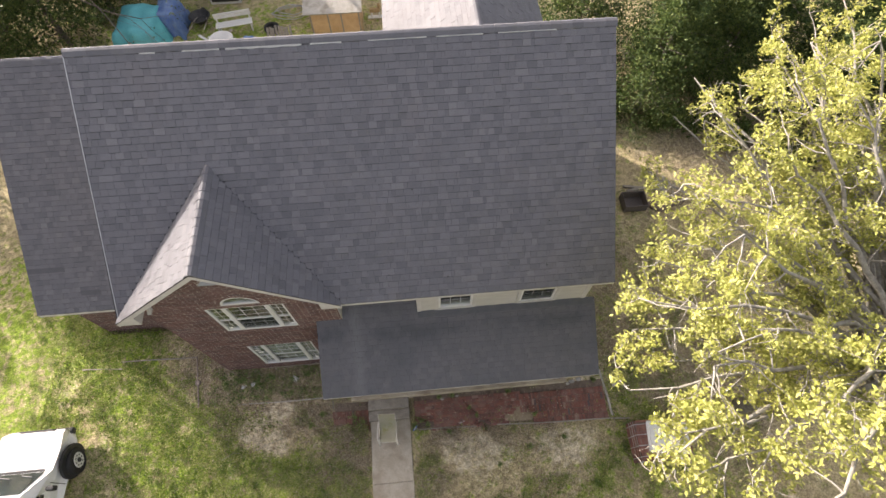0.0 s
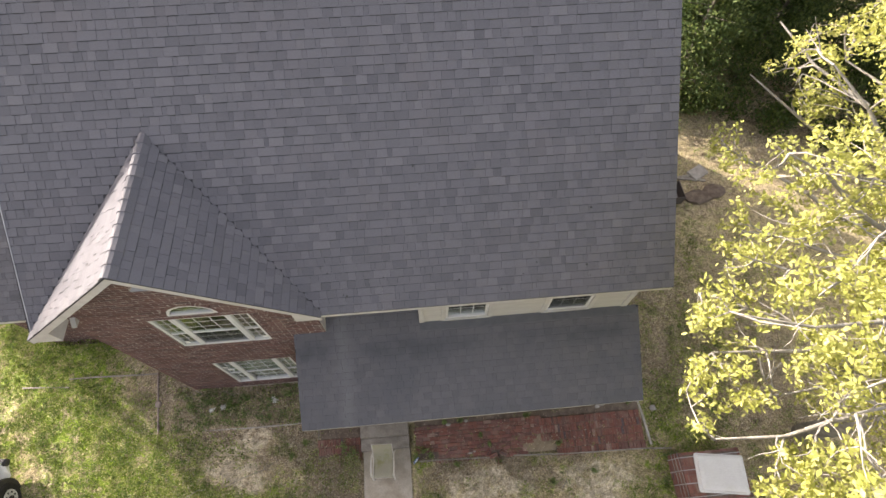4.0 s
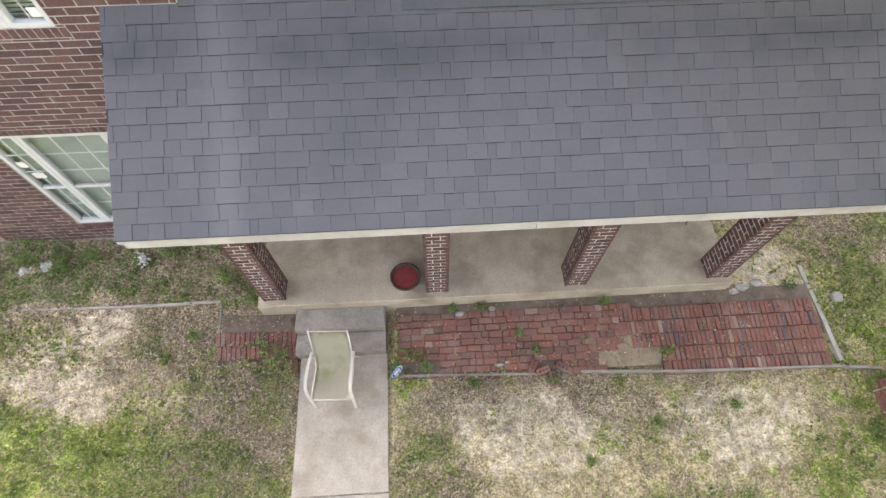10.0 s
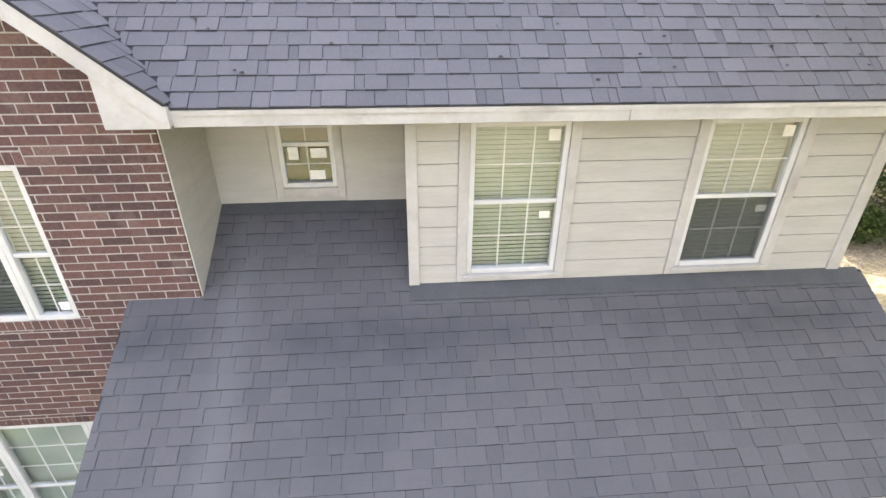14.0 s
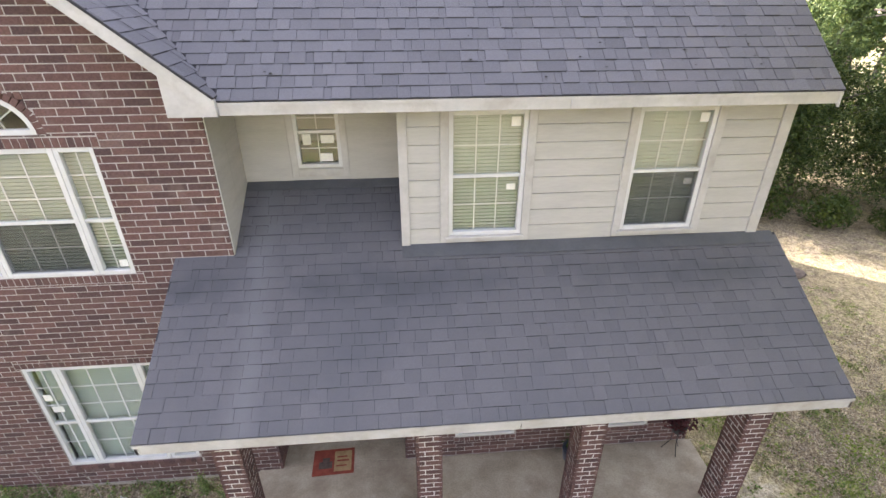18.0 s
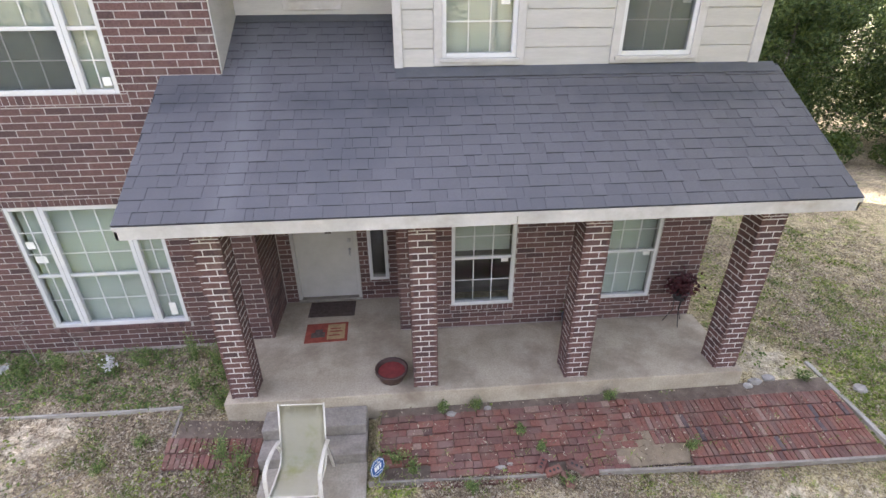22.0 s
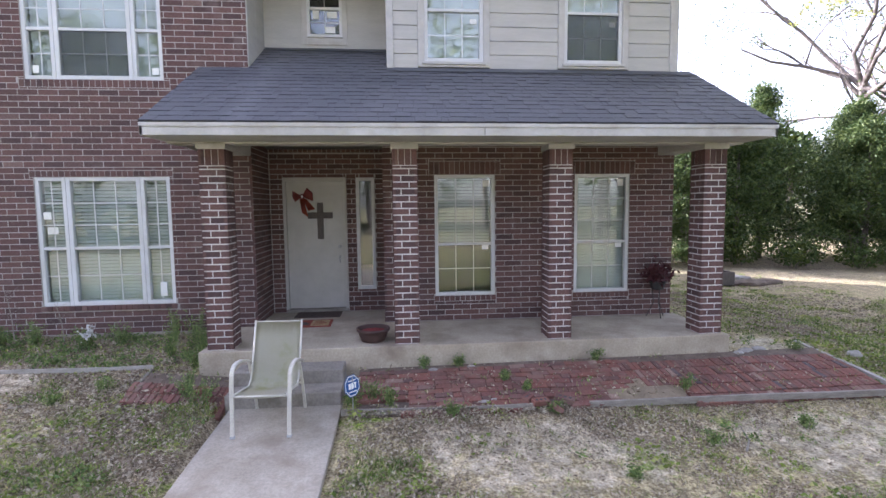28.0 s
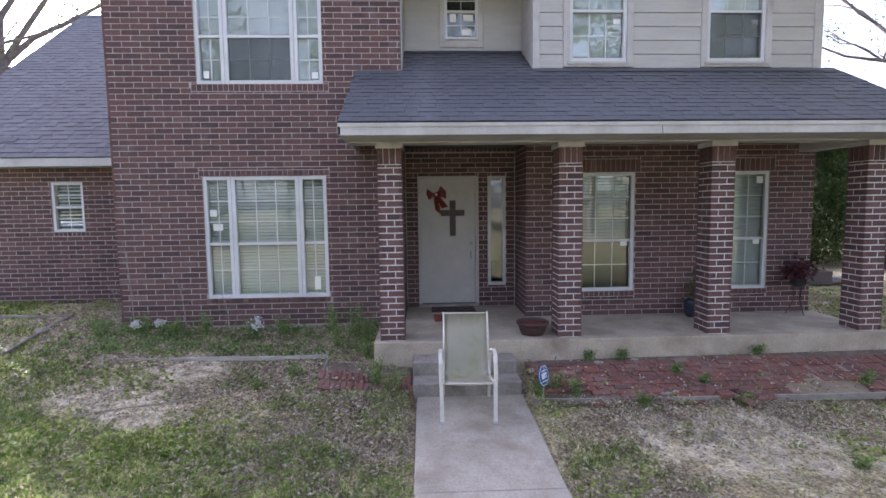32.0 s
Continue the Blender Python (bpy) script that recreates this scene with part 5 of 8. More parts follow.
for s in (1, -1):
    bm = bmesh.new()
    prism(bm, [(APX, 7.84 - 0.022), (APX + s * GHW, GEZ - 0.022), (APX + s * GHW, GEZ - 0.17), (APX, 7.84 - 0.17)], "y", GFY + 0.004, GFY + 0.026)
    part("rake_board", bm, M_TRIM, house)
    bm = bmesh.new()
    prism(bm, [(APX, 7.84 - 0.16), (APX + s * GHW, GEZ - 0.16), (APX + s * GHW, GEZ - 0.18), (APX, 7.84 - 0.18)], "y", GFY + 0.026, WY + 0.05)
    part("rake_soffit", bm, M_TRIM, house)
    e = GX1 if s > 0 else GX0
    bm = bmesh.new()
    prism(bm, [(e - s * 0.16, EAVE_Z - 0.135), (APX + s * GHW, EAVE_Z - 0.135), (APX + s * GHW, GEZ - 0.03), (e - s * 0.16, GEZ - 0.03 + (GHW - abs(e - s * 0.16 - APX)) * SL - 0.14)], "y", GFY + 0.028, WY + 0.0)
    part("cornice_return", bm, M_TRIM, house)
bm = bmesh.new()
prism(bm, [(EAVE_Y, EAVE_Z - 0.03), (RIDGE_Y, RIDGE_Z - 0.03), (RIDGE_Y, RIDGE_Z + 0.02), (EAVE_Y, EAVE_Z + 0.02)], "x", RX0 - 0.008, RX0 + 0.008)
part("drip_edge", bm, M_VENT, house)
part("fascia", boxes((LRX0, GX0, LEY + 0.006, LEY + 0.03, LEZ - 0.15, LEZ - 0.012), bevel=0.002), M_TRIM, house)
part("soffit", boxes((LRX0, GX0, LEY + 0.03, LY, LEZ - 0.15, LEZ - 0.13)), M_TRIM, house)
bm = bmesh.new()
prism(bm, [(LEY, LEZ - 0.022), (LRY, LRZ - 0.022), (LRY, LRZ - 0.17), (LEY, LEZ - 0.17)], "x", LRX0 + 0.003, LRX0 + 0.025)
part("rake_board", bm, M_TRIM, house)

# ---- porch ----
PSL = 0.592
pc, ps = math.cos(math.atan(PSL)), math.sin(math.atan(PSL))
PEY = 3.02
PEZ = ROOF_AT(PEY)
PRX0, PRX1 = -2.70, 4.56
bm = bmesh.new()
slope_poly(bm, [(PRX0, PEY, PEZ), (PRX1, PEY, PEZ), (PRX1, PY - 0.0, ROOF_AT(PY)), (BX0, PY, ROOF_AT(PY)), (BX0, DY, ROOF_AT(DY)), (GX1, DY, ROOF_AT(DY)), (GX1, WY, ROOF_AT(WY)), (PRX0, WY, ROOF_AT(WY))])
roof = part("porch_roof", bm, M_FELT, house, "low porch roof of grey asphalt shingles")
def porch_extent(v):
    y = PEY + v * pc
    return (0.0, PRX1 - PRX0) if y < PY - 0.03 else (GX1 - PRX0 + 0.012, BX0 - PRX0)
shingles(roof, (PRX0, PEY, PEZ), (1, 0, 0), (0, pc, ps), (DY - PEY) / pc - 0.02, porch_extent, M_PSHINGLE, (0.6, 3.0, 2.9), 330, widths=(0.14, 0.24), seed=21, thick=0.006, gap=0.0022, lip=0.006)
for fx0, fx1 in ((PRX0, 1.02), (1.026, PRX1)):
    part("fascia", boxes((fx0, fx1, PEY + 0.01, PEY + 0.035, PEZ - 0.15, PEZ - 0.012), bevel=0.003), M_TRIM, roof)
part("drip_trim", boxes((PRX0, PRX1, PEY - 0.002, PEY + 0.01, PEZ - 0.055, PEZ - 0.014)), M_TRIM, roof)
part("soffit", boxes((PRX0 + 0.03, PRX1 - 0.03, PEY + 0.035, 3.58, PEZ - 0.15, PEZ - 0.125)), M_TRIM, roof)
part("porch_ceiling", boxes((PRX0 + 0.03, PRX1 - 0.03, 3.83, WY - 0.005, CEIL, CEIL + 0.025), (GX1, PX0, WY - 0.005, DY, CEIL, CEIL + 0.025)), M_TRIM, roof, "cream porch ceiling")
M_FLASH = simple("roof_flashing", [(0.3, (0.07, 0.074, 0.082)), (0.7, (0.10, 0.104, 0.112))], 3, 0.6)
def flashing(p0, p1, up):
    bm = bmesh.new()
    slope_poly(bm, [p0, p1, Vector(p1) + up, Vector(p0) + up], 0.004)
    part("flashing", bm, M_FLASH, roof)
lift = Vector((0, 0, 0.024))
flashing(Vector((BX0, PY - 0.15, ROOF_AT(PY - 0.15))) + lift, Vector((PRX1 - 0.06, PY - 0.15, ROOF_AT(PY - 0.15))) + lift, Vector((0, 0.155, 0.155 * PSL)))
flashing(Vector((GX1 + 0.02, DY - 0.13, ROOF_AT(DY - 0.13))) + lift, Vector((BX0, DY - 0.13, ROOF_AT(DY - 0.13))) + lift, Vector((0, 0.125, 0.125 * PSL)))
for X0, X1 in ((PRX0 + 0.004, PRX0 + 0.03), (PRX1 - 0.03, PRX1 - 0.004)):
    bm = bmesh.new()
    prism(bm, [(PEY + 0.01, PEZ - 0.02), (WY - 0.002, ROOF_AT(WY) - 0.02), (WY - 0.002, PEZ - 0.15), (PEY + 0.01, PEZ - 0.15)], "x", X0, X1)
    part("gable_end", bm, M_TRIM, roof)
part("beam", boxes((PRX0 + 0.03, PRX1 - 0.03, 3.58, 3.83, PEZ - 0.17, CEIL + 0.025), bevel=0.004), M_TRIM, roof)
for X in (-2.18, 4.15):
    part("beam", boxes((X - 0.13, X + 0.13, 3.832, PY - 0.004, PEZ - 0.19, CEIL - 0.001), bevel=0.004), M_TRIM, roof)
CW, CJ = 0.31, 0.0155
for X, in ((-2.165,), (0.118,), (2.09,), (4.15,)):
    x0, x1, y0, y1 = X - CW / 2, X + CW / 2, 3.56, 3.56 + CW
    ztop = PEZ - 0.17
    col = part("column", boxes((x0 + 0.008, x1 - 0.008, y0 + 0.008, y1 - 0.008, FLOOR, ztop)), M_MORTAR_LIT, house, "square brick porch column, its joints painted pale as sky-lit")
    part("capital", boxes((x0 - 0.015, x1 + 0.015, y0 - 0.015, y1 + 0.015, ztop - 0.062, ztop - 0.002), bevel=0.004), M_TRIM, col)
    zs = ztop - 0.062 - 0.20
    for nrm, org in (((0, -1, 0), (x0, y0 + 0.008, 0)), ((1, 0, 0), (x1 - 0.008, y0, 0)), ((0, 1, 0), (x1, y1 - 0.008, 0)), ((-1, 0, 0), (x0 + 0.008, y1, 0))):
        rows, z, k = [], FLOOR, 0
        while z < zs - 0.015:
            h = min(BH, zs - z)
            big = 0.205
            cut = (0, big, CW) if k % 2 == (0 if nrm[0] == 0 else 1) else (0, CW - big, CW)
            rows += [(a + (0 if a == 0 else CJ / 2), z + CJ / 2, b - a - CJ * (0.5 if (a == 0 or b == CW) else 1), h - CJ) for a, b in zip(cut, cut[1:])]
            z += BH
            k += 1
        rows += [(u, zz, w, h) for u, zz, w, h in soldiers(0, CW, zs, 0.2)]
        lay("brick", col, rows, org, nrm, M_BRICK, (X, 3.0, 1.2), 400)
slab = part("porch_floor", boxes((-2.40, 4.37, 3.475, PY, GZ - 0.1, FLOOR), (GX1 - 0.02, PX0 + 0.02, PY, DY + 0.01, GZ - 0.1, FLOOR), bevel=0.008), M_PORCH, house, "stained concrete porch slab")
part("step", boxes((-1.90, -0.645, 3.16, 3.475, GZ - 0.3, 0.119), bevel=0.012), M_STEP, house, "worn grey concrete step")
part("step", boxes((-1.905, -0.64, 2.865, 3.16, GZ - 0.3, -0.04), bevel=0.012), M_STEP, house, "worn grey concrete step")

# ---- walk ----
walkway = thing("walkway", (-1.25, 0, GZ), "plain concrete front walk with joints", "path", kind="structure")
y, i = 2.87, 0
for ln in (1.79, 1.5, 1.5, 1.5, 1.5, 1.5):
    bm = boxes((-1.86 + 0.008 * (i % 2), -0.63 + 0.006 * i, y - ln + 0.008, y, -0.12, 0.004 * (i % 2)), bevel=0.008)
    for v in bm.verts:
        v.co.z += WALK_Z(v.co.y)
    part("slab", bm, M_CONC, walkway)
    y -= ln
    i += 1

# ---- brick paving beside the porch ----
def pave(name, label, x0, x1, y0, y1, seed, near, split, gaps, height):
    path = thing(name, ((x0 + x1) / 2, (y0 + y1) / 2, GZ), label, "paving", kind="structure")
    bm = boxes((x0 - 0.03, x1 + 0.03, y0 - 0.03, y1 + 0.03, -0.1, -0.022))
    for v in bm.verts:
        v.co.z += height(v.co.x, v.co.y)
    part("bed", bm, M_MORTARB, path)
    lean = math.atan(height(x0, y1 - 0.1) - height(x0, y1 - 1.1 + 0.0)) if y1 - y0 > 0.85 else math.atan(0.24)
    rnd = random.Random(seed)
    rows = []
    y = y0
    while y < y1 - 0.04:
        on_edge_h = min(0.19, y1 - y)
        x = split + rnd.uniform(-0.1, 0.1)
        while x < x1:
            rows.append((x, y, 0.0605, on_edge_h - 0.008))
            x += 0.0635 + rnd.choice((0, 0, 0, 0.006))
        y += 0.192
    y = y0
    while y < y1 - 0.04:
        x = x0 - rnd.uniform(0, 0.1)
        while x < split - 0.05:
            w = rnd.choice((0.19, 0.19, 0.2, 0.1))
            rows.append((x, y + rnd.uniform(-0.008, 0.008), w, min(0.088, y1 - y)))
            x += w + rnd.uniform(0.003, 0.009)
        y += 0.0935
    rows = [r for r in rows if r[0] > x0 - 0.12 and not any((r[0] - a) ** 2 / c ** 2 + (r[1] - b) ** 2 / d ** 2 < 1 for a, b, c, d in gaps)]
    posed = []
    for u, v, w, h in rows:
        m = Matrix.Translation((u, v, height(u, v) + rnd.uniform(-0.006, 0.003) + 0.01 * noise.noise((u * 1.5, v * 2, 5)))) @ Matrix.Rotation(lean, 4, "X") @ Euler((rnd.gauss(0, 0.012), rnd.gauss(0, 0.02), rnd.gauss(0, 0.02))).to_matrix().to_4x4() @ Matrix.Rotation(radians(-90), 4, "X")
        posed.append((m, w, h))
    posed.sort(key=lambda p: (p[0].translation - Vector(near)).length)
    def pv(w, h):
        return [(a, b, -c) for a, b, c in block_verts(w, h, 0.04, 0.012, 0.004)]
    for m, w, h in posed[:300]:
        key = ("paver", round(w, 2), round(h, 2))
        if key not in piece_cache:
            piece_cache[key] = flat_mesh("paver", pv(round(w, 3), round(h, 3)), [f[::-1] for f in BLOCK_F], M_PAVER[0])
        part("paver", piece_cache[key], M_PAVER[0], path).matrix_basis = m
    V, F = [], []
    for m, w, h in posed[300:]:
        k = len(V)
        V += [m @ Vector(q) for q in pv(w, h)]
        F += [tuple(k + i for i in f[::-1]) for f in BLOCK_F]
    if V:
        tagged(part("pavers", flat_mesh("pavers", V, F, M_PAVER[1]), M_PAVER[1], path), kind="stuff")


M_MORTARB = simple("bedding_soil", [(0.3, (0.088, 0.067, 0.053)), (0.7, (0.19, 0.15, 0.118))], 6, 0.95, relief=0.01)
pave("brick_paving", "worn red brick paving strip before the porch", -0.45, 5.55, 2.50, 3.46, 3, (1.0, 2.9, 0), 2.75, [(2.80, 2.58, 0.40, 0.24), (2.55, 2.66, 0.18, 0.14), (3.1, 2.6, 0.2, 0.12), (1.55, 2.5, 0.25, 0.1), (4.9, 3.45, 0.5, 0.12), (-0.35, 2.6, 0.35, 0.16)], PAVE_Z)
pave("brick_paving", "sunken patch of old brick paving by the steps", -2.92, -1.95, 2.84, 3.44, 5, (-2.3, 3.0, 0), -2.95, [(-2.85, 2.8, 0.22, 0.14), (-2.9, 3.5, 0.2, 0.12)], PATCH_Z)

# sand washed over the paving where bricks are gone
bm = bmesh.new()
rim = []
mid = bm.verts.new((2.72, 2.62, PAVE_Z(2.72, 2.62) + 0.012))
for k in range(40):
    a = 2 * math.pi * k / 40
    r = 1 + 0.22 * noise.noise((1.6 * math.cos(a), 1.6 * math.sin(a), 2.0))
    x, y = 2.72 + 0.56 * r * math.cos(a), max(2.475, 2.62 + 0.36 * r * math.sin(a))
    rim.append((bm.verts.new((2.72 + (x - 2.72) * 0.6, 2.62 + (y - 2.62) * 0.6, PAVE_Z(x, 2.62 + (y - 2.62) * 0.6) + 0.010)), bm.verts.new((x, y, PAVE_Z(x, y) - 0.012))))
for k in range(40):
    (a, b), (c, d) = rim[k], rim[(k + 1) % 40]
    bm.faces.new((mid, a, c)), bm.faces.new((a, b, d, c))
tagged(part("sand_patch", bm, simple("washed_sand", [(0.3, (0.175, 0.135, 0.092)), (0.7, (0.285, 0.23, 0.16))], 7, 0.95, relief=0.006), smooth=True), "tan sand washed over missing paving bricks", "sand")

# ---- foliage ----
def quads(name, C, A, B, mat, bend=0.0):
    """Small leaves: centre, half length and half width vectors, each a folded four-corner blade."""
    n = len(C)
    V = np.empty((n, 4, 3))
    V[:, 0], V[:, 1], V[:, 2], V[:, 3] = C - A, C + B, C + A, C - B
    V[:, 1, 2] += bend
    V[:, 3, 2] += bend
    me = bpy.data.meshes.new(name)
    me.vertices.add(4 * n), me.loops.add(4 * n), me.polygons.add(n)
    me.vertices.foreach_set("co", V.ravel())
    me.loops.foreach_set("vertex_index", np.arange(4 * n))
    me.polygons.foreach_set("loop_start", np.arange(0, 4 * n, 4))
    me.update(calc_edges=True)
    me.materials.append(mat)
    return me


def directions(rng, n):
    d = rng.normal(size=(n, 3))
    return d / np.linalg.norm(d, axis=1)[:, None]


def leaves(name, centres, size, mat, rng, aspect=0.45, flat=0.0, bend=0.0):
    n = len(centres)
    a = directions(rng, n)
    a[:, 2] *= 1 - flat
    a /= np.linalg.norm(a, axis=1)[:, None]
    b = np.cross(a, directions(rng, n))
    b /= np.linalg.norm(b, axis=1)[:, None]
    s = size * rng.uniform(0.6, 1.3, n)[:, None]
    return quads(name, centres, a * s, b * s * aspect, mat, bend)


def branch(bm, rng, p, d, length, r, depth, tips, spread, lift, sides=6, gnarl=0.25, allow=None):
    pts, rad = [p], [r]
    q, v = Vector(p), Vector(d).normalized()
    steps = 4
    for k in range(steps):
        v = (v + Vector(rng.normal(size=3)) * gnarl + Vector((0, 0, lift))).normalized()
        if allow and not allow(q + v * length / steps):
            v = (v + Vector((0.8, 0.0, 0.7))).normalized()
            if not allow(q + v * length / steps):
                break
        q = q + v * length / steps
        pts.append(q.copy())
        rad.append(r * (1 - 0.16 * (k + 1)))
        if depth <= 1:
            tips.append(q.copy())
    if len(pts) < 2:
        return
    tube(bm, pts, rad, sides, cap=False)
    if depth == 0:
        return
    for k in range(3 if depth > 1 else 4):
        i = min(2 + int(rng.integers(0, steps - 1)), len(pts) - 1)
        axis = Vector(directions(rng, 1)[0])
        nv = (v + axis * spread).normalized()
        branch(bm, rng, pts[i], nv, length * rng.uniform(0.5, 0.75), rad[i] * 0.62, depth - 1, tips, spread, lift, max(3, sides - 1), gnarl, allow)


def broad_tree(name, base, height, seed, label, mat, leaf, per_tip, cluster, limbs, bark=None, depth=3, spread=0.75, lift=0.05, lean=(0, 0), reach=0.5, bare=0.0, group="", girth=0.018, allow=None):
    rng = np.random.default_rng(seed)
    t = thing(name, base, label, "tree", group)
    bm, tips = bmesh.new(), []
    x, y, z = base
    top = height * 0.45
    r0 = height * girth
    pts = [(x, y, z - 0.2), (x + lean[0] * 0.2, y + lean[1] * 0.2, z + top * 0.4), (x + lean[0] * 0.6, y + lean[1] * 0.6, z + top * 0.75), (x + lean[0], y + lean[1], z + top)]
    tube(bm, pts, [r0 * 1.3, r0, r0 * 0.85, r0 * 0.7], 9)
    for k in range(limbs):
        a = 2 * math.pi * (k + rng.uniform(-0.3, 0.3)) / limbs
        h = rng.uniform(0.55, 1.0)
        p = Vector(pts[2]).lerp(Vector(pts[3]), h) if h > 0.6 else Vector(pts[1]).lerp(Vector(pts[2]), h + 0.2)
        branch(bm, rng, p, (math.cos(a), math.sin(a), rng.uniform(0.2, 1.2)), height * reach * rng.uniform(0.75, 1.1), r0 * 0.5, depth, tips, spread, lift, allow=allow)
    part("trunk", bm, bark or M_BARK, t, smooth=True)
    T = np.array([tuple(q) for q in tips])
    keep = rng.uniform(size=len(T)) > bare
    T = T[keep]
    C = np.repeat(T, per_tip, 0) + rng.normal(size=(len(T) * per_tip, 3)) * cluster
    part("crown", leaves("crown", C, leaf, mat, rng, 0.45), mat, t)
    return t


def cedar(name, base, height, width, seed, label, mat, group="", n=17000, leaf=0.07):
    rng = np.random.default_rng(seed)
    t = thing(name, base, label, "tree", group)
    x, y, z = base
    bm = bmesh.new()
    tube(bm, [(x, y, z - 0.2), (x + 0.05, y, z + height * 0.5), (x, y, z + height * 0.97)], [height * 0.022, height * 0.013, 0.012], 8)
    sprays = []
    for k in range(int(height * 26)):
        h = rng.uniform(0.04, 1.0) ** 0.9
        a = rng.uniform(0, 2 * math.pi)
        w = width * (1 - h) ** 0.75 * rng.uniform(0.55, 1.12) + 0.1
        p0 = Vector((x, y, z + h * height))
        p1 = p0 + Vector((math.cos(a) * w, math.sin(a) * w, w * rng.uniform(0.0, 0.5)))
        if k % 3 == 0:
            tube(bm, [p0, p0.lerp(p1, 0.6), p1], [0.02, 0.012, 0.004], 3, cap=False)
        for f in np.linspace(0.45, 1.0, 4):
            sprays.append((*p0.lerp(p1, float(f)), 0.10 + 0.16 * f * (1 - h * 0.5)))
    part("trunk", bm, M_CBARK, t)
    S = np.array(sprays)
    idx = rng.integers(0, len(S), n)
    C = S[idx, :3] + rng.normal(size=(n, 3)) * S[idx, 3:4] * (1.0, 1.0, 0.8)
    part("crown", leaves("crown", C, leaf, mat, rng, 0.32), mat, t)
    return t


# the pale spring oak beside the drive
def in_crown(q):
    edge = 3.22 + 0.45 * max(0.0, 7.3 - q.z) + 0.45 * max(0.0, q.y - 2.2) + 1.0 * max(0.0, q.y - 7.2) + 0.8 * max(0.0, 0.7 - q.y)
    return q.x > edge and (q.x > 8.2 or q.z > 6.15)


def spring_oak(base, label, seed, rx, ry, limbs):
    """Limbs arch from the trunk to an uneven dome, fork into twigs, and carry leaf tufts with gaps between."""
    rng = np.random.default_rng(seed)
    t = thing("oak_tree", base, label, "tree")
    bm, tufts = bmesh.new(), []
    fork = Vector((base[0] + 0.2, base[1], base[2] + 5.8))
    tube(bm, [(base[0], base[1], base[2] - 0.2), (base[0] + 0.1, base[1], base[2] + 2.5), fork], [0.26, 0.2, 0.17], 10)
    def twig(p, d, ln, r, deep):
        pts, q, v = [p], p.copy(), d.normalized()
        for k in range(4):
            v = (v + Vector(rng.normal(size=3)) * 0.22 + Vector((0, 0, 0.03))).normalized()
            n = q + v * ln / 4
            if not in_crown(n):
                break
            q = n
            pts.append(q.copy())
        if len(pts) < 2:
            return
        tube(bm, pts, [max(0.003, r * (1 - 0.2 * k)) for k in range(len(pts))], 4, cap=False)
        if deep:
            for k in range(3):
                i = 1 + int(rng.integers(0, len(pts) - 1))
                twig(pts[i], v + Vector(directions(rng, 1)[0]) * 1.0, ln * rng.uniform(0.45, 0.7), r * 0.55, deep - 1)
            if rng.uniform() < 0.5:
                tufts.append(pts[-1])
        else:
            tufts.extend(pts[1:] if rng.uniform() < 0.62 else [])
    reach = [Vector(p) for p in ((3.7, 1.8, 7.1), (4.1, 3.0, 6.9), (4.4, 3.9, 6.7), (5.2, 5.0, 7.0), (5.0, 2.3, 6.7), (4.0, 0.8, 6.6), (5.1, 6.1, 7.4), (4.0, -0.6, 7.0), (4.3, -2.2, 7.2), (6.0, 7.5, 7.6), (4.6, 0.4, 7.9), (4.8, 3.6, 8.0), (4.5, -4.0, 7.4), (5.2, 2.2, 8.4), (7.2, 7.2, 8.2), (9.0, 8.6, 8.6), (10.6, 10.0, 8.4), (8.4, 6.2, 9.2), (7.0, 5.4, 8.8), (11.2, 8.0, 9.0))]
    for k in range(limbs):
        a = 2.39996 * k
        f = math.sqrt((k + 0.6) / limbs)
        end = reach[k] if k < len(reach) else Vector((base[0] - 1.2 + rx * f * math.cos(a), base[1] + ry * f * math.sin(a), 10.3 - 3.1 * f * f + rng.normal() * 0.5))
        if not in_crown(end):
            continue
        start = fork + Vector((0, 0, rng.uniform(-0.7, 0.5)))
        mid = start.lerp(end, 0.5) + Vector((0, 0, 0.7)) + Vector(rng.normal(size=3)) * 0.25
        pts = []
        for i in range(9):
            u = i / 8
            q = start * (1 - u) ** 2 + mid * 2 * u * (1 - u) + end * u * u + Vector(rng.normal(size=3)) * 0.07 * (i > 0)
            pts.append(q)
        tube(bm, pts, [0.085 * (1 - 0.105 * i) for i in range(len(pts))], 6, cap=False)
        for i in range(3, len(pts)):
            for j in range(2):
                d = (pts[i] - pts[i - 1]).normalized() * 0.6 + Vector(directions(rng, 1)[0])
                d.z *= 0.6
                twig(pts[i], d, rng.uniform(0.6, 1.1), 0.02, 1)
    part("trunk", bm, M_BARK, t, smooth=True)
    T = np.array([tuple(q) for q in tufts])
    n = 17
    C = np.repeat(T, n, 0) + rng.normal(size=(len(T) * n, 3)) * (0.07, 0.07, 0.05)
    part("crown", leaves("crown", C, 0.047, M_OAK, rng, 0.45, 0.3), M_OAK, t)


spring_oak((9.9, 2.3, lie(9.9, 2.3)), "tall oak with fresh yellow-green spring leaves", 5, 6.0, 8.4, 84)
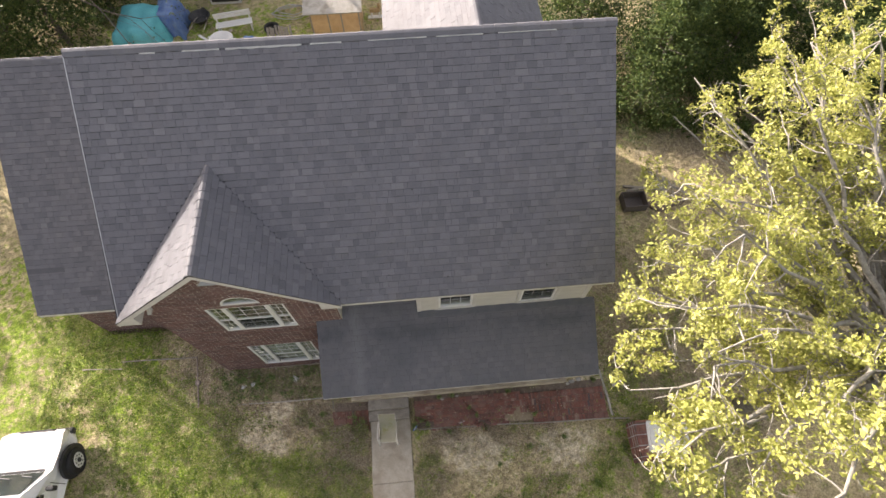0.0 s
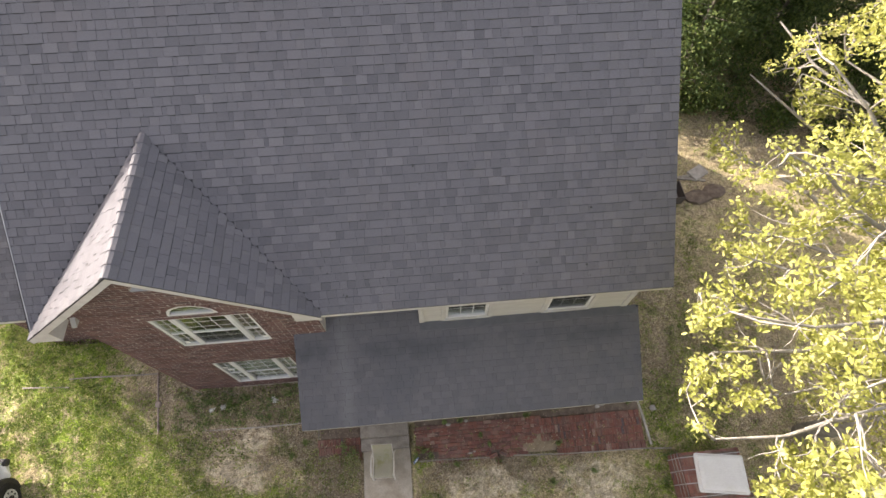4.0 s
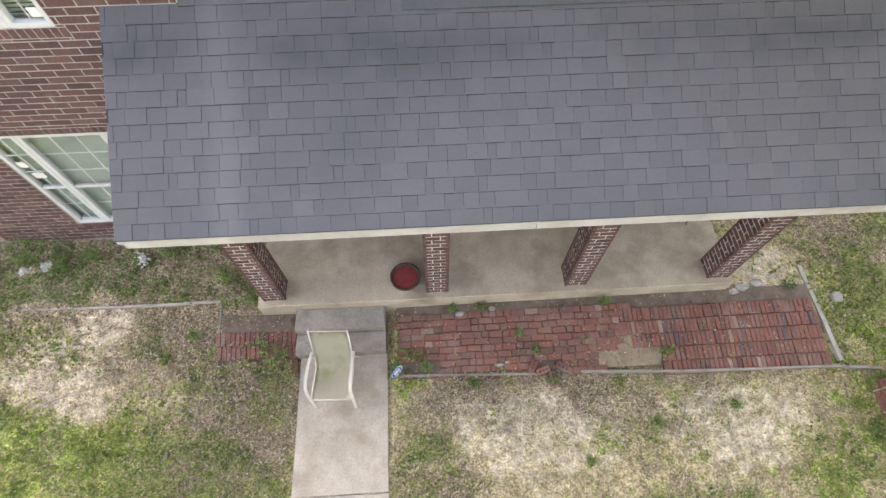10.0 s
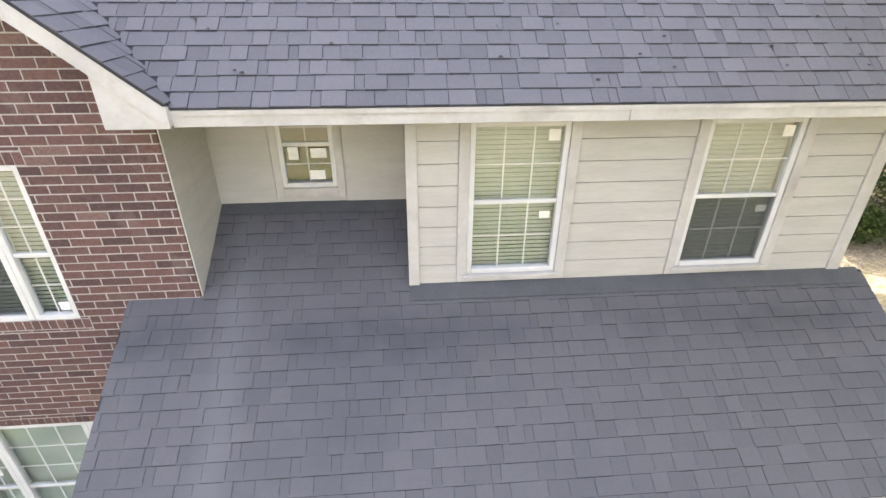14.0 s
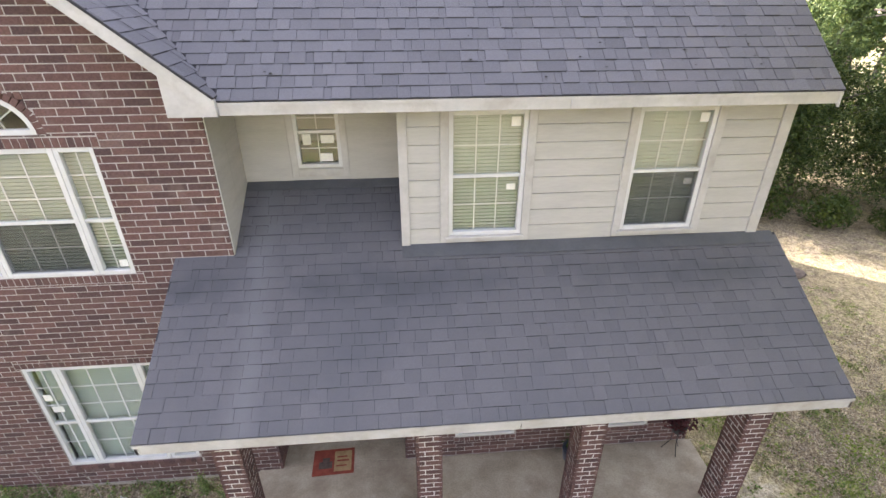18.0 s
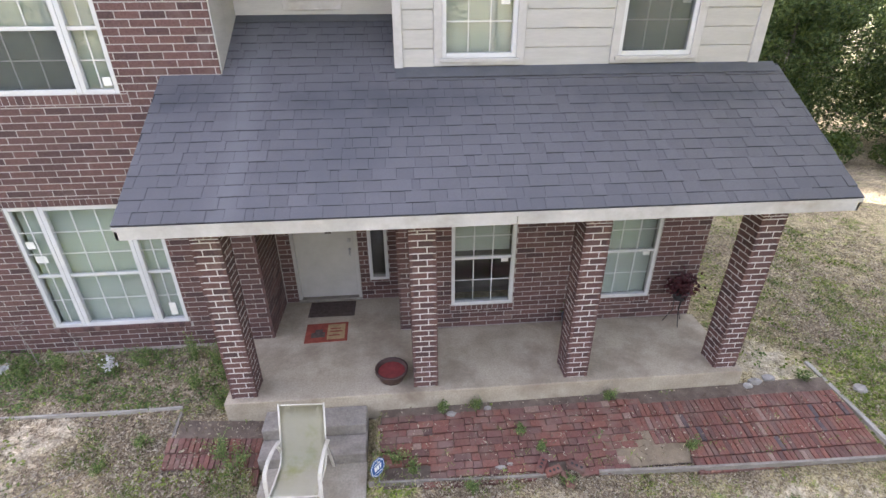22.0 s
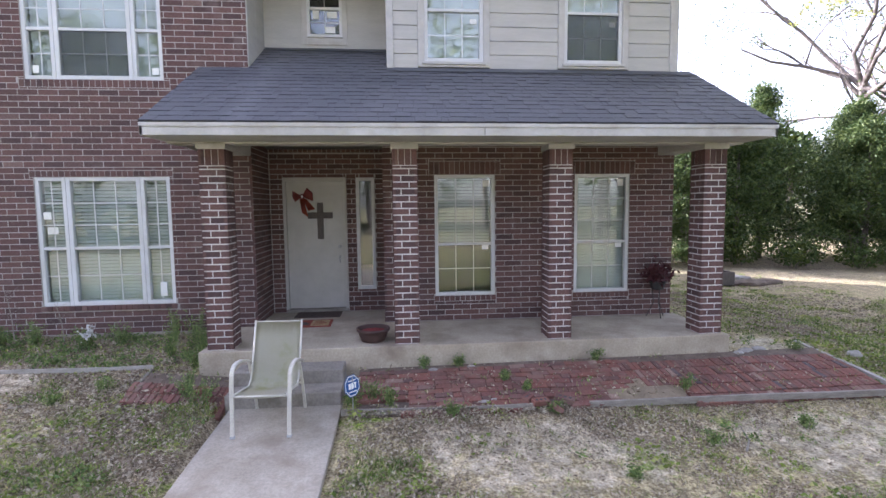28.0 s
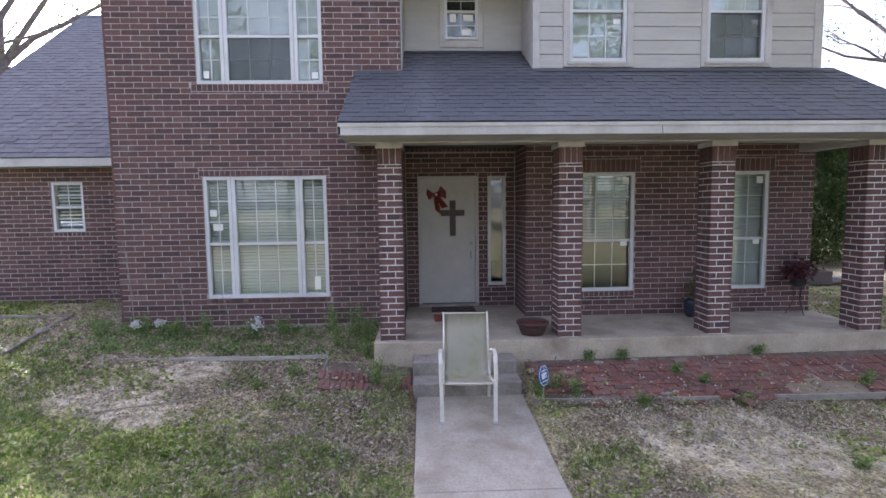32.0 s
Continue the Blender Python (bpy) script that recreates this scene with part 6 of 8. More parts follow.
# red cedars of the wood's edge
c0 = cedar("cedar_tree", (9.8, 14.6, GZ), 6.0, 2.2, 3, "dense dark green cedar at the lawn's edge", M_CEDAR, "cedars at the lawn's edge")
c1 = cedar("cedar_tree", (13.0, 15.4, GZ), 5.2, 2.2, 4, "dense dark green cedar at the lawn's edge", M_CEDAR, "cedars at the lawn's edge")
c2 = cedar("cedar_tree", (16.4, 13.4, GZ), 4.8, 2.4, 8, "broad dark green cedar at the lawn's edge", M_CEDAR, "cedars at the lawn's edge")
for src, x, y, r, s in ((c0, 19.5, 13.0, 40, 0.9), (c1, 22.5, 10.5, 130, 1.0), (c2, 7.6, 18.0, 80, 1.2), (c0, 11.6, 18.5, 200, 1.0), (c1, 15.3, 18.3, 20, 1.15), (c2, 18.8, 16.5, 250, 1.2), (c0, 25.5, 6.5, 300, 0.95), (c1, 3.5, 23.5, 170, 1.2), (c2, 23.0, 14.0, 10, 1.25), (c1, 12.2, 16.8, 70, 1.15), (c0, 14.6, 16.2, 160, 1.1), (c2, 17.6, 14.9, 310, 1.2), (c1, 20.8, 14.6, 220, 1.2), (c0, 11.0, 15.6, 20, 0.95),
                        (c0, -15.5, 24.5, 60, 1.2), (c1, -18.5, 20.0, 240, 1.3), (c2, -13.0, 27.5, 120, 1.4), (c0, -7.5, 28.5, 20, 1.2), (c1, -1.5, 28.5, 310, 1.35), (c2, -20.0, 14.5, 15, 1.3), (c1, -14.2, 23.6, 30, 1.15), (c2, -15.6, 21.2, 75, 1.25), (c0, -17.2, 24.8, 190, 1.2), (c2, -12.6, 25.6, 280, 1.2), (c1, -19.0, 22.6, 100, 1.3), (c0, -16.8, 18.2, 340, 1.0), (c2, -10.2, 26.5, 200, 1.0), (c1, -4.6, 27.0, 10, 1.1)):
    copy_thing(src, pose(x, y, GZ, 0, 0, r) @ Matrix.Scale(s, 4))
# tall half-bare oaks standing over the wood
b0 = broad_tree("oak_tree", (20.5, 16.0, GZ), 13.5, 12, "tall nearly bare oak above the cedars", M_WOODS, 0.06, 5, 0.2, 9, bark=M_CBARK, depth=3, spread=0.8, lift=0.05, reach=0.42, bare=0.7, girth=0.011, group="nearly bare oaks")
b1 = broad_tree("oak_tree", (19.6, 17.0, GZ), 15.5, 31, "large nearly bare oak with thick dark limbs", M_WOODS, 0.06, 6, 0.18, 10, bark=M_CBARK, depth=3, spread=0.85, lift=0.02, reach=0.46, bare=0.6, girth=0.014, group="nearly bare oaks")
copy_thing(b1, pose(-15.6, 14.6, GZ, 0, 0, 140))
# added off to the side so its crown throws dappled shade on the lawn
broad_tree("oak_tree", (-15.9, 10.6, GZ), 12.2, 44, "tall oak added beyond the side wing to dapple the lawn with shade", M_WOODS, 0.06, 7, 0.2, 9, bark=M_CBARK, depth=3, spread=0.8, lift=0.06, reach=0.36, bare=0.55, girth=0.012)
for x, y, r, s in ((26.5, 20.0, 100, 1.05), (12.5, 25.0, 215, 0.9), (-17.5, 17.0, 20, 0.95), (-13.0, 31.0, 150, 1.1), (28.0, 11.0, 300, 1.0), (0.0, 33.0, 260, 1.1)):
    copy_thing(b0, pose(x, y, GZ, 0, 0, r) @ Matrix.Scale(s, 4))


def woods(name, label, ring, seed, n, leaf, hmin, hmax):
    """A far belt of trees: crowns of small leaves in uneven mounds over trunks, one mesh."""
    rng = np.random.default_rng(seed)
    bm = bmesh.new()
    Cs = []
    for x, y in ring:
        # unseen front trees stand 2.3 times taller to block low sky light
        h = rng.uniform(hmin, hmax) * (2.3 if y < -8 else 1.0)
        tube(bm, [(x, y, GZ - 0.3), (x + rng.normal() * 0.3, y, h * 0.5), (x + rng.normal() * 0.6, y, h * 0.85)], [0.22, 0.15, 0.04], 5, cap=False)
        m = n // len(ring)
        k = rng.integers(7, 12)
        cen = np.array([x, y, h * 0.55]) + rng.normal(size=(k, 3)) * (h * 0.17, h * 0.17, h * 0.24)
        pick = rng.integers(0, k, m)
        d = directions(rng, m) * (rng.uniform(0.3, 1.0, m) ** 0.5)[:, None]
        C = cen[pick] + d * (h * rng.uniform(0.12, 0.17))
        C[:, 2] = np.maximum(C[:, 2], GZ + 0.2)
        Cs.append(C)
    t = thing(name, (0, 0, GZ), label, "woods", kind="stuff")
    part("trunks", bm, M_CBARK, t)
    part("crowns", leaves("crowns", np.concatenate(Cs), leaf, M_WOODS, rng, 0.55), M_WOODS, t)


rnd = random.Random(9)
ring = []
for k in range(46):
    a = 2 * math.pi * k / 46
    for rr in (33, 41):
        r = rr + rnd.uniform(-3, 4)
        ring.append((r * math.cos(a), 6 + r * math.sin(a)))
woods("far_woods", "belt of mixed green woods round the yard, its unseen front raised to cut sky light", ring, 2, 170000, 0.21, 5.5, 8.5)
# undergrowth along the wood's edge
def shrubs(name, label, places, mat, seed, leaf=0.07, per=700):
    rng = np.random.default_rng(seed)
    t = thing(name, (*places[0][:2], GZ), label, "shrubs", kind="stuff")
    bm, Cs = bmesh.new(), []
    for x, y, r, h in places:
        for k in range(9):
            a = rng.uniform(0, 6.28)
            q = (x + r * 0.8 * math.cos(a), y + r * 0.8 * math.sin(a), GZ + h * rng.uniform(0.5, 1.0))
            tube(bm, [(x + 0.1 * math.cos(a), y + 0.1 * math.sin(a), GZ - 0.05), ((x + q[0]) / 2, (y + q[1]) / 2, GZ + h * 0.45), q], [0.012, 0.008, 0.003], 3, cap=False)
        d = directions(rng, per) * (rng.uniform(0.2, 1.0, per) ** 0.6)[:, None] * (r, r, h * 0.55)
        C = d + (x, y, GZ + h * 0.5)
        C[:, 2] = np.maximum(C[:, 2], GZ + 0.02)
        Cs.append(C)
    part("stems", bm, M_CBARK, t)
    part("foliage", leaves("foliage", np.concatenate(Cs), leaf, mat, rng, 0.5), mat, t)


edge = [(10.5 + k * 0.85 + rnd.uniform(-0.3, 0.3), 14.2 - 0.42 * k + rnd.uniform(-0.4, 0.5), rnd.uniform(0.5, 0.9), rnd.uniform(0.6, 1.3)) for k in range(16)]
edge += [(8.0 + rnd.uniform(-1, 1), 15.5 + rnd.uniform(-1, 1.5), rnd.uniform(0.5, 0.9), rnd.uniform(0.6, 1.4)) for k in range(6)]
shrubs("undergrowth", "tangled undergrowth along the wood's edge", edge, M_WOODS, 4)

# ---- grass, weeds and fallen leaves ----
def fbm(x, y, s):
    return noise.noise((x * s, y * s, 1.7)) + 0.5 * noise.noise((x * s * 2.3, y * s * 2.3, 4.1))


def patch_value(key, x, y):
    return min(1.0, sum(w * math.exp(-((x - a) ** 2 + (y - b) ** 2) / r ** 2) for a, b, r, w in PATCHES[key]))


def on_hard(x, y):
    return (-2.42 < x < 4.39 and 3.45 < y < 13) or (-1.95 < x < -0.55 and -8 < y < 3.6) or (-10.4 < x < 4.35 and y > 6.4) or (-6.3 < x < 4.35 and y > 4.74)


def in_paving(x, y):
    return (-0.45 < x < 5.55 and 2.5 < y < 3.42) or (-2.98 < x < -1.93 and 2.82 < y < 3.56)


def ground_at(x, y):
    if in_paving(x, y):
        return (PAVE_Z if x > -1 else PATCH_Z)(x, y) + 0.012
    return lie(x, y) + 0.035 * noise.noise((x * 0.55, y * 0.55, 0)) + 0.018 * noise.noise((x * 2.3, y * 2.3, 3))


def scatter(rng, n, x0, x1, y0, y1, weight, limit):
    out = []
    tries = 0
    while len(out) < n and tries < n * 12:
        tries += 1
        x, y = rng.uniform(x0, x1), rng.uniform(y0, y1)
        if on_hard(x, y) or rng.uniform() > weight(x, y):
            continue
        out.append((x, y, ground_at(x, y)))
    return np.array(out)


def blades(name, label, pts, per, height, mat, seed, width=0.006, splay=0.5):
    rng = np.random.default_rng(seed)
    n = len(pts) * per
    base = np.repeat(pts, per, 0) + rng.normal(size=(n, 3)) * (0.03, 0.03, 0.0)
    d = rng.normal(size=(n, 3)) * splay
    d[:, 2] = 1.0
    d /= np.linalg.norm(d, axis=1)[:, None]
    h = height * rng.uniform(0.4, 1.2, n)[:, None]
    side = np.cross(d, (0, 0, 1.0)) + rng.normal(size=(n, 3)) * 0.1
    side /= np.linalg.norm(side, axis=1)[:, None] + 1e-6
    ob = part(name, quads(name, base + d * h * 0.5, d * h * 0.5, side * width, mat), mat)
    tagged(ob, label, "grass", kind="stuff")


rng = np.random.default_rng(21)
def grass_weight(x, y):
    if in_paving(x, y):
        return 0.02
    if -7.0 < x < -2.4 and 3.8 < y < 4.76:
        return 0.10 + 0.5 * max(0.0, fbm(x, y, 2.4))
    g = patch_value("green", x, y) * 0.62 + 0.5 * fbm(x, y, 0.9) + 1.5 * fbm(x, y, 2.4) - 1.2 * patch_value("bare", x, y)
    return max(0.02, min(1.0, g))
blades("grass", "short uneven lawn grass", scatter(rng, 24000, -13, 11, -2.5, 12, grass_weight, 0), 6, 0.06, M_GRASS, 22, 0.007, 1.1)
blades("lawn_tufts", "thin grass tufts of the front lawn", scatter(rng, 15000, -6.5, 5.8, -1.8, 2.8, grass_weight, 0), 7, 0.05, M_GRASS, 23, 0.0035, 1.0)
cp = scatter(rng, 52000, -12, 9, -2.0, 9, lambda x, y: 0.0 if in_paving(x, y) else 0.05 if -7.0 < x < -2.4 and 3.8 < y < 4.76 else max(0.0, min(1.0, patch_value("green", x, y) * 0.8 + 0.9 * fbm(x, y, 1.3) - 0.25)), 0) + (0, 0, 0.015)
tagged(part("clover", leaves("clover", cp, 0.025, M_CLOVER, rng, 0.7, 0.7), M_CLOVER), "low green clover and lawn weeds", "weeds", kind="stuff")
def weed_weight(x, y):
    bedw = 0.6 if (-7.0 < x < -2.4 and 3.75 < y < 4.75) else 0.0
    tuft = max(0.0, fbm(x, y, 2.6) - 0.45) * (0.15 if in_paving(x, y) else 0.9)
    return max(0.0, min(1.0, bedw * max(0.1, fbm(x, y, 1.8) + 0.35) + tuft))
wp = scatter(rng, 2600, -7.2, 8.5, 0.2, 6.5, weed_weight, 0)
C = np.repeat(wp, 16, 0) + rng.normal(size=(len(wp) * 16, 3)) * (0.045, 0.045, 0.02) + (0, 0, 0.035)
tagged(part("weeds", leaves("weeds", C, 0.022, M_WEED, rng, 0.5), M_WEED), "low leafy weeds in tufts over the lawn and bed", "weeds", kind="stuff")
def litter_weight(x, y):
    if in_paving(x, y):
        return (0.16 if 2.2 < x < 3.4 and y < 2.95 else 0.05) if x > -1 else 0.35
    return max(0.06, min(1.0, 0.2 + patch_value("litter", x, y) + 0.3 * fbm(x, y, 1.4) - 0.9 * patch_value("bare", x, y)))
np_ = scatter(rng, 56000, -6.5, 6.0, -1.8, 3.2, lambda x, y: 0.05 if in_paving(x, y) else max(0.10, min(1.0, 0.35 + patch_value("litter", x, y) + 0.8 * fbm(x, y, 2.1) - 0.4 * patch_value("bare", x, y))), 0) + (0, 0, 0.012)
tagged(part("leaf_crumbs", leaves("leaf_crumbs", np_, 0.017, M_LITTER, rng, 0.4, 0.5, 0.004), M_LITTER), "small dry leaf crumbs on the front lawn", "leaf litter", kind="stuff")
op = scatter(rng, 4200, -7.0, 6.5, -1.2, 3.6, lambda x, y: 0.012 if in_paving(x, y) else max(0.03, min(1.0, 0.9 * patch_value("litter", x, y) + 0.55 * fbm(x, y, 1.1) - 0.8 * patch_value("bare", x, y))), 0) + (0, 0, 0.018)
tagged(part("oak_leaves", leaves("oak_leaves", op, 0.027, M_LITTER, rng, 0.36, 0.6, 0.010), M_LITTER), "curled dry oak leaves lying on the lawn", "leaf litter", kind="stuff")
lp = scatter(rng, 56000, -9.5, 10.5, -1.5, 8.5, litter_weight, 0) + (0, 0, 0.010)
tagged(part("fallen_leaves", leaves("fallen_leaves", lp, 0.021, M_LITTER, rng, 0.42, 0.6, 0.006), M_LITTER), "brown fallen leaves scattered over the yard", "leaf litter", kind="stuff")


def clump(name, label, x, y, h, r, n, seed, mat=None, leaf=0.03):
    g = np.random.default_rng(seed)
    z = ground_at(x, y)
    t = thing(name, (x, y, z), label, "plant", "weed clumps")
    bm, tips = bmesh.new(), []
    for k in range(n):
        a = g.uniform(0, 6.28)
        top = Vector((x + r * g.uniform(0.1, 1) * math.cos(a), y + r * g.uniform(0.1, 1) * math.sin(a), z + h * g.uniform(0.5, 1.0)))
        p0 = Vector((x + g.normal() * 0.03, y + g.normal() * 0.03, z - 0.02))
        tube(bm, [p0, p0.lerp(top, 0.6) + Vector((0, 0, 0.03)), top], [0.004, 0.003, 0.0015], 3, cap=False)
        tips += [tuple(p0.lerp(top, f)) for f in (0.35, 0.5, 0.65, 0.8, 0.9, 1.0)]
    tagged(part("stem", bm, M_WEED, t), kind="stuff")
    C = np.repeat(np.array(tips), 4, 0) + g.normal(size=(len(tips) * 4, 3)) * 0.02
    tagged(part("foliage", leaves("foliage", C, leaf, mat or M_WEED, g, 0.35), mat or M_WEED, t), kind="stuff")


k = 0
for x, y, h, r in ((-2.75, 4.35, 0.5, 0.2), (-2.55, 4.1, 0.4, 0.25), (-2.95, 4.0, 0.35, 0.2), (-3.1, 4.5, 0.45, 0.15), (-2.5, 3.7, 0.3, 0.2), (-2.35, 3.0, 0.35, 0.22), (-2.15, 2.85, 0.3, 0.25), (-3.8, 4.45, 0.32, 0.16), (-4.2, 4.35, 0.3, 0.18), (-4.9, 4.4, 0.35, 0.16),
                   (-5.3, 4.3, 0.3, 0.2), (-5.8, 4.4, 0.3, 0.18), (-6.3, 4.3, 0.28, 0.16), (-0.3, 2.75, 0.22, 0.2), (-0.1, 2.62, 0.18, 0.15), (-0.5, 2.6, 0.2, 0.12), (3.25, 2.62, 0.16, 0.12), (0.55, 2.38, 0.15, 0.12), (0.3, 3.38, 0.13, 0.09), (0.75, 3.4, 0.12, 0.08), (2.5, 3.38, 0.15, 0.12), (1.25, 3.0, 0.12, 0.08), (1.65, 2.35, 0.14, 0.1),
                   (1.45, 2.75, 0.1, 0.07), (3.0, 1.75, 0.14, 0.14), (4.1, 1.9, 0.12, 0.1), (5.3, 3.5, 0.15, 0.12), (2.0, 1.3, 0.1, 0.09), (-3.35, 3.2, 0.16, 0.14), (-3.7, 2.9, 0.14, 0.14), (6.1, 2.1, 0.2, 0.2), (5.9, 1.5, 0.16, 0.16)):
    k += 1
    clump("weed_clump", "leafy green weed clump", x, y, h, r, 16 if h > 0.25 else 11, 100 + k, leaf=0.018)

# ---- things in the front yard ----
def timber(label, p, q, w=0.034, h=0.085, seed=0, name="edging_board", mat=None):
    p, q = Vector(p), Vector(q)
    d = q - p
    d.z = 0
    ang = math.atan2(d.y, d.x)
    L = d.length
    bm = bmesh.new()
    g = random.Random(seed)
    n = max(2, int(L / 0.35))
    box(bm, 0, L, -w / 2, w / 2, -0.05, h - 0.05)
    bmesh.ops.subdivide_edges(bm, edges=[e for e in bm.edges if abs(e.verts[0].co.x - e.verts[1].co.x) > 0.1], cuts=n, use_grid_fill=True)
    for v in bm.verts:
        v.co.y += 0.012 * math.sin(v.co.x * 1.7 + seed) + g.uniform(-0.002, 0.002)
        v.co.z += 0.008 * math.sin(v.co.x * 2.3 + seed * 2) + g.uniform(-0.002, 0.002)
    m = Matrix.Translation((p.x, p.y, p.z + 0.035)) @ Matrix.Rotation(ang, 4, "Z") @ Matrix.Rotation(-math.atan2(q.z - p.z, L), 4, "Y")
    for v in bm.verts:
        v.co = m @ v.co
    ob = part(name, bm, mat or M_OLDWOOD)
    return tagged(ob, label, "edging", "bed edging boards")


timber("weathered grey board edging the brick paving", (-0.60, 2.50, -0.165), (1.45, 2.45, -0.155), 0.03, 0.065, seed=1)
timber("weathered grey board edging the brick paving", (2.05, 2.42, -0.150), (5.72, 2.28, -0.115), 0.03, 0.068, seed=2)
timber("weathered grey board edging the lawn", (5.74, 2.28, -0.125), (6.25, 2.26, -0.21), seed=3)
timber("loose weathered board at the paving's end", (5.72, 2.38, lie(5.72, 2.38) + 0.01), (5.58, 3.80, lie(5.58, 3.8) + 0.01), 0.06, 0.055, 4, mat=M_PALEWOOD)
timber("weathered board edging the planting bed", (-3.02, 3.68, 0.05), (-5.1, 3.70, 0.045), 0.026, 0.052, seed=5, mat=M_PALEWOOD)
timber("weathered board edging the planting bed", (-5.13, 3.70, 0.045), (-7.15, 3.75, 0.06), 0.026, 0.052, seed=6, mat=M_PALEWOOD)
timber("weathered board beside the old brick patch", (-3.02, 3.64, 0.02), (-3.0, 2.72, -0.13), 0.035, 0.05, 7)
timber("weathered board edging the side bed", (-7.32, 5.29, 0.28), (-9.67, 5.32, 0.29), seed=8)
timber("weathered board edging the side bed", (-9.64, 5.11, 0.27), (-10.98, 5.22, 0.14), seed=9)
pole = thing("edging_pole", (-7.3, 4.6, GZ), "dull brown pipe lying across the bed with a clamp", "pipe")
part("pipe", tube(bmesh.new(), [(-7.12, 3.72, 0.19), (-7.2, 4.46, 0.29), (-7.32, 5.3, 0.36)], 0.022, 8), M_PIPE, pole)
part("clamp", boxes((-7.28, -7.12, 4.38, 4.54, 0.20, 0.33), bevel=0.03), M_PIPE, pole)


def rubble(label, x, y, sx, sy, sz, seed, mat=None, name="rubble_stone"):
    g = np.random.default_rng(seed)
    bm = bmesh.new()
    bmesh.ops.create_icosphere(bm, subdivisions=2, radius=1.0)
    for v in bm.verts:
        k = 1 + 0.22 * noise.noise(v.co * 1.7 + Vector((seed, 0, 0)))
        v.co = Vector((x + v.co.x * sx * k, y + v.co.y * sy * k, lie(x, y) + sz * 0.25 + v.co.z * sz * k))
    tagged(part(name, bm, mat or M_STONE), label, "stone", "rubble")


for i, (x, y, a, b, c) in enumerate(((5.98, 3.28, 0.09, 0.08, 0.06), (4.62, 3.50, 0.10, 0.06, 0.05), (4.48, 3.44, 0.07, 0.05, 0.04), (4.85, 3.55, 0.1, 0.07, 0.04), (0.42, 3.33, 0.07, 0.05, 0.02), (0.9, 3.38, 0.05, 0.04, 0.02), (1.05, 2.62, 0.05, 0.03, 0.02), (0.93, 2.59, 0.07, 0.035, 0.02), (9.6, 10.0, 0.5, 0.3, 0.12), (10.3, 10.2, 0.4, 0.3, 0.1))):
    rubble("pale lump of broken concrete" if i < 8 else "low heap of dry brush and soil", x, y, a, b, c, i, M_STONE if i < 8 else M_MORTARB)
for i, (x, y, rz, tilt) in enumerate(((1.52, 2.47, 20, 0.2), (1.66, 2.36, 95, 0.5), (1.8, 2.5, -30, 0.1), (1.4, 2.55, 60, 0.05))):
    m = Matrix.Translation((x, y, lie(x, y) + 0.05)) @ Euler((tilt, 0.1, radians(rz))).to_matrix().to_4x4()
    b = thing("loose_brick", (x, y, GZ), "loose red brick with core holes lying by the edging", "brick", "loose bricks")
    part("body", boxes((-0.1, 0.1, -0.045, 0.045, -0.028, 0.028), bevel=0.004, m=m), M_PAVER[0], b)
    for hx in (-0.055, 0.0, 0.055):
        bm = tube(bmesh.new(), [(hx, 0, 0.0285), (hx, 0, 0.0295)], 0.017, 10)
        for v in bm.verts:
            v.co = m @ v.co
        part("core_hole", bm, M_BLACK, b)

# patio chair
ch = thing("patio_chair", (-1.285, 2.52, WALK_Z(2.52)), "white metal patio chair with a mildewed sling seat", "chair")
cm = Matrix.Translation((-1.308, 2.485, WALK_Z(2.45) + 0.002)) @ Matrix.Rotation(radians(-2.2), 4, "X") @ Matrix.Rotation(radians(-2.5), 4, "Z") @ Matrix.Diagonal((1.03, 1.0, 1.07, 1))
def ct(pts, r, name):
    bm = tube(bmesh.new(), pts, r, 8)
    for v in bm.verts:
        v.co = cm @ v.co
    return part(name, bm, M_ALU, ch, smooth=True)
def strap(x, pts, w, t, name):
    """A flat bent bar: a path in y and z, w wide along x and t thick."""
    bm = bmesh.new()
    rings = []
    for i, (y, z, *out) in enumerate(pts):
        d = Vector((0, *pts[min(i + 1, len(pts) - 1)][:2])) - Vector((0, *pts[max(i - 1, 0)][:2]))
        n = Vector((0, -d.z, d.y)).normalized() * t / 2
        c = Vector((x + (out[0] if x > 0 else -out[0]) if out else x, y, z))
        e, k = Vector((w / 2, 0, 0)), 0.8
        rings.append([bm.verts.new(cm @ (c + q)) for q in (e * k + n, e + n * 0.4, e - n * 0.4, e * k - n, -e * k - n, -e - n * 0.4, -e + n * 0.4, -e * k + n)])
    for r0, r1 in zip(rings, rings[1:]):
        for k in range(8):
            bm.faces.new((r0[k], r0[(k + 1) % 8], r1[(k + 1) % 8], r1[k]))
    bm.faces.new(rings[0]), bm.faces.new(rings[-1][::-1])
    return part(name, bm, M_ALU, ch)
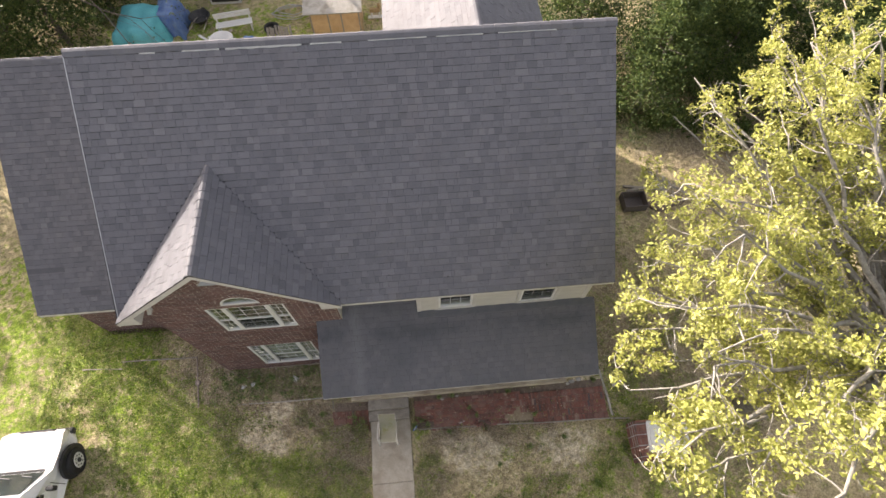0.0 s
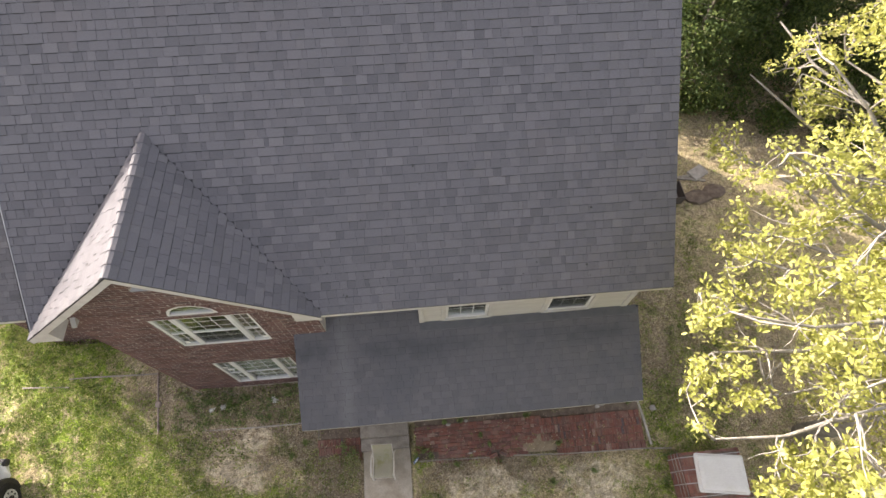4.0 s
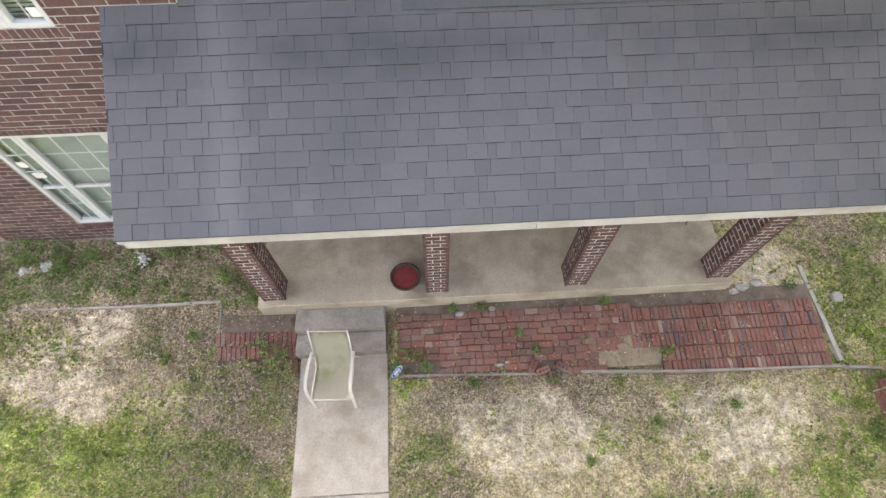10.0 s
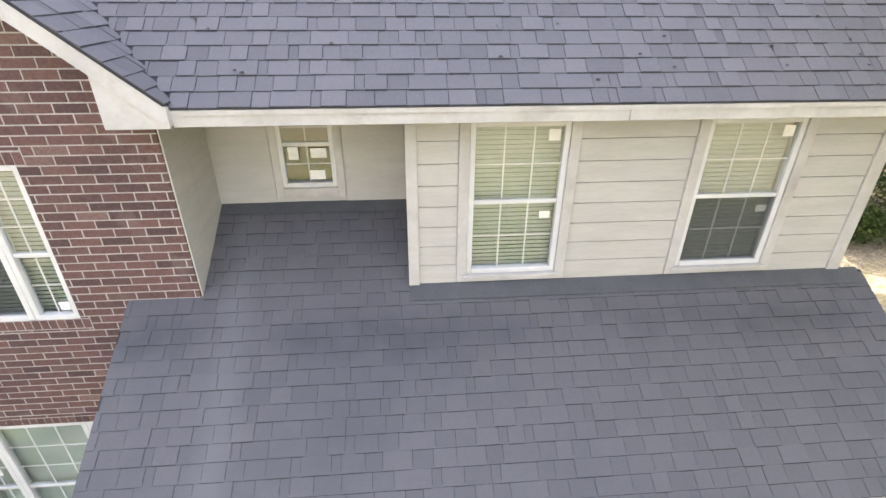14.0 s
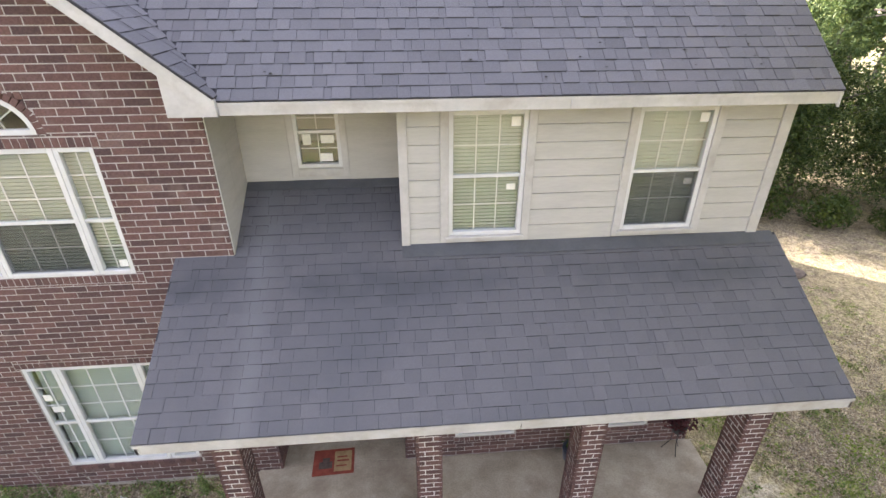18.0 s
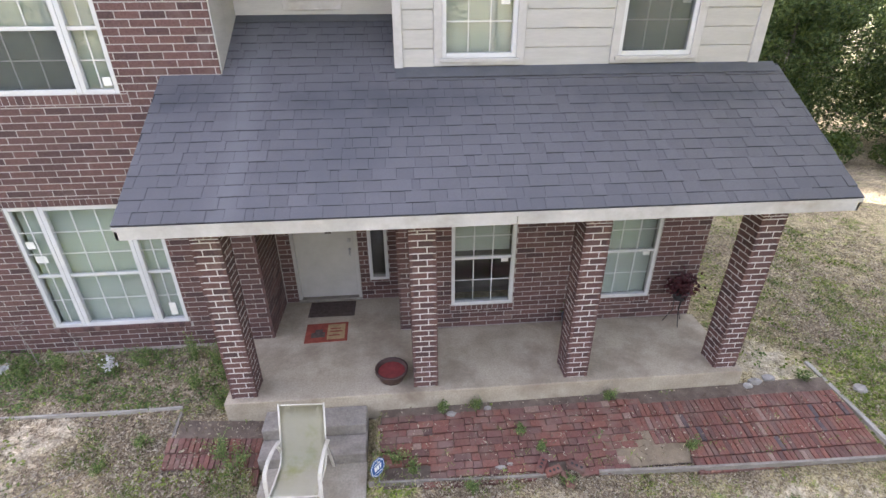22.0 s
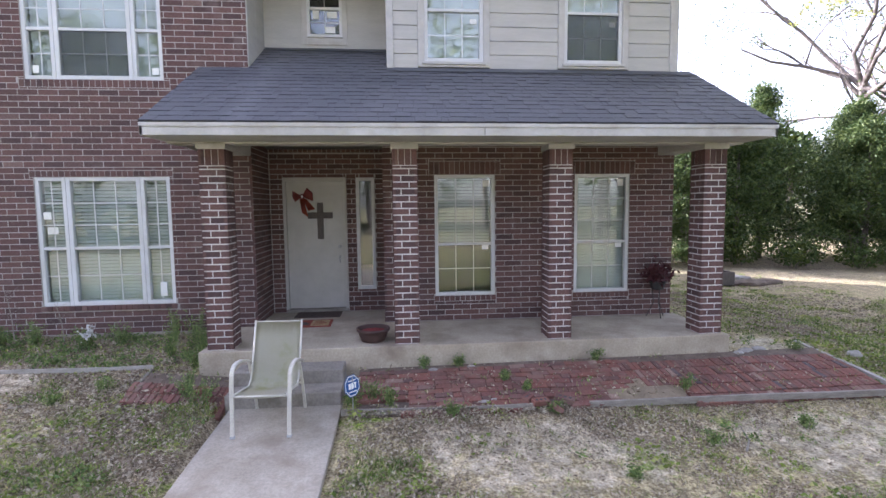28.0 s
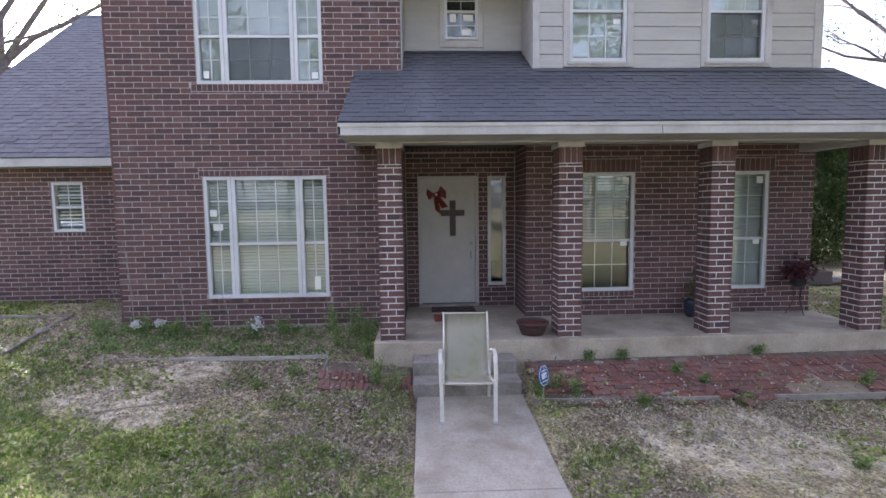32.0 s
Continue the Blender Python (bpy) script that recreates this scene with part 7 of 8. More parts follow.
for s in (-1, 1):
    x = s * 0.262
    strap(x, [(-0.335, 0.0), (-0.325, 0.15), (-0.31, 0.32, 0.004), (-0.296, 0.46, 0.010), (-0.28, 0.555, 0.008), (-0.25, 0.602, 0.011), (-0.20, 0.626, 0.012), (-0.12, 0.634, 0.012), (0.0, 0.624, 0.010), (0.10, 0.60, 0.006), (0.20, 0.565, 0.004), (0.245, 0.54)], 0.04, 0.022, "arm_leg")
    strap(x * 0.97, [(0.37, 0.0), (0.32, 0.16), (0.26, 0.33), (0.20, 0.47), (0.14, 0.585)], 0.032, 0.02, "back_leg")
    ct([(x * 0.92, -0.33, 0.375), (x * 0.92, -0.29, 0.387), (x * 0.92, -0.1, 0.37), (x * 0.92, 0.10, 0.345), (x * 0.92, 0.17, 0.40), (x * 0.92, 0.27, 0.65), (x * 0.92, 0.37, 0.945)], 0.011, "seat_rail")
    for u, w, v in ((x, 0.022, -0.335), (x * 0.97, 0.018, 0.37)):
        part("foot_cap", boxes((u - w, u + w, v - 0.015, v + 0.015, -0.002, 0.022), bevel=0.003, m=cm), M_VENT, ch, "grey plastic foot cap")
ct([(-0.235, 0.368, 0.93), (0.235, 0.368, 0.93)], 0.008, "top_rail")
ct([(-0.23, -0.325, 0.375), (0.23, -0.325, 0.375)], 0.010, "front_rail")
ct([(-0.245, 0.26, 0.32), (0.245, 0.26, 0.32)], 0.011, "stretcher")
prof = [(-0.335, 0.372), (-0.31, 0.387), (-0.2, 0.375), (-0.05, 0.355), (0.06, 0.340), (0.12, 0.347), (0.17, 0.39), (0.215, 0.49), (0.27, 0.65), (0.32, 0.79), (0.37, 0.935)]
bm = bmesh.new()
g = []
for k, (y, z) in enumerate(prof):
    row = []
    for j in range(9):
        u = -1 + j / 4
        row.append(bm.verts.new(cm @ Vector((u * 0.243, y, z + 0.006 - 0.02 * (1 - u * u)))))
    g.append(row)
for a, b in zip(g, g[1:]):
    for j in range(8):
        bm.faces.new((a[j], a[j + 1], b[j + 1], b[j]))
bmesh.ops.solidify(bm, geom=bm.faces[:], thickness=0.004)
part("sling", bm, M_FABRIC, ch, "mildew-stained pale green sling", smooth=True)

# pot, mats, plant stand, sign
pot = thing("flower_pot", (-0.32, 3.76, FLOOR), "wide brown bowl planter with red soil", "planter")
part("bowl", revolve([(0.12, 0), (0.15, 0.01), (0.185, 0.10), (0.195, 0.14), (0.215, 0.145), (0.215, 0.175), (0.19, 0.175), (0.178, 0.13), (0.17, 0.12), (0.02, 0.12)], 28, (-0.32, 3.76, FLOOR)), M_CLAY, pot, smooth=True)
part("soil", revolve([(0.172, 0.119), (0.174, 0.13), (0.1, 0.137), (0.01, 0.135)], 28, (-0.32, 3.76, FLOOR)), M_RED, pot, "red filling")
tagged(part("door_mat", boxes((-1.64, -0.92, 5.22, 5.63, FLOOR + 0.002, FLOOR + 0.014), bevel=0.005), M_MAT), "dark grey door mat before the front door", "mat")
mm = Matrix.Translation((-1.30, 4.82, FLOOR)) @ Matrix.Rotation(radians(2), 4, "Z")
mat_ = thing("welcome_mat", (-1.30, 4.72, FLOOR), "red and tan patterned welcome mat", "mat")
part("border", boxes((-0.31, 0.31, -0.23, 0.23, 0.002, 0.010), bevel=0.003, m=mm), M_MATR, mat_)
part("field", boxes((0.01, 0.27, -0.18, 0.18, 0.0105, 0.013), m=mm), M_MATY, mat_)
for x0, x1, y0, y1 in ((-0.22, -0.02, -0.12, 0.0), (-0.17, -0.06, 0.0, 0.07), (0.05, 0.2, 0.06, 0.085), (0.05, 0.23, -0.01, 0.02), (0.04, 0.2, -0.10, -0.075)):
    part("motif", boxes((x0, x1, y0, y1, 0.0134, 0.0148), m=mm), M_MAT if x0 < 0 else M_MATR, mat_)
st = thing("plant_stand", (3.97, 4.6, FLOOR), "black wire plant stand with dark red dried flowers", "plant stand")
for a in (0.5, 2.6, 4.7):
    c, s = math.cos(a), math.sin(a)
    part("leg", tube(bmesh.new(), [(3.97 + 0.16 * c, 4.6 + 0.13 * s, FLOOR), (3.97 + 0.05 * c, 4.6 + 0.05 * s, FLOOR + 0.22), (3.97 + 0.07 * c, 4.6 + 0.07 * s, FLOOR + 0.5)], 0.006, 6), M_BLACK, st)
part("basket", revolve([(0.05, 0.42), (0.09, 0.44), (0.12, 0.55), (0.11, 0.55), (0.03, 0.53)], 16, (3.97, 4.6, FLOOR)), M_BLACK, st)
g = np.random.default_rng(6)
tagged(part("flower_head", leaves("flower_head", np.array((3.97, 4.6, FLOOR + 0.68)) + g.normal(size=(420, 3)) * (0.10, 0.07, 0.08), 0.035, M_DARKFL, g, 0.6), M_DARKFL, st), kind="stuff")
sg = thing("yard_sign", (-0.48, 2.515, -0.12), "small blue octagonal yard sign on a stake", "sign")
sm_ = Matrix.Translation((-0.48, 2.50, 0.15)) @ Matrix.Rotation(radians(46), 4, "Z") @ Matrix.Rotation(radians(-8), 4, "X")
def octo(r, y0, y1):
    bm = bmesh.new()
    prism(bm, [(r * math.cos(math.pi * (2 * k + 1) / 8), r * 1.12 * math.sin(math.pi * (2 * k + 1) / 8)) for k in range(8)], "y", y0, y1)
    for v in bm.verts:
        v.co = sm_ @ v.co
    return bm
part("panel", octo(0.108, -0.003, 0.003), M_SIGN, sg)
part("rim", octo(0.100, -0.0045, -0.0035), M_LABEL, sg)
part("inner_panel", octo(0.092, -0.0058, -0.0048), M_SIGN, sg)
for x0, x1, z0, z1 in ((-0.05, -0.02, -0.03, 0.03), (-0.015, 0.015, -0.03, 0.03), (0.02, 0.055, 0.012, 0.03), (0.03, 0.045, -0.03, 0.012), (-0.05, 0.05, 0.05, 0.06), (-0.05, 0.05, -0.065, -0.055)):
    part("mark", boxes((x0, x1, -0.0075, -0.0062, z0, z1), m=sm_), M_LABEL, sg)
part("stake", tube(bmesh.new(), [(-0.476, 2.512, -0.2), (-0.476, 2.506, 0.24)], 0.006, 6), M_STEEL, sg)
# cross and bow on the door
cr = thing("wooden_cross", (-1.255, DY + 0.03, 1.5), "dark wooden cross hung on the front door", "cross")
part("upright", boxes((-1.305, -1.205, DY + 0.025, DY + 0.049, 1.49, 2.09), bevel=0.004), M_DARKWOOD, cr)
part("crosspiece", boxes((-1.455, -1.055, DY + 0.02, DY + 0.047, 1.83, 1.93), bevel=0.004), M_DARKWOOD, cr)
bow = thing("ribbon_bow", (-1.53, DY + 0.04, 2.1), "red ribbon bow with a white button hung on the front door", "bow")
KX, KZ, BY = -1.53, 2.19, DY + 0.048
for outer in (((-0.155, 0.095), (-0.165, 0.01), (-0.125, -0.085)), ((0.075, 0.145), (0.165, 0.06), (0.17, -0.075))):      # fanned loops
    bm = bmesh.new()
    front, back = [], []
    for i in range(6):
        f = i / 5
        row_f, row_b = [], []
        for j in range(9):
            u = j / 4
            p, q = (outer[0], outer[1]) if u <= 1 else (outer[1], outer[2])
            w = u if u <= 1 else u - 1
            ex, ez = p[0] + (q[0] - p[0]) * w, p[1] + (q[1] - p[1]) * w
            r = 0.12 + 0.88 * f
            fold = 0.012 * math.sin(3.2 * u * math.pi / 2 * 2) * f
            row_f.append(bm.verts.new((KX + ex * r, BY - 0.018 - 0.05 * math.sin(math.pi * min(1.0, 0.15 + 0.8 * f)) - fold, KZ + ez * r)))
            row_b.append(bm.verts.new((KX + ex * r * 0.97, BY - 0.006, KZ + ez * r * 0.97)))
        front.append(row_f), back.append(row_b)
    for g in (front, back):
        for a, b in zip(g, g[1:]):
            for j in range(8):
                bm.faces.new((a[j], a[j + 1], b[j + 1], b[j]))
    for j in range(8):
        bm.faces.new((front[-1][j], front[-1][j + 1], back[-1][j + 1], back[-1][j]))
    part("loop", bm, M_RIBBON, bow, smooth=True)
for (x0, x1), (tx0, tz0), (tx1, tz1) in (((-0.045, 0.02), (-0.02, -0.26), (0.085, -0.34)), ((0.0, 0.06), (0.085, -0.235), (0.20, -0.205))):
    bm = bmesh.new()
    pr = []
    for k in range(7):
        f = k / 6
        y = BY - 0.022 - 0.014 * math.sin(5 * f)
        pr.append([bm.verts.new((KX + x0 + (tx0 - x0) * f, y, KZ - 0.03 + (tz0 + 0.03) * f)), bm.verts.new((KX + x1 + (tx1 - x1) * f, y - 0.012, KZ - 0.03 + (tz1 + 0.03) * f))])
    for a, b in zip(pr, pr[1:]):
        bm.faces.new((a[0], a[1], b[1], b[0]))
    bmesh.ops.solidify(bm, geom=bm.faces[:], thickness=0.003)
    part("tail", bm, M_RIBBONL, bow, "brighter red ribbon tail")
bm = bmesh.new()
bmesh.ops.create_icosphere(bm, subdivisions=2, radius=0.04, matrix=Matrix.Translation((KX, BY - 0.05, KZ)) @ Matrix.Diagonal((1, 0.6, 1.1, 1)))
part("knot", bm, M_RIBBON, bow, smooth=True)
part("button", tube(bmesh.new(), [(KX, BY - 0.07, KZ), (KX, BY - 0.083, KZ)], [0.022, 0.019], 14), M_LABEL, bow, "white round button")

# white artificial flowers in the bed
for i, (x, y, s) in enumerate(((-4.12, 4.28, 0.085), (-5.42, 4.2, 0.06), (-5.72, 4.16, 0.05))):
    z = ground_at(x, y)
    fl = thing("white_flowers", (x, y, z), "bunch of white artificial flowers in the bed", "flowers", "white flower bunches")
    part("stem", tube(bmesh.new(), [(x, y, z - 0.05), (x + 0.01, y, z + 0.22)], 0.008, 5), M_WEED, fl)
    g = np.random.default_rng(30 + i)
    part("blossom", leaves("blossom", np.array((x, y, z + 0.25)) + g.normal(size=(90, 3)) * s * 0.5, 0.022, M_FLOWER, g, 0.7), M_FLOWER, fl)

# brick stack with a white lid by the oak
stk = thing("brick_stack", (6.75, 1.5, GZ - 0.2), "low stack of red bricks in a wire rack", "brick stack")
bx0, bx1, by0, by1, bz = 6.08, 7.62, 0.95, 2.08, 0.5
part("core", boxes((bx0 + 0.06, bx1 - 0.06, by0 + 0.06, by1 - 0.06, GZ - 0.3, bz - 0.01)), M_MORTARB, stk)
for nrm, org, ln in (((0, -1, 0), (bx0, by0 + 0.05, 0), bx1 - bx0), ((-1, 0, 0), (bx0 + 0.05, by1, 0), by1 - by0), ((1, 0, 0), (bx1 - 0.05, by0, 0), by1 - by0), ((0, 1, 0), (bx1, by1 - 0.05, 0), bx1 - bx0)):
    rows = []
    z, k = GZ - 0.238, 0
    while z < bz - 0.04:
        u = -0.1 * (k % 2)
        while u < ln - 0.02:
            a, b = max(u, 0), min(u + 0.2, ln)
            if b - a > 0.03:
                rows.append((a + 0.003, z + 0.002, b - a - 0.006, 0.056))
            u += 0.2
        z += 0.0595
        k += 1
    lay("brick", stk, rows, org, nrm, M_PAVER, (6, 1, 0), 60, 0.006, proud=0.04, depth=0.02)
rows = [(bx0 + 0.01 + i * 0.1, by0 + 0.01 + j * 0.2, 0.094, 0.192) for i in range(15) for j in range(5)]
for u, v, w, h in rows[:20]:
    part("brick", boxes((u, u + w, v, v + h, bz - 0.05, bz), bevel=0.004), M_PAVER[0], stk)
for z in (0.08, 0.27, 0.44):
    part("wire", tube(bmesh.new(), [(bx0 - 0.01, by1 + 0.01, z), (bx0 - 0.01, by0 - 0.01, z), (bx1 + 0.01, by0 - 0.01, z), (bx1 + 0.01, by1 + 0.01, z)], 0.007, 5), M_STEEL, stk)
for x in (bx0 + 0.35, bx0 + 0.75, bx0 + 1.15, bx1 - 0.08):
    part("wire", tube(bmesh.new(), [(x, by0 - 0.022, GZ - 0.25), (x, by0 - 0.022, 0.62)], 0.008, 5), M_STEEL, stk)
for y in (by0 + 0.12, by0 + 0.42, by0 + 0.72, by1 - 0.12):
    part("strap", boxes((bx0 - 0.012, bx1 + 0.012, y - 0.011, y + 0.011, bz + 0.001, bz + 0.004), (bx0 - 0.012, bx0 - 0.009, y - 0.011, y + 0.011, GZ - 0.15, bz + 0.0005)), M_STEEL, stk, "flat steel strap")
lid = thing("plastic_cover", (6.95, 1.55, bz), "large white ribbed plastic cover lying on the brick stack", "cover")
lm = Matrix.Translation((6.98, 1.52, bz + 0.005)) @ Matrix.Rotation(radians(-8), 4, "Z")
bm = bmesh.new()
def ringrect(hx, hy, z, r=0.06, n=5):
    out = []
    for cx, cy, a0 in ((hx - r, hy - r, 0), (-hx + r, hy - r, 90), (-hx + r, -hy + r, 180), (hx - r, -hy + r, 270)):
        for k in range(n):
            a = radians(a0 + 90 * k / (n - 1))
            out.append(bm.verts.new(lm @ Vector((cx + r * math.cos(a), cy + r * math.sin(a), z))))
    return out
rs = [ringrect(0.60, 0.44, 0.0), ringrect(0.605, 0.445, 0.035), ringrect(0.57, 0.41, 0.04), ringrect(0.545, 0.385, 0.10, 0.08), ringrect(0.46, 0.32, 0.115, 0.08)]
for a, b in zip(rs, rs[1:]):
    for k in range(len(a)):
        bm.faces.new((a[k], a[(k + 1) % len(a)], b[(k + 1) % len(b)], b[k]))
bm.faces.new(rs[-1]), bm.faces.new(rs[0][::-1])
part("shell", bm, M_WHITE, lid)
for k in range(-5, 6):
    part("rib", boxes((-0.44, 0.44, k * 0.055 - 0.006, k * 0.055 + 0.006, 0.113, 0.122), bevel=0.002, m=lm), M_WHITE, lid)

# ---- pickup parked on the lawn ----
trk = thing("pickup_truck", (-11.35, 0.6, GZ), "white pickup truck parked on the lawn", "truck")
tx, ty, tz = -11.43, 3.33, GZ       # nose
def tb(x0, x1, y0, y1, z0, z1, bevel=0.03):
    return boxes((tx + x0, tx + x1, ty - y1, ty - y0, tz + z0, tz + z1), bevel=bevel)
bm = bmesh.new()
prof = [(0.02, 0.42), (0.0, 0.62), (0.03, 0.86), (0.12, 0.98), (0.6, 1.06), (1.08, 1.11), (1.14, 1.12), (1.78, 1.72), (2.1, 1.80), (3.2, 1.82), (3.5, 1.74), (3.75, 1.12), (5.35, 1.10), (5.4, 0.45), (0.3, 0.38)]
def trow(y, z):
    hw = 0.94 if z < 1.0 else 0.94 - 0.27 * max(0.0, (z - 1.05) / 0.75)
    if y < 0.5:
        hw -= 0.16 * (1 - y / 0.5) ** 2
    return [bm.verts.new((tx + s * hw, ty - y, tz + z)) for s in (-1, -0.55, 0, 0.55, 1)]
rr = [trow(y, z) for y, z in prof]
for a, b in zip(rr, rr[1:] + rr[:1]):
    for j in range(4):
        bm.faces.new((a[j], a[j + 1], b[j + 1], b[j]))
for j in (0, 4):
    bm.faces.new([r[j] for r in rr])
bmesh.ops.bevel(bm, geom=[e for e in bm.edges if len(e.link_faces) == 2 and e.calc_face_angle(0) > 0.6], offset=0.035, segments=2, affect="EDGES")
body = part("body", bm, M_CAR, trk, smooth=False)
bm = bmesh.new()
slope_poly(bm, [(tx - 0.76, ty - 1.18, tz + 1.175), (tx + 0.76, ty - 1.18, tz + 1.175), (tx + 0.63, ty - 1.74, tz + 1.70), (tx - 0.63, ty - 1.74, tz + 1.70)], -0.012)
M_CARGLASS = simple("car_glass", [(0.3, (0.02, 0.025, 0.025)), (0.7, (0.04, 0.05, 0.05))], 2, 0.06, spec=0.8, relief=0.0001)
part("windscreen", bm, M_CARGLASS, body, "dark windscreen")
for s in (-1, 1):
    bm = bmesh.new()
    prism(bm, [(ty - 1.75, tz + 1.18), (ty - 2.05, tz + 1.62), (ty - 3.25, tz + 1.66), (ty - 3.42, tz + 1.18)], "x", tx + s * 0.80, tx + s * 0.915)
    part("side_window", bm, M_CARGLASS, body)
    part("mirror", tb(0.98 if s > 0 else -1.2, 1.2 if s > 0 else -0.98, 1.55, 1.68, 1.12, 1.32, 0.03), M_BLACK, body, "black door mirror")
    part("door_seam", tb(0.935 if s > 0 else -0.945, 0.945 if s > 0 else -0.935, 1.45, 1.47, 0.5, 1.1, 0.0), M_BLACK, body)
    part("headlight", tb(0.5 if s > 0 else -0.8, 0.8 if s > 0 else -0.5, -0.01, 0.2, 0.66, 0.86, 0.03), M_STEEL, body)
    for wy, turn in ((0.85, 12), (4.35, 0)):
        arch = part("wheel_arch", tube(bmesh.new(), [(tx + s * 0.90, ty - wy, tz + 0.43), (tx + s * 0.985, ty - wy, tz + 0.43)], 0.49, 32), M_BLACK, body)
        wm = Matrix.Translation((tx + s * 0.97, ty - wy, tz + 0.385)) @ Matrix.Rotation(radians(turn), 4, "Z") @ Matrix.Rotation(radians(90), 4, "Y")
        def turned(bm):
            for v in bm.verts:
                v.co = wm @ v.co
            return bm
        tyre = part("tyre", turned(revolve([(0.21, -0.11), (0.34, -0.12), (0.38, -0.09), (0.385, 0.09), (0.34, 0.12), (0.21, 0.11)], 32)), M_TYRE, trk, "black tyre")
        part("rim", turned(revolve([(0.02, 0.118 * s), (0.15, 0.116 * s), (0.18, 0.122 * s), (0.212, 0.13 * s), (0.22, 0.112 * s)], 28)), M_WHITE, tyre, "white steel rim")
        for k in range(8):
            a = 2 * math.pi * k / 8
            part("rim_hole", turned(tube(bmesh.new(), [(0.15 * math.cos(a), 0.15 * math.sin(a), 0.112 * s), (0.15 * math.cos(a), 0.15 * math.sin(a), 0.126 * s)], 0.026, 8)), M_BLACK, tyre)
        part("hub", turned(revolve([(0.07, 0.119 * s), (0.065, 0.15 * s), (0.02, 0.152 * s)], 16)), M_BLACK, tyre)
for x in (-0.45, 0.15):
    part("wiper", tube(bmesh.new(), [(tx + x, ty - 1.165, tz + 1.175), (tx + x + 0.12, ty - 1.25, tz + 1.28), (tx + x + 0.42, ty - 1.30, tz + 1.325)], 0.012, 5), M_BLACK, trk)
part("cowl", tb(-0.72, 0.72, 1.09, 1.165, 1.128, 1.142, 0.004), M_BLACK, trk, "black cowl under the windscreen")
part("bumper", tb(-0.85, 0.85, -0.08, 0.1, 0.42, 0.62, 0.04), M_BLACK, trk)
part("grille", tb(-0.48, 0.48, -0.02, 0.1, 0.66, 0.88, 0.02), M_BLACK, trk)
part("bed_floor", tb(-0.75, 0.75, 3.85, 5.3, 1.105, 1.125, 0.0), M_BLACK, trk)

# ---- clutter behind the house ----
def tarp_thing(name, label, x, y, lx, ly, h, mat, seed):
    g = random.Random(seed)
    bm = bmesh.new()
    n = 22
    grid = []
    for i in range(n + 1):
        row = []
        for j in range(n + 1):
            u, v = -1 + 2 * i / n, -1 + 2 * j / n
            e = max(abs(u), abs(v))
            z = h * (1 - max(0.0, (e - 0.62) / 0.38) ** 1.6) * (0.88 + 0.12 * math.cos(2.2 * u)) + 0.09 * noise.noise((u * 2.5 + seed, v * 2.5, 0)) * (1.2 - e)
            w = 1 + 0.05 * math.sin(9 * (u + v) + seed) * e
            row.append(bm.verts.new((x + u * lx / 2 * w, y + v * ly / 2 * w, GZ + max(0.02, z))))
        grid.append(row)
    for a, b in zip(grid, grid[1:]):
        for j in range(n):
            bm.faces.new((a[j], a[j + 1], b[j + 1], b[j]))
    tagged(part(name, bm, mat, smooth=True), label, "tarp")


tarp_thing("tarp_cover", "heap covered by a teal tarp", -12.0, 21.2, 2.5, 2.9, 1.35, M_TARP, 1)
tarp_thing("tarp_cover", "heap covered by a faded blue tarp", -10.9, 22.1, 1.3, 1.9, 1.2, M_TARPB, 2)
sh = thing("storage_box", (-3.0, 21.4, GZ), "plywood storage box with a pale roofed lid", "shed")
part("body", boxes((-4.12, -1.82, 20.52, 22.4, GZ - 0.05, 1.42), bevel=0.01), M_PLY, sh)
bm = bmesh.new()
slope_poly(bm, [(-4.34, 20.34, 1.43), (-1.68, 20.34, 1.43), (-1.68, 22.8, 1.9), (-4.34, 22.8, 1.9)], -0.05)
part("lid", bm, M_ROOFING, sh)
for x in (-4.1, -3.3, -2.7, -1.9):
    part("batten", boxes((x, x + 0.07, 20.49, 20.518, GZ, 1.38)), M_OLDWOOD, sh)
bn = thing("bench", (-7.9, 21.6, GZ), "white painted garden bench", "bench")
bmx = Matrix.Translation((-7.9, 21.6, GZ)) @ Matrix.Rotation(radians(10), 4, "Z")
for y in (-0.15, 0.0, 0.15):
    part("seat_slat", boxes((-0.85, 0.85, y - 0.06, y + 0.06, 0.42, 0.45), m=bmx), M_WHITE, bn)
for z in (0.6, 0.75):
    part("back_slat", boxes((-0.85, 0.85, 0.24, 0.27, z, z + 0.12), m=bmx), M_WHITE, bn)
for x in (-0.75, 0.75):
    part("leg", boxes((x - 0.03, x + 0.03, -0.2, -0.14, 0, 0.42), (x - 0.03, x + 0.03, 0.2, 0.26, 0, 0.87), m=bmx), M_WHITE, bn)
wb = thing("wheelbarrow", (-9.6, 22.2, GZ), "black wheelbarrow tipped on the grass", "wheelbarrow")
bm = revolve([(0.25, 0.2), (0.5, 0.5), (0.52, 0.5), (0.26, 0.22), (0.02, 0.2)], 12, (-9.6, 22.2, GZ))
part("tray", bm, M_BLACK, wb)
for s in (-1, 1):
    part("handle", tube(bmesh.new(), [(-9.6 + s * 0.1, 22.9, GZ + 0.2), (-9.6 + s * 0.3, 22.1, GZ + 0.3), (-9.6 + s * 0.35, 21.2, GZ + 0.45)], 0.025, 6), M_OLDWOOD, wb)
part("wheel", tube(bmesh.new(), [(-9.65, 22.9, GZ + 0.2), (-9.55, 22.9, GZ + 0.2)], 0.2, 16), M_TYRE, wb)
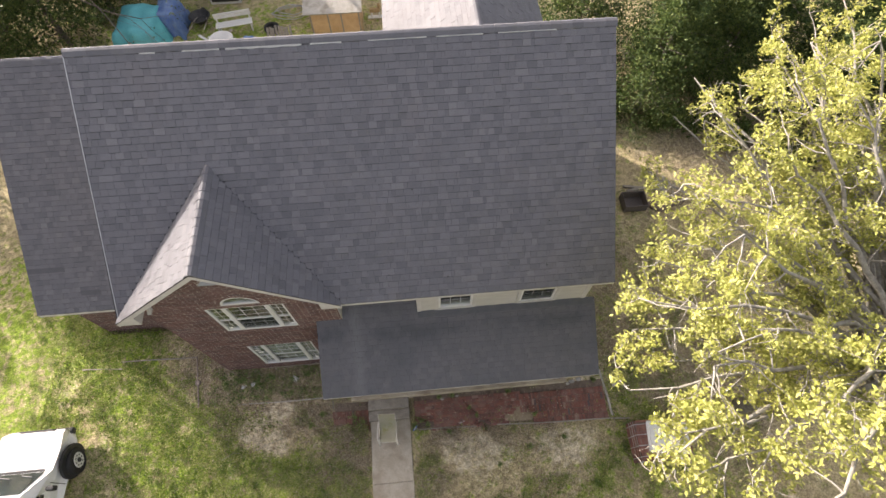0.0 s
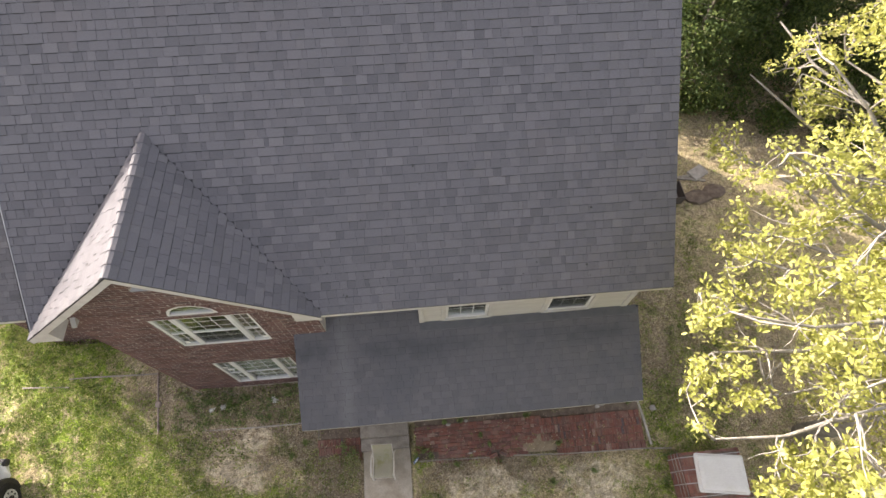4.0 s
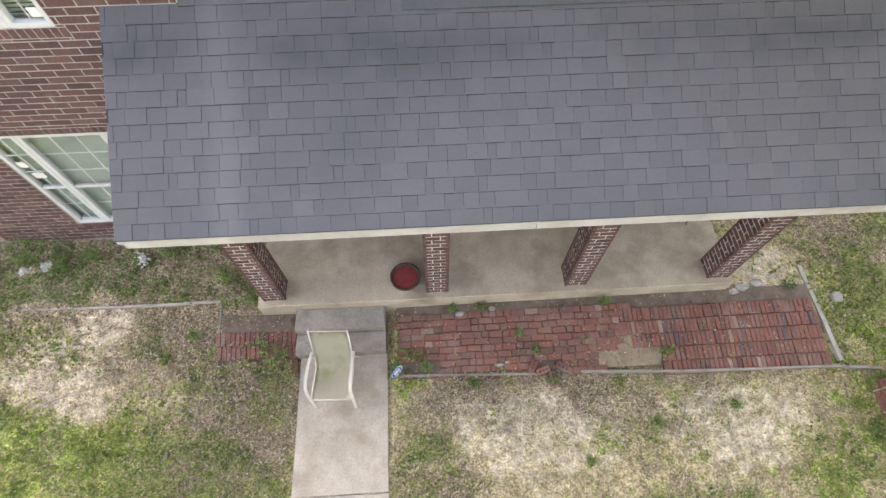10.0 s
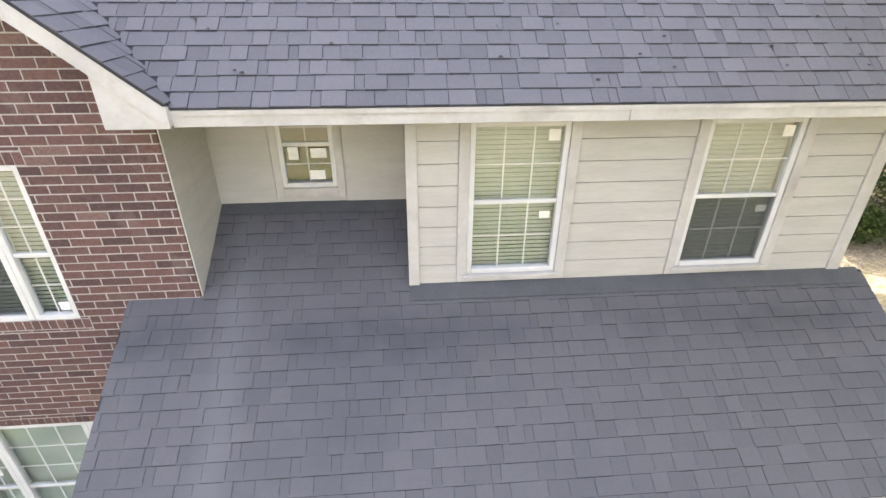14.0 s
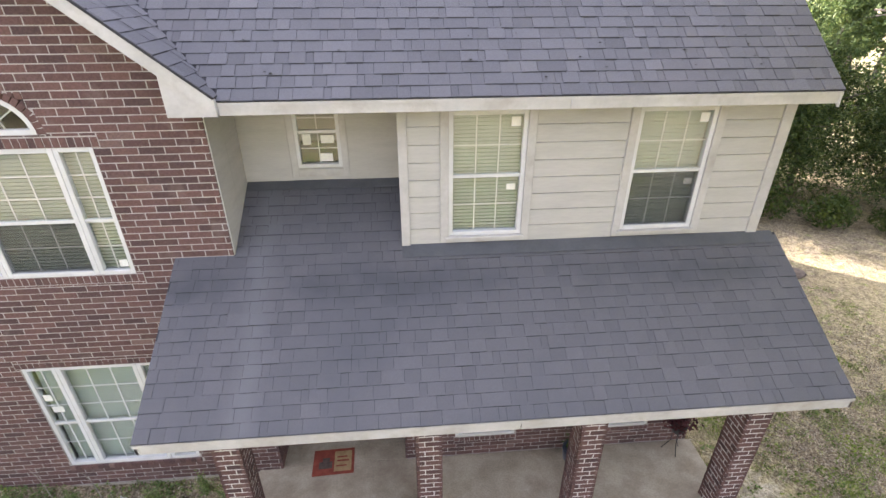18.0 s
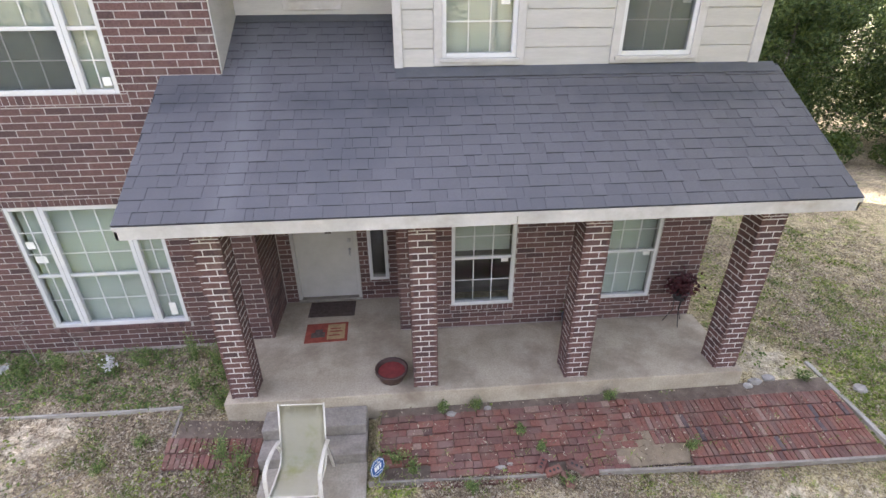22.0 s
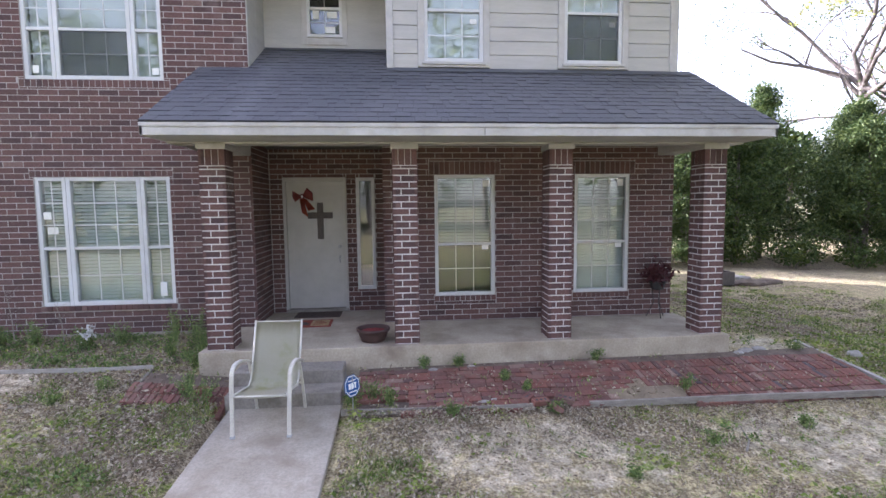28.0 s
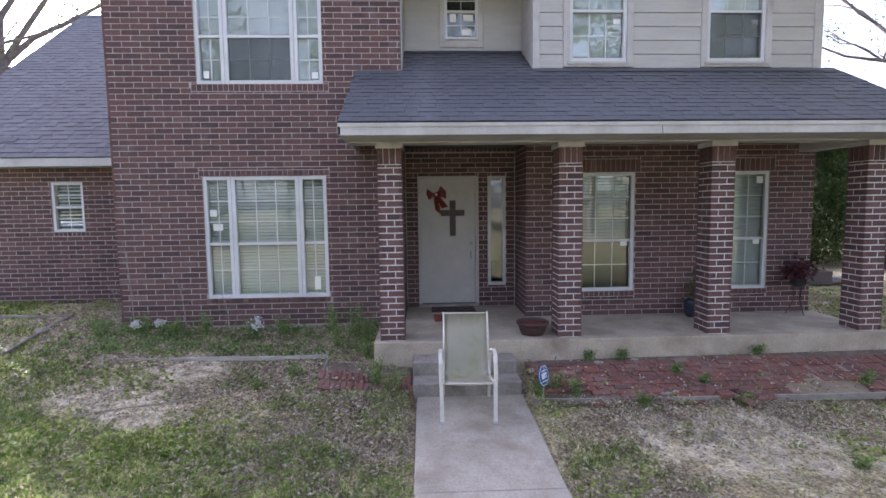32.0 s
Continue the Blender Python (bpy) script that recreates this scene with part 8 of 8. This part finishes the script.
tagged(part("old_tyre", revolve([(0.2, 0), (0.36, 0.02), (0.38, 0.1), (0.36, 0.2), (0.2, 0.22), (0.22, 0.11), (0.2, 0.001)], 24, (-6.2, 21.5, GZ + 0.02)), M_TYRE, smooth=True), "old black tyre lying on the grass", "tyre")
g = random.Random(4)
for k in range(9):
    m = Matrix.Translation((-6.1 + 0.13 * k, 20.1 + g.uniform(-0.1, 0.1), GZ + 0.5)) @ Euler((1.0, 0, g.uniform(-0.08, 0.08))).to_matrix().to_4x4()
    tagged(part("fence_board", boxes((-0.05, 0.05, -0.6, 0.6, -0.02, 0.02), bevel=0.004, m=m), M_OLDWOOD), "pale weathered board in a leaning row", "board", "boards behind the house")
for k in range(14):
    m = Matrix.Translation((-9.9 + g.uniform(0, 2.2), 20.3 + g.uniform(-0.4, 0.5), GZ + 0.06 + 0.02 * k)) @ Euler((g.uniform(-0.1, 0.1), g.uniform(-0.15, 0.15), g.uniform(-1.2, 1.2))).to_matrix().to_4x4()
    tagged(part("scrap_plank", boxes((-0.6, 0.6, -0.06, 0.06, -0.02, 0.02), bevel=0.004, m=m), M_WHITE if k % 2 else M_OLDWOOD), "white scrap plank in a loose pile", "plank", "scrap planks")
for k in range(3):
    pts = [(-5.4 + (0.9 - 0.12 * k) * math.cos(a * 0.5) + 0.08 * g.uniform(-1, 1), 22.6 + (0.45 - 0.05 * k) * math.sin(a * 0.5) + 0.05 * g.uniform(-1, 1), GZ + 0.1 + 0.09 * k + 0.05 * math.sin(a)) for a in range(13)]
    tagged(part("wire_loop", tube(bmesh.new(), pts, 0.022, 5), M_STEEL), "bent loop of grey metal tubing on the grass", "tubing", "tubing loops")
hs = thing("toy_horse", (-1.2, 22.0, GZ), "small pale plastic riding toy", "toy")
part("body", boxes((-1.45, -0.95, 21.95, 22.15, GZ + 0.3, GZ + 0.5), (-1.05, -0.9, 21.97, 22.13, GZ + 0.5, GZ + 0.75), bevel=0.04), M_MATY, hs)
for x in (-1.4, -1.02):
    part("leg", boxes((x, x + 0.07, 21.97, 22.13, GZ + 0.05, GZ + 0.3), bevel=0.01), M_WHITE, hs)
part("rocker", boxes((-1.55, -0.85, 21.95, 22.15, GZ, GZ + 0.05), bevel=0.01), M_WHITE, hs)
cab = thing("cabinet", (-8.65, 23.9, GZ), "old white cabinet standing by the trees", "cabinet")
part("body", boxes((-9.4, -7.9, 23.7, 24.4, GZ, 1.0), bevel=0.01), M_WHITE, cab)
part("door", boxes((-9.3, -8.0, 23.67, 23.698, GZ + 0.15, 0.9)), M_BLACK, cab)

# ---- last small things ----
pt = thing("potted_plant", (2.32, 4.58, FLOOR), "dark glazed pot with a dry dark plant by the porch wall", "plant")
part("pot", revolve([(0.085, 0), (0.10, 0.02), (0.125, 0.2), (0.13, 0.26), (0.115, 0.26), (0.10, 0.22), (0.02, 0.21)], 20, (2.32, 4.58, FLOOR)), simple("blue_glaze", [(0.3, (0.02, 0.028, 0.05)), (0.7, (0.045, 0.055, 0.085))], 8, 0.35), pt, "dark blue glazed pot", smooth=True)
g = np.random.default_rng(77)
bm, tips = bmesh.new(), []
for k in range(16):
    a, r = g.uniform(0, 6.28), g.uniform(0.02, 0.14)
    top = Vector((2.32 + r * math.cos(a), 4.58 + 0.8 * r * math.sin(a), FLOOR + g.uniform(0.4, 0.78)))
    tube(bm, [(2.32 + 0.04 * math.cos(a), 4.58 + 0.04 * math.sin(a), FLOOR + 0.2), (2.32 + 0.5 * r * math.cos(a), 4.58 + 0.4 * r * math.sin(a), FLOOR + 0.4), top], [0.005, 0.004, 0.002], 3, cap=False)
    tips += [tuple(top), tuple(top - Vector((0, 0, 0.1))), tuple(top - Vector((0, 0, 0.2)))]
part("stems", bm, M_CBARK, pt)
part("foliage", leaves("foliage", np.repeat(np.array(tips), 6, 0) + g.normal(size=(len(tips) * 6, 3)) * 0.025, 0.03, M_CEDAR, g, 0.4), M_CEDAR, pt)
# dry stalks by the gable's corner
for i, (x, y, h) in enumerate(((-5.98, 4.58, 1.35), (-5.2, 4.5, 0.8), (-6.1, 4.45, 0.7), (-4.6, 4.55, 0.6))):
    z = ground_at(x, y)
    sk = thing("dry_stalk", (x, y, z), "tall dry weed stalk in the bed", "weed", "dry stalks")
    bm = bmesh.new()
    p = Vector((x, y, z - 0.03))
    pts = [p, p + Vector((-0.01, 0, h * 0.4)), p + Vector((-0.05, 0.01, h * 0.75)), p + Vector((-0.1, 0, h))]
    part("stem", tube(bm, pts, [0.008, 0.007, 0.005, 0.002], 5, cap=False), M_OLDWOOD, sk)
    for k in range(7):
        f = g.uniform(0.3, 0.95)
        q = p + Vector((-0.08 * f, 0, h * f))
        part("twig", tube(bmesh.new(), [q, q + Vector((g.uniform(-0.18, 0.18), g.uniform(-0.06, 0.06), g.uniform(0.03, 0.16)))], [0.003, 0.001], 3, cap=False), M_OLDWOOD, sk)
# fallen sticks on the lawn
for i, pts in enumerate((((-5.34, 2.33), (-4.92, 2.5), (-4.47, 2.63), (-3.94, 2.9)), ((-6.35, 2.15), (-6.0, 2.32), (-5.75, 2.3)), ((3.2, 1.55), (3.35, 1.72), (3.42, 1.95)), ((0.9, 1.75), (1.0, 1.73)))):
    bm = tube(bmesh.new(), [(x, y, ground_at(x, y) + 0.018) for x, y in pts], [0.011] + [0.008] * (len(pts) - 2) + [0.004], 5)
    tagged(part("stick", bm, M_OLDWOOD), "pale dry stick lying on the lawn", "stick", "sticks on the lawn")
# things beside the house
bxs = thing("wooden_box", (8.55, 10.1, lie(8.5, 10)), "open dark wooden box beside the house", "box")
zb = lie(8.5, 10)
part("floor", boxes((8.1, 9.0, 9.8, 10.5, zb, zb + 0.03)), M_DARKWOOD, bxs)
for x0, x1, y0, y1 in ((8.1, 9.0, 9.8, 9.83), (8.1, 9.0, 10.47, 10.5), (8.1, 8.13, 9.831, 10.469), (8.97, 9.0, 9.831, 10.469)):
    part("side", boxes((x0, x1, y0, y1, zb + 0.0, zb + 0.38), bevel=0.004), M_DARKWOOD, bxs)
for p, q in (((8.4, 11.0, lie(8.4, 11)), (10.1, 10.65, lie(10.1, 10.6))), ((8.5, 10.75, lie(8.5, 10.7)), (9.6, 10.9, lie(9.6, 10.9)))):
    tagged(timber("", p, q, 0.09, 0.09, 3, "plank"), "weathered plank lying beside the house", "plank", "planks beside the house")
slabm = Matrix.Translation((9.95, 11.0, lie(9.9, 11) + 0.04)) @ Euler((0.05, 0.06, 0.5)).to_matrix().to_4x4()
tagged(part("stone_slab", boxes((-0.35, 0.35, -0.22, 0.22, -0.05, 0.05), bevel=0.02, m=slabm), M_STONE), "flat grey stone slab on the lawn", "slab")
sm2 = Matrix.Translation((10.4, 17.8, GZ + 0.3))
tb2 = thing("small_table", (10.4, 17.8, GZ), "small pale table behind the house", "table")
part("tabletop", boxes((-0.3, 0.3, -0.25, 0.25, 0.12, 0.15), bevel=0.005, m=sm2), M_OLDWOOD, tb2)
for x in (-0.26, 0.26):
    for y in (-0.2, 0.2):
        part("leg", boxes((x - 0.02, x + 0.02, y - 0.02, y + 0.02, -0.3, 0.12), m=sm2), M_OLDWOOD, tb2)
bs = thing("plastic_basin", (-8.3, 20.3, GZ), "round pale plastic basin among scrap", "basin")
part("shell", revolve([(0.3, 0), (0.42, 0.03), (0.52, 0.3), (0.56, 0.31), (0.55, 0.33), (0.50, 0.31), (0.38, 0.06), (0.02, 0.05)], 24, (-8.3, 20.3, GZ + 0.3)), M_WHITE, bs, smooth=True)
part("stand", boxes((-8.55, -8.05, 20.05, 20.55, GZ, GZ + 0.3), bevel=0.01), M_OLDWOOD, bs)
tarp_thing("tarp_cover", "small crumpled bright blue tarp on the grass", -7.2, 20.6, 0.7, 0.6, 0.35, M_TARPB, 5)
